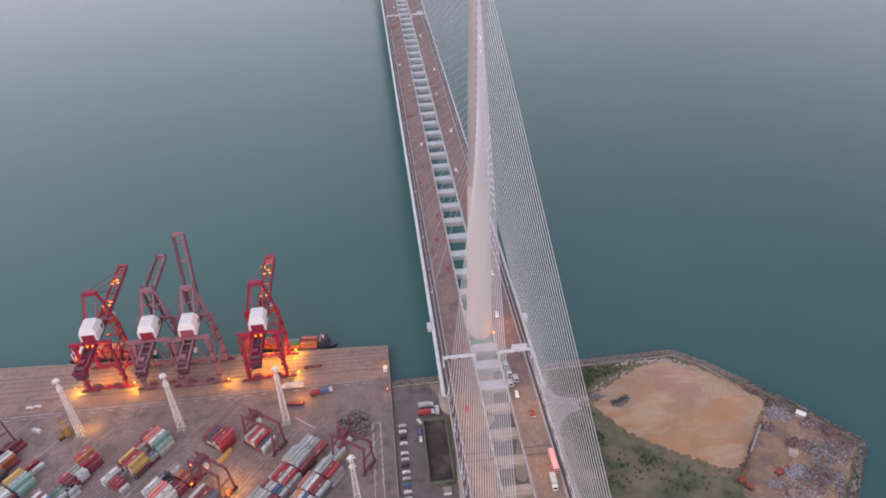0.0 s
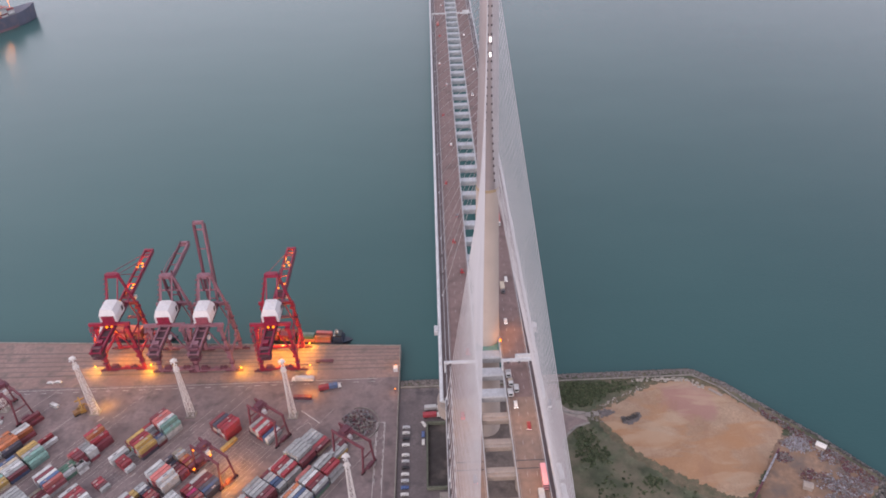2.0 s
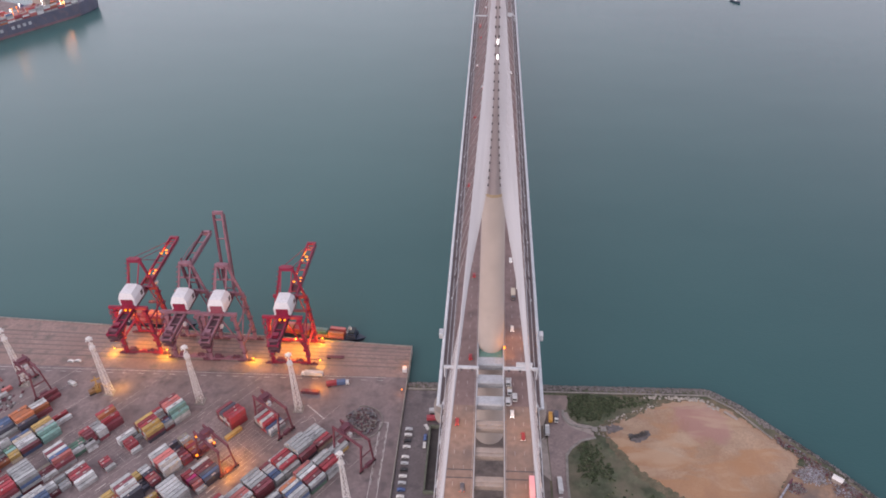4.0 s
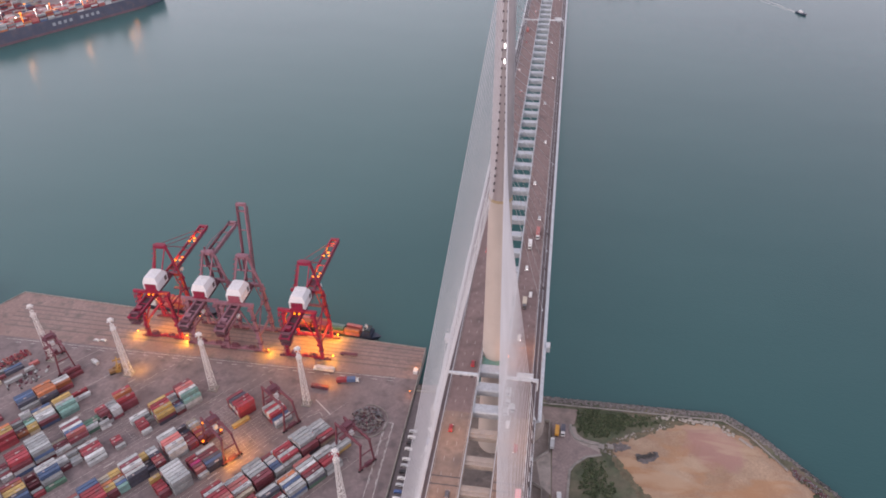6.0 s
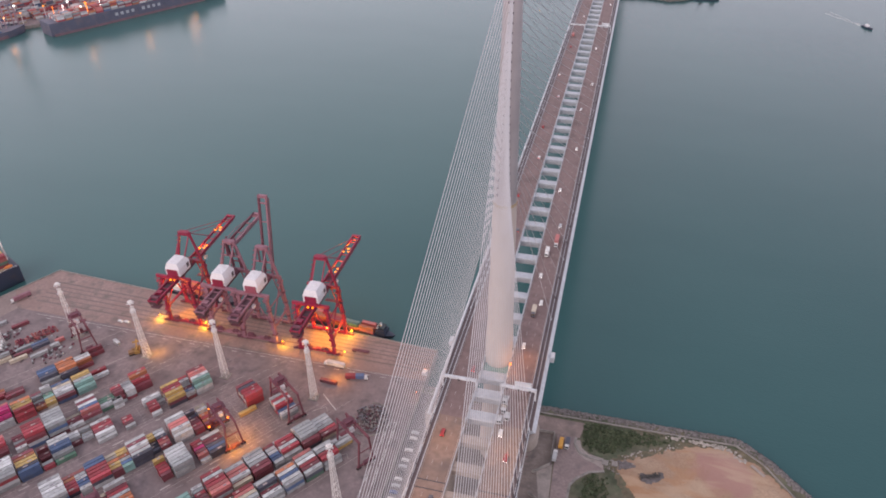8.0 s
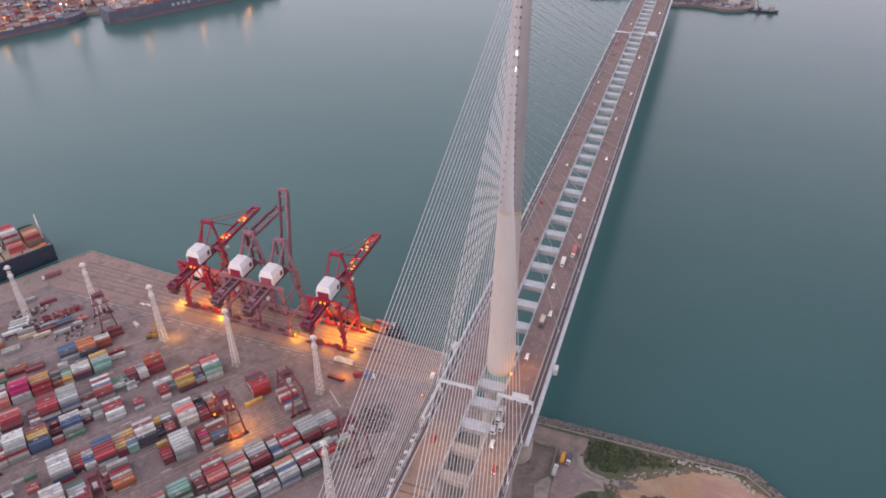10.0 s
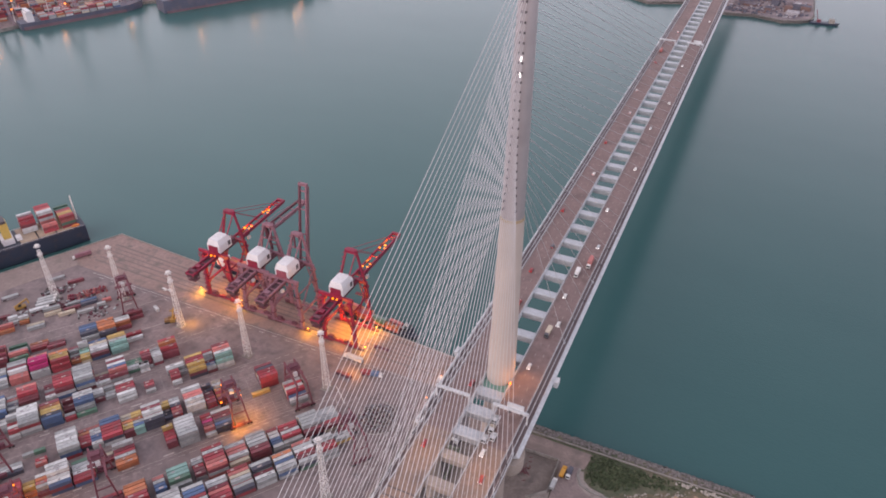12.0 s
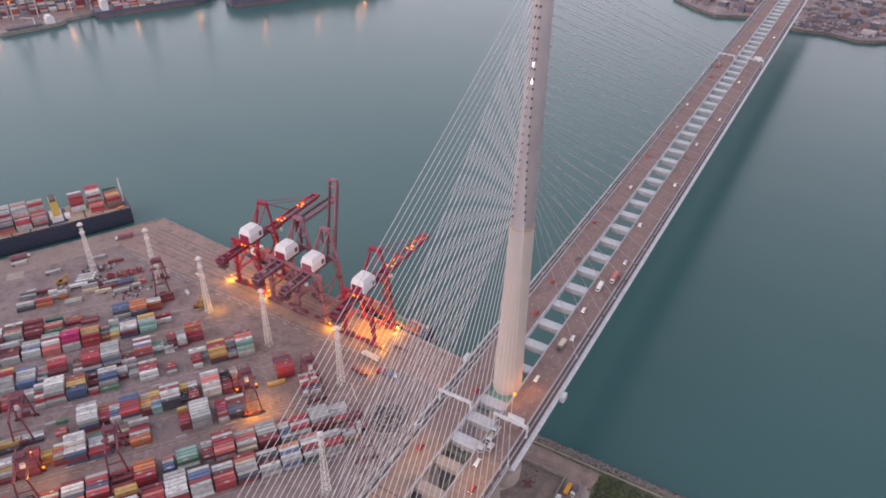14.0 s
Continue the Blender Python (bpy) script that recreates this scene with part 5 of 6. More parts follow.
for x, y, p in ((16, 52, "white"), (12, 79, "white"), (17, 140, "silver"), (11, 190, "white"), (16, 262, "white"), (12, 345, "silver"), (17, 410, "white"), (12, 520, "white"), (11, -52, "white"), (16, -66, "red"), (12, 12, "white"), (17, 700, "white")):
    make_car(CP[p], p + " car driving on the bridge deck", pose(x, y, SURF, 0, 0, -90), True)
make_truck(CP["white"], C["S"], "red and white box truck on the bridge deck", pose(17, 118, SURF, 0, 0, -90), 11, 4.0)
make_truck(CP["white"], CP["white"], "white box truck on the bridge deck", pose(12.5, 104, SURF, 0, 0, -90), 8)
make_truck(CP["dark"], C["I"], "flatbed truck with a buff load on the bridge deck", pose(13, 42, SURF, 0, 0, -90), 9, 3.0)
make_truck(CP["white"], C["W"], "white box truck on the bridge deck", pose(16.5, -108, SURF, 0, 0, -90), 8)
make_truck(CP["red"], C["S"], "red truck on the bridge deck", pose(-17.5, 560, SURF, 0, 0, 90), 10)
make_bus(CP["pink"], "pink double-decker bus on the bridge deck", pose(19, -97, SURF, 0, 0, -90))
# workers' vehicles and barriers beside the tower
for k, n in enumerate("GIWW"):
    make_truck(CP["silver"], C[n], CNAME[n] + " service truck parked behind barriers", pose((9.2, 9.9, 12.4, 9.0)[k], (-31, -37.4, -41.8, -44.6)[k], SURF, 0, 0, -90), 4.6, 2.3)
for k in range(9):
    b = tagged(part("road_barrier", Solid().box(-0.3, 0.3, -0.9, 0.9, 0, 0.5).box(-0.12, 0.12, -0.9, 0.9, 0.5, 1.0), HOUSE_W), "white plastic road barrier beside the service trucks", "barrier", "barriers")
    b.location = (10.6, -28 - k * 2.1, SURF)

# lot under the bridge
LZ = Q - 0.49
for k, p in enumerate(("silver", "white", "black", "white", "white", "silver", "black", "white", "silver", "blue", "white", "silver")):
    make_car(CP[p], p + " car parked in a row in the lot", pose(-49.4, 0 - k * 4.6 - (3 if k > 3 else 0), LZ, 0, 0, 4))
make_truck(CP["white"], C["W"], "white box truck parked in the lot", pose(-33, 14.2, LZ, 0, 0, 2), 10)
make_truck(CP["white"], C["R"], "red container truck parked in the lot", pose(-33.5, 8.2, LZ, 0, 0, 2), 11)
make_truck(CP["white"], C["W"], "white truck parked lengthwise in the lot", pose(-26.4, 9, LZ, 0, 0, 88), 7)
make_car(CP["white"], "white car parked beside the walled yard", pose(-38.5, 2, LZ, 0, 0, -60))
make_car(CP["blue"], "blue car parked beside the walled yard", pose(-38.9, -6, LZ, 0, 0, 90))
make_car(CP["white"], "white car parked beside the walled yard", pose(-38.8, -12, LZ, 0, 0, 90))
s = Solid()
for x in (-36.4, -22.0):
    s.box(x - 0.5, x + 0.5, -46, 2, LZ, LZ + 2.6)
s.box(-36.4, -22, -46.5, -45.5, LZ, LZ + 2.6).box(-36.4, -22, 1.5, 2.5, LZ, LZ + 2.6)
w = thing("walled_enclosure", "green topped wall round a dark sunken yard under the bridge", "enclosure")
part("wall", s, mat("mossy_wall", (0.13, 0.14, 0.11), 0.9, var=0.3, size=2), w)
part("floor_slab", Solid().box(-35.9, -22.5, -45.5, 1.5, LZ - 0.2, LZ + 0.05), mat("dark_slab", (0.06, 0.052, 0.052), 0.9, var=0.35, size=6, stain=(0.13, 0.11, 0.1), stain_size=10), w)
h = thing("hut", "small white flat-roofed hut in the lot", "hut", at=pose(-27, -52, LZ))
part("hut_body", Solid().box(-2.2, 2.2, -1.8, 1.8, 0, 2.6), HOUSE_W, h)
part("hut_roof", Solid().box(-2.5, 2.5, -2.1, 2.1, 2.6, 2.8), WALLC, h)
s = Solid()
pp = random.Random(8)
for _ in range(26):
    x, y, a = 17 + pp.gauss(0, 2), 5.5 + pp.gauss(0, 4), pp.uniform(0, 3.1)
    s.beam((x - math.cos(a), y - math.sin(a), LZ + 0.15), (x + math.cos(a), y + math.sin(a), LZ + 0.15), 0.3, 0.3)
tagged(part("pipe_litter", s, RTG_RED), "dull red pipes strewn over the walled lot", "pipes", kind="stuff")
# east access road
make_truck(CP["amber"], CP["amber"], "amber yellow tipper truck on the access road", pose(38.2, 12.5, Q - 0.43, 0, 0, 88), 8, 2.8)
make_truck(CP["white"], C["N"], "dark truck with a white cab on the access road", pose(41.8, 13.0, Q - 0.43, 0, 0, -92), 8, 3.0)
make_truck(CP["white"], C["W"], "white lorry beside the lot wall", pose(35.6, 2.0, Q - 0.43, 0, 0, 88), 8, 3.2)
for y, n in ((-24, "W"), (-38, "W"), (-54, "R")):
    make_truck(CP["white"], C[n], CNAME[n] + " lorry parked along the access road", pose(40.6, y - 14, Q - 0.43, 0, 0, 92), 11, 3.8)
s = Solid()
for (ax, ay), (bx, by) in zip([(-24, 18.4), (33.4, 19.6), (33.5, -4.3), (25.5, -11.5), (30.8, -30.6), (24, -27)], [(33.4, 19.6), (33.5, -4.3), (25.5, -11.5), (24, -12), (31, -190), (30.8, -30.6)]):
    s.beam((ax, ay, Q + 0.6), (bx, by, Q + 0.6), 0.35, 2.6)
structure("wall_lot", s, WALLC, "low concrete wall along the access road")
mr0 = random.Random(14)
SPOIL = mat("grey_spoil", (0.15, 0.132, 0.132), 0.95, var=0.35, size=3, fine=0.8)
smooth(structure("ground", patch([(72, 6.5), (80, 7.6), (84, 5.6), (82, 3.0), (73, 2.8)], Q + 0.5, 0.6, 0.8, 3), SPOIL, "dark grey spoil tipped at the end of the road"))
smooth(structure("ground", patch([(84, 1.6), (90, 2.4), (96, 3.6), (97, 1.0), (95, -2.6), (86, -2.4)], Q + 0.3, 0.7, 0.8, 3), SPOIL, "dark grey spoil spread on the sand"))
s = Solid()
for k in range(4):
    s.box(63 + k * 5.5, 66.5 + k * 5.5, 3.2 + k * 0.4, 6.8 + k * 0.4, Q - 0.4, Q + 0.12 + 0.05 * k)
structure("pavement", s, WALLC, "grey concrete slabs at the end of the access road")
s = Solid()
for k in range(150):
    u = mr0.random()
    rock(s, 85 + 11 * u + mr0.gauss(0, 0.6), -1.2 + 3.6 * u + mr0.gauss(0, 0.8), Q + 0.7 + 0.4 * u, mr0.uniform(0.2, 0.6), mr0)
tagged(part("rubble_heap", s, WET), "low dark heap of broken stone tipped on the sand", "rubble", kind="stuff")
s = Solid()
for k in range(70):
    u = mr0.random()
    rock(s, 64 + 18 * u, 4 + mr0.gauss(0, 2.6), Q + 0.05, mr0.uniform(0.3, 0.8), mr0)
tagged(part("rubble", s, WALLC), "pale broken concrete beside the slabs", "rubble", kind="stuff")

s = Solid().box(-4.6, 4.6, -0.9, 0.9, -0.3, 0.9).box(-4.4, -1.6, -0.7, 0.7, 0.9, 1.2)
tagged(part("concrete_block", s, BEIGE), "long pale concrete block lying behind the sea wall", "block").matrix_basis = pose(150.1, 19.4, Q - 0.4, 0, 0, -44)

# ---------------------------------------------------------------- scrap yard
sr = random.Random(9)


def inland(x, y):
    """How far a place lies behind the eastern shore line."""
    d = 1e9
    for (ax, ay), (bx, by) in zip(shore[2:5], shore[3:6]):
        ln = math.hypot(bx - ax, by - ay)
        d = min(d, ((by - ay) * (x - ax) - (bx - ax) * (y - ay)) / ln)
    return d


PALE_SCRAP = mat("pale_pink_scrap", (0.36, 0.27, 0.25), 0.8, var=0.4, size=1.5)
LIGHT_SCRAP = mat("light_grey_scrap", (0.34, 0.33, 0.37), 0.7, 0.1, var=0.4, size=1.5)
# heaps: place, radius, height, number of pieces, kinds of scrap (grey, container grey, rusty, dark red, stone, pale pink, light grey)
HEAPS = ((186, -23, 8, 2.4, 420, (6, 6, 6, 0, 4)), (199, -55, 12, 3.2, 620, (0, 0, 6, 4, 2)), (208, -52, 8, 2.4, 300, (3, 2, 4, 4, 0)), (183, -71, 11, 3.4, 520, (0, 4, 4, 3, 0)), (174, -67, 7, 2.4, 320, (6, 6, 0, 1)), (168, -80, 10, 3, 480, (5, 5, 5, 2, 6)),
         (173, -33, 4.5, 1.4, 110, (3, 4, 4)), (200, -34, 6, 1.8, 200, (6, 2, 0, 4)), (209, -43, 6, 1.6, 220, (3, 3, 2, 4)), (216, -51, 5, 1.2, 120, (6, 3, 4)), (184, -46, 6, 1.2, 120, (4, 3, 2)), (196, -80, 10, 2.6, 320, (0, 4, 6, 2)), (158, -98, 10, 2.5, 200, (0, 4, 2)), (157, -72, 4, 1.0, 90, (6, 0)))
s = Solid()
for cx, cy, r, hgt, n, kinds in HEAPS:
    for _ in range(int(n * 2.6)):
        q, a = r * math.sqrt(sr.random()) * sr.uniform(0.6, 1.2), sr.uniform(0, 6.28)
        x, y = cx + q * math.cos(a) * 1.25, cy + q * math.sin(a) * 0.85
        if inland(x, y) < 3.2 or (noise.noise((x / 5, y / 5, 1)) < -0.25 and q > 0.5 * r):
            continue
        z = Q - 0.35 + hgt * max(0, 1 - q / r) * sr.uniform(0.4, 1) * (0.6 + 0.6 * noise.noise((x / 4, y / 4, 5)))
        M = Matrix.Translation((x, y, z)) @ Euler((sr.uniform(-0.7, 0.7), sr.uniform(-0.7, 0.7), sr.uniform(0, 3.1))).to_matrix().to_4x4()
        e = [sr.uniform(0.12, 0.9), sr.uniform(0.1, 0.4), sr.uniform(0.06, 0.25)]
        s.box(-e[0], e[0], -e[1], e[1], -e[2], e[2], sr.choice(kinds) if sr.random() < 0.85 else sr.randrange(7), M)
for _ in range(900):
    u = sr.random()
    k = sr.randrange(2)
    (ax, ay), (bx, by) = shore[2 + k], shore[3 + k]
    ln = math.hypot(bx - ax, by - ay)
    o = sr.uniform(4, 9)
    x, y = ax + (bx - ax) * u + (by - ay) / ln * o, ay + (by - ay) * u - (bx - ax) / ln * o
    if x < 172:
        continue
    M = Matrix.Translation((x, y, Q - 0.2 + sr.random())) @ Euler((sr.uniform(-0.5, 0.5), sr.uniform(-0.5, 0.5), sr.uniform(0, 3.1))).to_matrix().to_4x4()
    s.box(-sr.uniform(0.2, 1.1), 0.3, -0.2, sr.uniform(0.1, 0.5), -0.3, 0.3, sr.choice((3, 4, 4, 2, 0)), M)
tagged(part("scrap_heaps", s, [SCRAP, C["G"], mat("rusty_scrap", (0.17, 0.09, 0.07), 0.8, var=0.4, size=1.5), CRANE_DARK, ROCK, PALE_SCRAP, LIGHT_SCRAP]), "heaps of blue grey and rusty scrap metal", "scrap", kind="stuff")
for x, y, L, Wd, turn in ((196.5, -27.5, 5.2, 3.4, -40), (177, -54.3, 4.8, 3.8, -25)):
    h = thing("shed", "white flat-roofed shed in the scrap yard", "shed", "sheds", pose(x, y, Q - 0.3, 0, 0, turn))
    part("shed_wall", Solid().box(-L / 2, L / 2, -Wd / 2, Wd / 2, 0, 3), BEIGE, h)
    part("shed_roof", Solid().put([(a * (L / 2 + 0.3), b * (Wd / 2 + 0.3), 3 + (0.9 if b == 0 else 0)) for a in (-1, 1) for b in (-1, 0, 1)], [(0, 1, 4, 3), (1, 2, 5, 4), (0, 2, 1), (3, 4, 5), (0, 3, 5, 2)]), MAST_W if y > -40 else BEIGE, h)
digger_red = mat("digger_red_paint", (0.27, 0.07, 0.055), 0.6, var=0.2)
for x, y, turn in ((139.5, -68, 60), (163, -65.7, 20), (142, -72.5, 130)):
    e = thing("excavator", "dull red excavator working beside the scrap", "excavator", "excavators", pose(x, y, Q - 0.2, 0, 0, turn))
    for sy in (-1, 1):
        part("track", Solid().box(-2.2, 2.2, sy * 1.3 - 0.35, sy * 1.3 + 0.35, 0, 0.9), BLACK, e)
    part("upper_body", Solid().box(-2.2, 1.4, -1.4, 1.4, 1.0, 2.4).box(0.2, 1.6, 0.2, 1.4, 2.4, 3.3), digger_red, e)
    part("boom_arm", Solid().beam((1.2, -0.4, 2), (4.6, -0.4, 5), 0.6).beam((4.6, -0.4, 5), (6.8, -0.4, 2.2), 0.5).box(6.2, 7.4, -1, 0.2, 1.0, 2.2), digger_red, e)
# fence of sheets between sand and scrap
for k in range(9):
    u = k / 9
    x, y = 170 - 28 * u, -30 - 34 * u
    f = tagged(part("site_fence_panel", Solid().box(-2.3, 2.3, -0.45, 0.45, 0, 2.6).box(-2.4, -2.2, -0.55, 0.55, 0, 2.8), LIGHT_SCRAP if 0 < k < 6 else CRANE_DARK), "metal site fence panel beside the sandy fill", "fence", "site fence panels")
    f.matrix_basis = pose(x, y, Q - 0.3, 0, 0, 50)

# ---------------------------------------------------------------- quay traffic
QZ = Q + 0.06


def trailer(x, y, turn, load, label, cab="white"):
    t = make_truck(CP[cab], load, label, pose(x, y, QZ, 0, 0, turn), 15, 4.0)
    return t


trailer(-119.5, 43.4, 176, C["W"], "white container truck on the quay road")
t = trailer(-100.5, 35.3, 12, C["R"], "blue and red container truck on the quay road", "white")
part("front_load", Solid().box(-0.6, 5.1, -1.3, 1.3, 1.1, 4.1), C["B"], t, "blue half-length container")
trailer(-384.5, 55.7, 240, CRANE_OLD, "faded red container truck near the ship berth")
trailer(-430, -9, 62, CRANE_OLD, "faded red container truck near the ship berth")
s = Solid().box(-6.2, 6.2, -1.2, 1.2, 1.0, 1.3)
for x, y, turn, load in ((-117.5, 27.5, -4, "M"), (-107, 61, 0, None), (-377, 24.3, 58, "G"), (-389.7, -7.7, 60, "G"), (-423, -14.5, 62, "W"), (-361.4, 28.3, 55, "M")):
    t = thing("container_trailer", "low skeletal container trailer parked on the quay" if not load else CNAME[load] + " loaded container trailer parked on the quay", "trailer", "trailers", pose(x, y, QZ, 0, 0, turn))
    part("chassis", s, CRANE_DARK, t)
    wheels(t, (-5.0, -3.8), 1.05, 0.5)
    part("landing_leg", Solid().box(3.4, 3.7, -0.9, -0.6, 0, 1.0).box(3.4, 3.7, 0.6, 0.9, 0, 1.0), CRANE_DARK, t)
    if load:
        part("load", rich_container(), C[load], t)
        t.children[-1].location = (0, 0, 1.3)
make_car(CP["white"], "white car on the quay road", pose(-292, 50, QZ, 0, 0, 170))
make_car(CP["white"], "white car on the quay road", pose(-287, 50.5, QZ, 0, 0, 170))
# excavator shape put in place of a brown scrap heap
o = thing("excavator", "brown excavator shape standing in for a scrap heap by a light mast", "excavator", "excavators", pose(-262, 21.5, QZ, 0, 0, 40))
for sy in (-1, 1):
    part("track", Solid().box(-2.6, 2.6, sy * 1.5 - 0.4, sy * 1.5 + 0.4, 0, 1.0), BLACK, o)
part("upper_body", Solid().box(-2.6, 1.8, -1.7, 1.7, 1.1, 2.9).box(0.2, 1.9, 0.2, 1.6, 2.9, 3.9), mat("ochre_paint", (0.26, 0.14, 0.06), 0.6, var=0.2), o)
part("boom_arm", Solid().beam((1.2, -0.4, 2.2), (5.6, -0.4, 6), 0.7).beam((5.6, -0.4, 6), (8.2, -0.4, 1.2), 0.5), mat("ochre_arm", (0.3, 0.17, 0.06), 0.6), o)
# parked white tractors, a reach stacker and racks of chassis in the west corner of the yard
for u, v in ((-210.5, -295.5), (-211.5, -292), (-212.5, -288.5), (-217, -284)):
    t = make_truck(CP["white"], C["W"], "white yard tractor with a long white trailer parked side by side", pose(0, 0, 0), 13.5, 3.0)
    t.matrix_basis = uv(u, v, 0.03, 0)
ochre = mat("ochre_machine_paint", (0.38, 0.22, 0.06), 0.6, var=0.2)
for u, v, turn in ((-229, -293, 10), (-133, -225, 70)):
    r = thing("reach_stacker", "ochre reach stacker parked on the asphalt", "machine", "reach stackers", uv(u, v, 0, turn))
    part("body", Solid().box(-4, 3.4, -1.7, 1.7, 1.0, 2.6).box(-4.2, -2.2, -1.6, 1.6, 2.6, 3.5), ochre, r)
    part("cab", Solid().box(-1.4, 0.6, -0.8, 0.8, 2.6, 4.4), GLASS, r, "dark glazed cab")
    part("lift_arm", Solid().beam((-3.4, 0, 3.6), (5.4, 0, 7.0), 0.9, 1.0).beam((5.4, 0, 7.0), (5.6, 0, 5.0), 0.7), ochre, r)
    part("spreader", Solid().box(5.0, 6.0, -3, 3, 4.3, 5.0), ochre, r)
    wheels(r, (-2.8, 2.4), 1.6, 0.8)
mr = random.Random(4)
for k in range(17):
    t = thing("chassis_rack", "rack of red container chassis frames stacked up", "trailer", "stacked chassis", uv(-197 + k * 1.65, -288.5 + mr.uniform(-0.8, 0.8), 0, 90 + mr.uniform(-9, 9)))
    for lv in range(mr.choice((1, 2, 3))):
        h = lv * 0.8
        part("chassis_frame", Solid().box(-3.2, 3.2, -0.6, -0.35, 0.45 + h, 0.75 + h).box(-3.2, 3.2, 0.35, 0.6, 0.45 + h, 0.75 + h).box(-3.2, -2.8, -0.65, 0.65, h, 0.78 + h).box(2.8, 3.2, -0.65, 0.65, h, 0.78 + h), C["S"] if mr.random() < 0.45 else CRANE_RED, t)
for k in range(7):
    t = thing("chassis_rack", "rack of dull red container chassis frames", "trailer", "stacked chassis", uv(-206 + k * 2.2, -281.5 + mr.uniform(-0.6, 0.6), 0, 80 + mr.uniform(-20, 20)))
    part("chassis_frame", Solid().box(-2.2, 2.2, -0.7, -0.4, 0.45, 0.8).box(-2.2, 2.2, 0.4, 0.7, 0.45, 0.8).box(-2.3, -1.9, -0.8, 0.8, 0, 1.4).box(1.9, 2.3, -0.8, 0.8, 0, 1.4), RTG_RED, t)
tagged(structure("pavement", Solid().box(-6, 6, -5, 5, 0.0, 0.06), SLAB, "tan concrete slab laid in the asphalt")).matrix_basis = uv(-263, -318)
# fine clutter: pallets, cones and lashing gear between the parked machines
s = Solid()
for _ in range(260):
    u, v = mr.choice(((-236, -284), (-212, -286), (-190, -283), (-204, -304), (-246, -279), (-183, -262)))
    M = uv(u + mr.gauss(0, 7), v + mr.gauss(0, 3.5), 0, mr.uniform(0, 90))
    a, b, h = mr.uniform(0.3, 1.3), mr.uniform(0.25, 0.8), mr.uniform(0.3, 1.5)
    s.box(-a, a, -b, b, 0, h, mr.choice((0, 0, 1, 1, 2)), M)
tagged(part("yard_clutter", s, [ANCHOR, CRANE_DARK, C["G"]]), "pallets, lashing gear and small crates on the asphalt", "clutter", kind="stuff")
# tyre and pipe storage ring
s = Solid()
for _ in range(300):
    a, q = mr.uniform(0, 6.28), 11 * math.sqrt(mr.random())
    x, y = -80 + q * math.cos(a) * 0.95, 4 + q * math.sin(a)
    M = Matrix.Translation((x, y, Q + 0.4 + mr.random())) @ Euler((mr.uniform(-0.5, 0.5), mr.uniform(-0.5, 0.5), mr.uniform(0, 3.1))).to_matrix().to_4x4()
    s.box(-mr.uniform(0.3, 1.6), 0.4, -0.3, mr.uniform(0.1, 0.6), -0.3, 0.4, mr.choice((0, 1, 2, 2, 3)), M)
tagged(part("spares_heap", s, [CRANE_DARK, ANCHOR, SCRAP, WALLC]), "dark heap of crane spares and scrap on the asphalt", "scrap", kind="stuff")
s = Solid()
for i in range(40):
    a0, a1 = radians(-120 + i * 5.6), radians(-120 + (i + 1) * 5.6)
    s.beam((-80 + 13.5 * math.cos(a0), 4 + 13.5 * math.sin(a0), Q + 0.3), (-80 + 13.5 * math.cos(a1), 4 + 13.5 * math.sin(a1), Q + 0.3), 0.5, 0.6)
structure("trim", s, WALLC, "curved kerb round the spares heap")
g = thing("guard_post", "white guard post with an orange lamp at the quay end", "hut", at=pose(-57.5, 50.5, Q))
part("hut_body", Solid().box(-1.4, 1.4, -1.8, 1.8, 0, 2.8), HOUSE_W, g)
part("hut_lamp", Solid().box(-0.3, 0.3, 1.9, 2.2, 2.3, 2.7), LAMP, g, "glowing orange lamp")
lamp_light("post_lamp", -58, 54, 9.5, 700)
g = thing("lamp_post", "short dark lamp post with an orange lamp on the quay edge", "lamp post", at=pose(-57, 29, Q))
part("post", Solid().tube((0, 0, 0), (0, 0, 4.2), 0.15, 0.1), CRANE_DARK, g)
part("lamp_head", Solid().box(-0.35, 0.35, -0.35, 0.35, 4.2, 4.6), LAMP, g, "glowing orange lamp")
lamp_light("post_lamp", -57.8, 29, 9.0, 350)


# ---------------------------------------------------------------- ships
def hull(name, L, B, H, m, parent, sheer=2.0):
    """A ship's hull with a raked bow and rounded bilge; along +x, bow at +L/2."""
    n, s, rows = 28, Solid(), []
    for i in range(n + 1):
        t = i / n
        x = -L / 2 + L * t
        w = B / 2 * min(1, (1 - max(0, (t - 0.84) / 0.16) ** 2.2)) * (0.9 + 0.1 * min(1, t / 0.08))
        w = max(w, 0.15)
        top = H + sheer * max(0, (t - 0.8) / 0.2) ** 2
        rake = 5 * max(0, (t - 0.9) / 0.1)
        rows.append([(x, -w * 0.82, -3), (x + rake * 0.6, -w * 0.96, 1.5), (x + rake, -w, top), (x + rake, w, top), (x + rake * 0.6, w * 0.96, 1.5), (x, w * 0.82, -3)])
    vs = [p for r in rows for p in r]
    fs = [(k * 6 + i, k * 6 + (i + 1) % 6, k * 6 + 6 + (i + 1) % 6, k * 6 + 6 + i) for k in range(n) for i in range(6)] + [tuple(range(6)), tuple(range(n * 6, n * 6 + 6))]
    return part(name, s.put(vs, fs), m, parent)


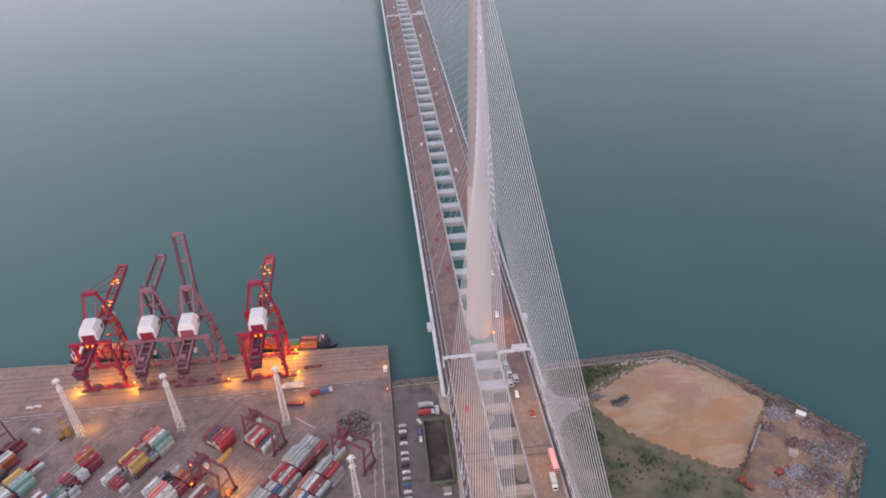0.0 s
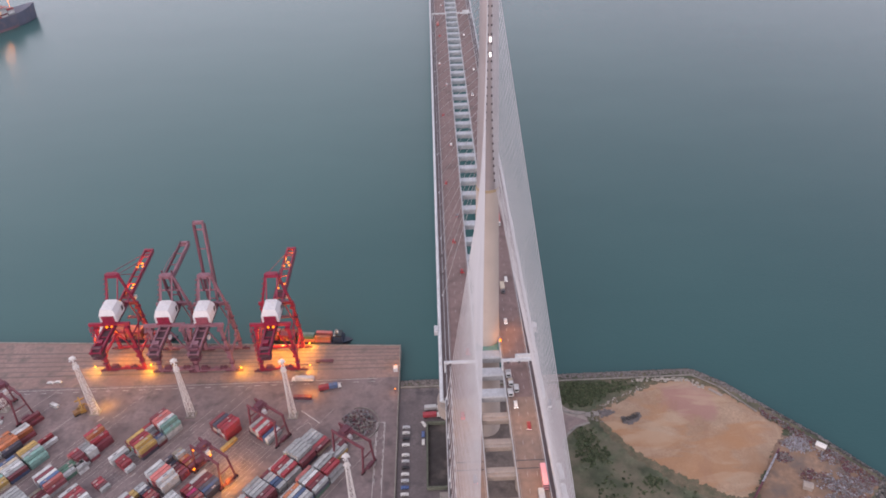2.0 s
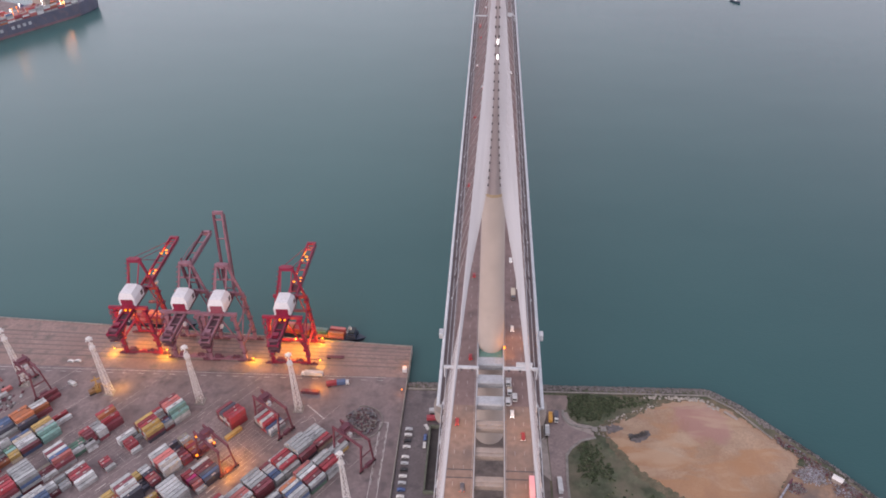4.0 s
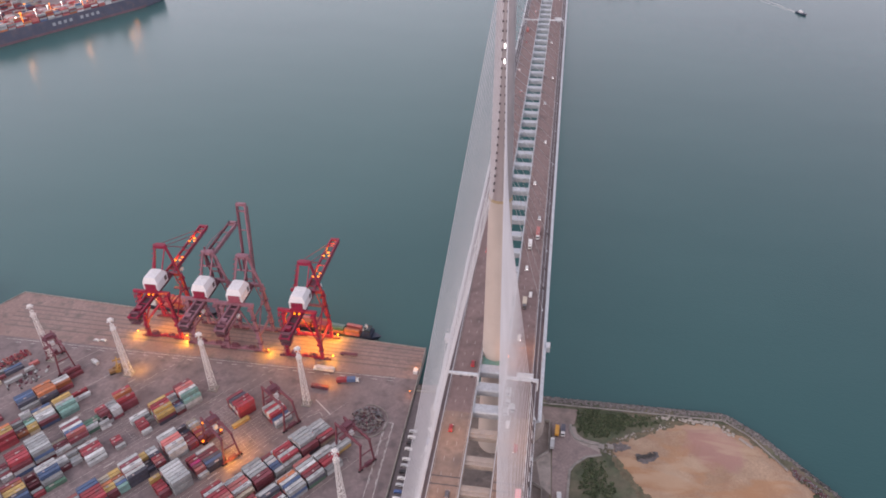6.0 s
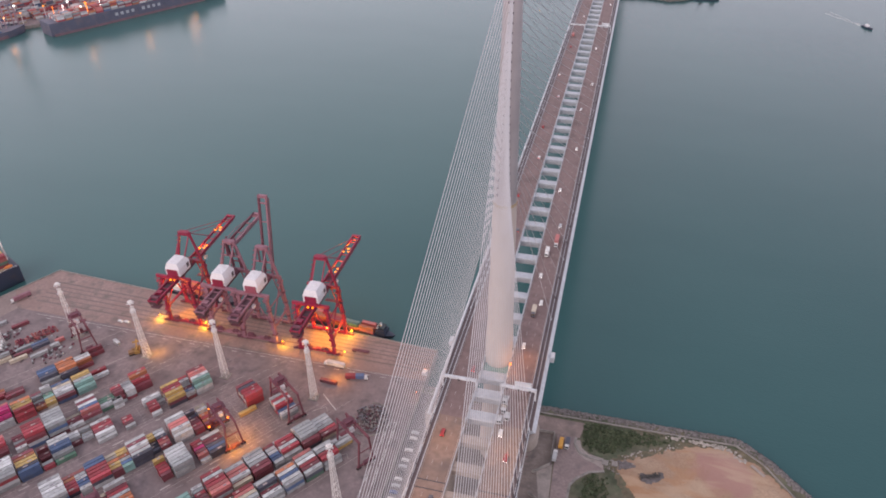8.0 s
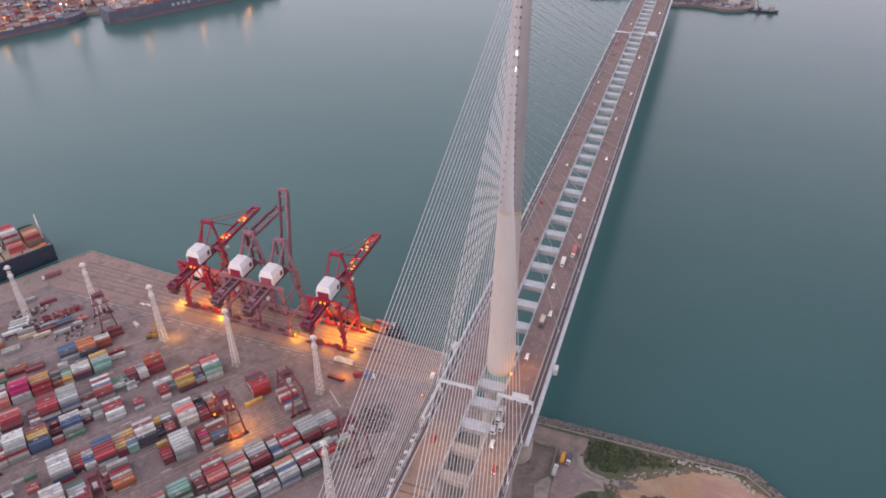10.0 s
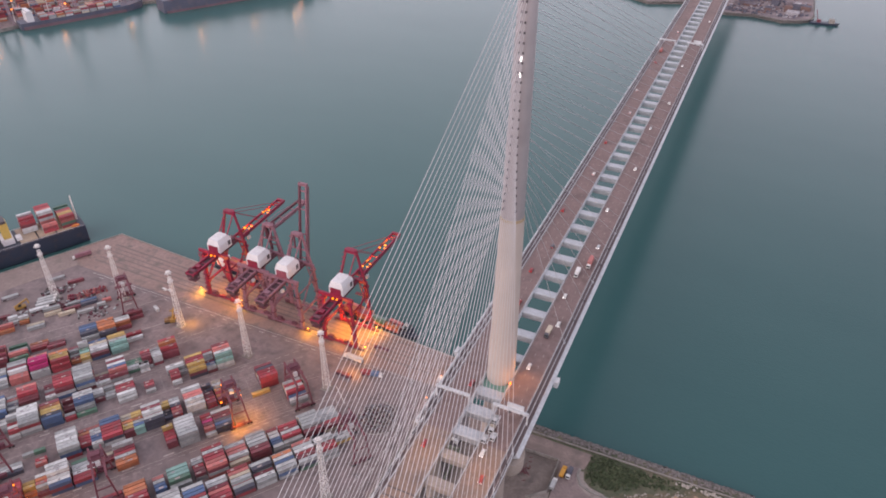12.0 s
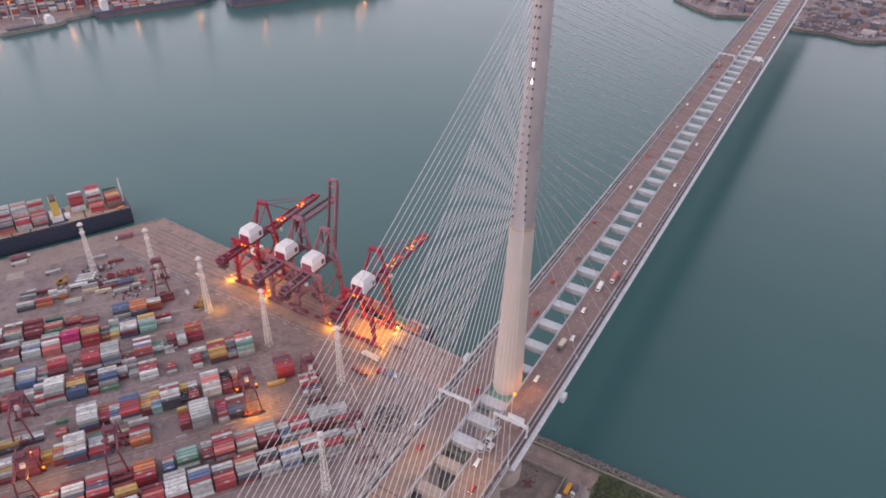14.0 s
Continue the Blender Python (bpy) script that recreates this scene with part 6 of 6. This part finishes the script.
def deck_load(parent, x0, x1, B, z, rnd, heights, gap=1.2, keys="RRRSSWWWWGGOOMB", apart=False, shift=0.0):
    """Stacks of containers on a ship's deck."""
    n = int((x1 - x0) / (CL + gap))
    s = Solid()
    for b in range(n):
        base = rnd.choice(heights)
        for k in range(int(B / 2.5)):
            hgt = max(0, base + rnd.choice((-1, 0, 0, 0)))
            for lv in range(hgt):
                key = rnd.choice(keys)
                M = Matrix.Translation((x0 + (b + 0.5) * (CL + gap), shift - B / 2 + 1.25 + 2.5 * k, z + lv * CH))
                if apart:
                    part("container", RICH[key], C[key], parent).matrix_basis = M
                else:
                    plain_container(s, M, PAINTS.index(key))
    if apart:
        return None
    return tagged(part("container_load", s, [CM[k] for k in PAINTS], parent, "stacked red, white and grey containers on deck"), kind="stuff")


shr = random.Random(3)
ang_w = math.degrees(math.atan2(116.5, 60))
ship = thing("container_ship", "navy hulled container ship with a yellow funnel at its berth", "ship", "ships", pose(-476.4, -28.8, 0.0, 0, 0, ang_w + 180))
L0, B0 = 262.0, 29.0
S0 = -L0 / 2
hull("hull", L0, B0, 16.0, HULL, ship, 0.0)
for k in range(16):
    x = S0 + 9 + k * 14.0 + (15 if k > 2 else 0)
    if x < L0 / 2 - 30:
        part("hatch_cover", Solid().box(x, x + 12.8, -B0 / 2 + 2.2, B0 / 2 - 2.2, 16, 17.4), DECK_BEIGE, ship, "buff hatch cover")
s = Solid()
for k in range(60):
    for sy in (-1, 1):
        s.box(S0 + 2 + k * 4, S0 + 2.2 + k * 4, sy * (B0 / 2 - 0.6) - 0.1, sy * (B0 / 2 - 0.6) + 0.1, 16, 17.3)
for sy in (-1, 1):
    s.box(S0 + 2, S0 + 240, sy * (B0 / 2 - 0.6) - 0.08, sy * (B0 / 2 - 0.6) + 0.08, 17.2, 17.4)
part("deck_rail", s, HOUSE_W, ship)
deck_load(ship, S0 + 5, S0 + 18.5, B0 - 5, 17.4, shr, (4,), keys="YORRSE")
deck_load(ship, S0 + 19, S0 + 32.5, 16, 17.4, shr, (6,), keys="WSRWR", shift=-5)
deck_load(ship, S0 + 19, S0 + 32.5, 7, 17.4, shr, (3,), keys="WSRG", shift=8)
deck_load(ship, S0 + 33, S0 + 46.5, 14, 17.4, shr, (5,), keys="RRMRW", shift=-5.5)
boat = part("lifeboat", Solid().rings([(0, 0.3, 1.0), (0.7, 1.2, 3.2), (1.6, 1.3, 3.4), (2.5, 0.7, 2.2)], 16), mat("lifeboat_orange", (0.62, 0.2, 0.05), 0.5, var=0.1), ship, "bright orange lifeboat at the stern")
boat.matrix_basis = pose(S0 + 7.5, B0 / 2 - 0.6, 17.6, 0, 0, 90)
part("deck_crate", Solid().box(S0 + 47.5, S0 + 51.5, 2, 8, 17.4, 20.4), HOUSE_W, ship, "white box on a hatch cover")
deck_load(ship, S0 + 122, S0 + 214, B0 - 4, 17.4, shr, (3, 4, 5), keys="WWSRRGMN")
deck_load(ship, S0 + 64, S0 + 104, 13, 17.4, shr, (5, 6, 6), keys="WWSRRIG", shift=-6)
deck_load(ship, S0 + 64, S0 + 104, 12, 17.4, shr, (3, 4), keys="WSRRGMN", shift=6.5)
part("superstructure", Solid().box(S0 + 108, S0 + 117, -B0 / 2 + 1, B0 / 2 - 1, 16, 27).box(S0 + 109, S0 + 116, -B0 / 2 + 3, B0 / 2 - 3, 27, 33).box(S0 + 110, S0 + 114, -B0 / 2 - 0.5, B0 / 2 + 0.5, 33, 35), HOUSE_W, ship, "white accommodation block")
part("funnel", Solid().box(S0 + 54, S0 + 60, -6, 4, 16, 34), FUNNEL, ship, "yellow funnel")
part("engine_casing", Solid().box(S0 + 53, S0 + 62, -8.5, 7.5, 16, 20).box(S0 + 60, S0 + 62.5, -3, 9, 20, 23), HOUSE_W, ship, "white engine casing round the funnel foot")
part("funnel_top", Solid().box(S0 + 54.6, S0 + 59.4, -6.4, 4.4, 34, 36), ANCHOR, ship, "black funnel top")
part("stern_mast", Solid().tube((S0 + 3, -2, 15), (S0 + 3, -2, 39), 0.75, 0.45).beam((S0 + 3, -5, 33), (S0 + 3, 1, 33), 0.4), MAST_W, ship, "white mast at the stern")

barge = thing("container_barge", "container barge with red and green boxes moored at the quay", "ship", "ships", pose(-127, 89.5, 0, 0, 0, -7))
hull("hull", 66, 11, 3.2, HULL, barge, 0.6)
deck_load(barge, -28, -2, 9.5, 3.2, random.Random(8), (2, 2), keys="OORRS", apart=True)
deck_load(barge, -2, 24, 9.5, 3.2, random.Random(8), (2, 2), keys="TETSIO", apart=True)
part("wheelhouse", Solid().box(24, 31, -4, 4, 3.2, 6.5).box(25, 30, -3, 3, 6.5, 9), HULL, barge, "dark wheelhouse at the stern")
part("roof_deck", Solid().box(24.6, 26, -3.4, 3.4, 9, 9.3).box(26.5, 27.5, -0.6, 0.6, 9.3, 11), MAST_W, barge, "white wheelhouse roof")
part("wheelhouse_window", Solid().box(24.9, 30.1, -3.05, 3.05, 8.2, 9.3), GLASS, barge)
barge2 = thing("container_barge", "loaded container barge moored under the quay cranes", "ship", "ships", pose(-252, 98.5, 0, 0, 0, -5))
hull("hull", 58, 12, 3.2, HULL, barge2, 0.6)
deck_load(barge2, -16, 22, 9.5, 3.2, random.Random(12), (2, 3, 3), keys="OORRSR", apart=True)
part("wheelhouse", Solid().box(-27, -18, -4.4, 4.4, 3.2, 7.5).box(-26, -19, -3.4, 3.4, 7.5, 10.2).box(-24, -22, -1, 1, 10.2, 12), HOUSE_W, barge2, "white wheelhouse at the stern")

# far ship and far terminal
fship = thing("container_ship", "large dark container ship berthed across the water", "ship", "ships", pose(-767.4, 784.9, 0, 0, 0, math.degrees(math.atan2(270, 140))))
hull("hull", 320, 40, 20, HULL_HAZED, fship, 4.0)
part("boot_topping", Solid().box(-156, 112, -19.6, 19.6, -1, 3.4), HULL_RED_HAZED, fship)
for k in range(9):
    if k != 4:
        part("hull_mark", Solid().box(-55 + k * 9.5, -50 + k * 9.5, -20.35, -19.6, 10, 14.6), GIRDER_GREY, fship, "plain pale mark on the hull side")
deck_load(fship, -146, 124, 36, 20, random.Random(2), (3, 4, 5))
part("superstructure", Solid().box(60, 69, -17, 17, 20, 38).box(62, 67, -20, 20, 38, 40), BEIGE, fship, "buff accommodation block")
red_ship = thing("container_ship", "dull red hulled container ship moored across the water", "ship", "ships", pose(-929, 561, 0, 0, 0, 66))
hull("hull", 190, 27, 10, HULL_HAZED, red_ship, 2.0)
part("boot_topping", Solid().box(-92, 66, -13.3, 13.3, -1, 4.5), HULL_RED_HAZED, red_ship)
deck_load(red_ship, -66, 64, 24, 10, random.Random(5), (1, 2, 3, 4), keys="RSWGBIOM")
part("superstructure", Solid().box(-84, -74, -10, 10, 10, 24).box(-82, -76, -12.5, 12.5, 24, 27), HOUSE_W, red_ship, "white accommodation block")
feeder = thing("cargo_ship", "small pale grey cargo ship berthed across the water", "ship", "ships", pose(-985, 377, 0, 0, 0, 74))
hull("hull", 92, 15, 6, WALLC, feeder, 2.0)
part("superstructure", Solid().box(20, 32, -6, 6, 6, 15).box(22, 29, -6.5, 6.5, 15, 18), HOUSE_W, feeder, "white accommodation block")
part("hatch_cover", Solid().box(-36, 14, -5.5, 5.5, 6, 8), HULL, feeder, "dark hatch covers")
part("deck_crane", Solid().beam((4, 0, 6), (4, 0, 18), 1.2).beam((4, 0, 17), (-14, 0, 21), 0.8), MAST_W, feeder)
for d in (-95, 5, 88):
    part("deck_light", Solid().tube((d, -15, 20), (d, -15, 38), 0.5, 0.35).box(d - 1.2, d + 1.2, -16, -14, 38, 39), LAMP, fship, "lit orange deck floodlight")
    lamp_light("ship_lamp", -772 + 0.46 * d + 0.888 * 15, 776 + 0.888 * d - 0.46 * 15, 44, 4200, (1.0, 0.4, 0.1))
lr = random.Random(17)
for k in range(16):
    d = -140 + k * 17.5 + lr.uniform(-5, 5)
    y0, z0 = lr.uniform(-17, 8), 34 + lr.uniform(0, 4)
    part("deck_lamp", Solid().tube((d, y0, 20), (d, y0, z0), 0.3, 0.2, 6).box(d - 0.8, d + 0.8, y0 - 0.6, y0 + 0.6, z0, z0 + 0.9), LAMP_W if k % 3 else LAMP, fship, "small lit deck lamp")
# ---------------------------------------------------------------- far shores
quay_nw = [(-1100, 20), (-1030, 250), (-1003, 345), (-972, 480), (-944, 575), (-900, 660), (-812, 745), (-745, 885), (-900, 960), (-1100, 1600), (-2600, 1600), (-2600, -900)]
structure("ground", Solid().prism(quay_nw[::-1], -6, Q, 0, 1), [YARD, WALLC], "asphalt of the terminal across the water")
fr = random.Random(31)
dx, dy = math.cos(radians(63)), math.sin(radians(63))


def nw(d, o, z=0.0):
    """A pose in the terminal across the water: d along its quay, o inland."""
    return pose(-972 + dx * d - dy * o, 480 + dy * d + dx * o, Q + z, 0, 0, 63)


s = Solid()
for i in range(52):
    for j in range(11):
        if fr.random() < 0.14:
            continue
        for k in range(6):
            hgt = fr.choice((0, 1, 2, 3, 4, 5))
            M = nw(i * 13.6 - 330, 34 + j * 21 + k * 2.7)
            for lv in range(hgt):
                plain_container(s, M @ Matrix.Translation((0, 0, lv * CH)), PAINTS.index(fr.choice("RRSSOWWGGGMMNBIW")))
tagged(part("container_stacks", s, [CM[k] for k in PAINTS]), "distant stacks of shipping containers across the water", "containers", kind="stuff")
for i in range(34):
    m = thing("light_mast", "distant light mast with lit warm lamps", "light mast", "far light masts", nw(-320 + (i % 17) * 40 + fr.uniform(-9, 9), 17 + (i // 17) * 62 + fr.uniform(-6, 6)))
    h = fr.uniform(16, 30)
    part("shaft", Solid().tube((0, 0, 0), (0, 0, h), 0.7, 0.4), MAST_W, m)
    part("lamp_head", Solid().tube((0, 0, h), (0, 0, h + 1.3), 1.3, 1.3, 8), LAMP if i % 3 else LAMP_W, m)
# crane paint lightened, haze mixed into it
FAR_CRANE_HAZED = mat("far_crane_hazed_paint", (0.3, 0.23, 0.27), 0.7, var=0.2, size=5)
for i in range(5):
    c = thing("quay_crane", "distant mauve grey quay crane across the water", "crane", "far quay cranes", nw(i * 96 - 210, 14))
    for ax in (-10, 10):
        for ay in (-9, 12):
            part("leg", Solid().beam((ax, ay, 0), (ax * 0.8, ay, 42), 1.8), FAR_CRANE_HAZED, c)
        part("side_tie", Solid().beam((ax, -9, 13), (ax, 12, 13), 1.4), FAR_CRANE_HAZED, c)
    part("girder", Solid().beam((-3, 34, 42), (-3, -14, 42), 1.2, 2).beam((3, 34, 42), (3, -14, 42), 1.2, 2).beam((-9, -9, 42), (9, -9, 42), 1.6).beam((-9, 12, 42), (9, 12, 42), 1.6), FAR_CRANE_HAZED, c)
    part("boom", Solid().beam((-3, -14, 42), (-3, -26, 98), 1.2, 1.8).beam((3, -14, 42), (3, -26, 98), 1.2, 1.8).beam((-3, -26, 98), (3, -26, 98), 1.6), FAR_CRANE_HAZED, c)
    part("machinery_house", Solid().box(-5, 5, 0, 16, 44, 51), HOUSE_W, c)
for d, o, p in ((-150, 6, 5500), (-40, 8, 4500), (60, 8, 4000), (165, 4, 5000), (235, -26, 5500), (330, -40, 4000), (455, -60, 5000)):
    v = nw(d, o, 22).translation
    lamp_light("far_quay_lamp", v.x, v.y, v.z, p, (1.0, 0.36, 0.08), 1.6)
# north-east bank
bank = [(-205, 1122), (-160, 1077), (-115, 1047), (-60, 1074), (-45, 1087), (-30, 1062), (15, 1038), (60, 1046), (105, 1030), (130, 1040), (148, 1058), (151, 1080), (150, 1132), (148, 1300), (150, 2400), (-900, 2400), (-330, 1500)]
structure("ground", Solid().prism(bank, -6, 5.0, 0, 1), [BANK, ROCK], "mottled mauve grey industrial bank on the far side of the channel")
s = Solid()
for (ax, ay), (bx, by) in zip(bank[:13], bank[1:14]):
    for _ in range(int(math.hypot(bx - ax, by - ay) * 0.9)):
        u = fr.random()
        rock(s, ax + (bx - ax) * u, ay + (by - ay) * u, 2.5 + fr.random() * 2.5, fr.uniform(1.0, 2.6), fr)
tagged(part("riprap", s, ROCK), "grey boulders along the far bank", "rocks", kind="stuff")
# wall tones of the far bank with haze painted in
HAZED_WALLS = [mat("hazed_wall_" + n, c, 0.9, var=0.3, size=4) for n, c in (("mauve", (0.21, 0.175, 0.2)), ("slate", (0.13, 0.13, 0.17)), ("rust", (0.22, 0.14, 0.13)), ("pale", (0.42, 0.4, 0.43)))]
for k in range(64):
    x, y = fr.uniform(-195, 138), 1066 + 240 * fr.random() ** 1.3
    if abs(x) < 36 or (x < 0 and y < 1090):
        continue
    w_, d_, h_ = fr.uniform(7, 20), fr.uniform(6, 15), fr.uniform(3, 11)
    b = thing("building", "distant low industrial shed on the far bank", "building", "far buildings", pose(x, y, 5, 0, 0, fr.uniform(-25, 25)))
    part("wall", Solid().box(-w_ / 2, w_ / 2, -d_ / 2, d_ / 2, -0.3, h_), fr.choice(HAZED_WALLS), b)
    part("roof", Solid().box(-w_ / 2 - 0.4, w_ / 2 + 0.4, -d_ / 2 - 0.4, d_ / 2 + 0.4, h_, h_ + 0.5).box(-w_ / 5, w_ / 6, -d_ / 5, d_ / 5, h_ + 0.5, h_ + 1.5), fr.choice(HAZED_WALLS), b)
s = Solid()
for _ in range(1500):
    x, y = fr.uniform(-195, 144), 1048 + 270 * fr.random() ** 1.5
    if (x < -36 and fr.random() < 0.7) or (x < -60 and y < 1088) or (abs(x + 45) < 28 and y < 1098) or (x > 125 and y < 1062) or abs(noise.noise((x / 40, y / 40, 3))) < 0.06:
        continue
    M = Matrix.Translation((x, y, 5)) @ Euler((fr.uniform(-0.3, 0.3), fr.uniform(-0.3, 0.3), fr.uniform(0, 3.1))).to_matrix().to_4x4()
    a, c, h = fr.uniform(0.6, 3.2), fr.uniform(0.5, 2.0), fr.uniform(0.4, 3.0)
    s.box(-a, a, -c, c, -0.5, h, fr.choice((0, 0, 1, 1, 1, 2, 3)), M)
tagged(part("scrap_heaps", s, HAZED_WALLS), "dark clutter of machinery and scrap on the far bank", "scrap", kind="stuff")
fb = thing("barge", "dark work barge moored off the far bank", "ship", "ships", pose(166, 1054, 0, 0, 0, 5))
hull("hull", 40, 12, 3.0, HULL, fb, 0.5)
part("deck_house", Solid().box(8, 16, -4, 4, 3, 9), WALLC, fb)
part("deck_crane", Solid().beam((-8, 0, 3), (-14, 0, 22), 1.0).box(-10, -4, -3, 3, 3, 7), RTG_RED, fb)
# small boat under way
bo = thing("motor_boat", "small dark motor boat with a pale wake", "boat", "boats", pose(398, 940, 0, 0, 0, -60))
hull("hull", 17, 5, 2.2, HULL, bo, 0.8)
part("cabin", Solid().box(-3, 3, -1.6, 1.6, 2.2, 4.6).box(-2, 1.5, -1.3, 1.3, 4.6, 5.4), HOUSE_W, bo)
s = Solid()
for k in range(70):
    x = -9 - k * 1.1
    for sy in (-1, 1):
        rock(s, x, sy * (0.8 + k * 0.07) + fr.gauss(0, 0.35), 0.0, fr.uniform(0.25, 0.7), fr)
wk = tagged(part("wake_foam", s, MAST_W), "pale foam of the boat's wake on the water", "foam", kind="stuff")
wk.matrix_basis = pose(398, 940, 0, 0, 0, -60)

# lamps at the tower foot
for x, y in ((7.4, -5.2),):
    l_ = tagged(part("tower_lamp", Solid().box(x - 0.5, x + 0.5, y - 0.4, y + 0.4, DECK + 1.2, DECK + 2.4), LAMP), "orange floodlight on the parapet by the tower", "lamp", "tower lamps")
lamp_light("deck_lamp", 9.5, -9.5, 83, 1100)
lamp_light("deck_lamp", 14, 3, 85, 1700)
for y in (-62, -100, -140, -185, -230):
    lamp_light("deck_lamp", 14.5, y, 88, 2000, (1.0, 0.5, 0.2))
    lamp_light("deck_lamp", -14.5, y, 88, 1800, (1.0, 0.5, 0.2))
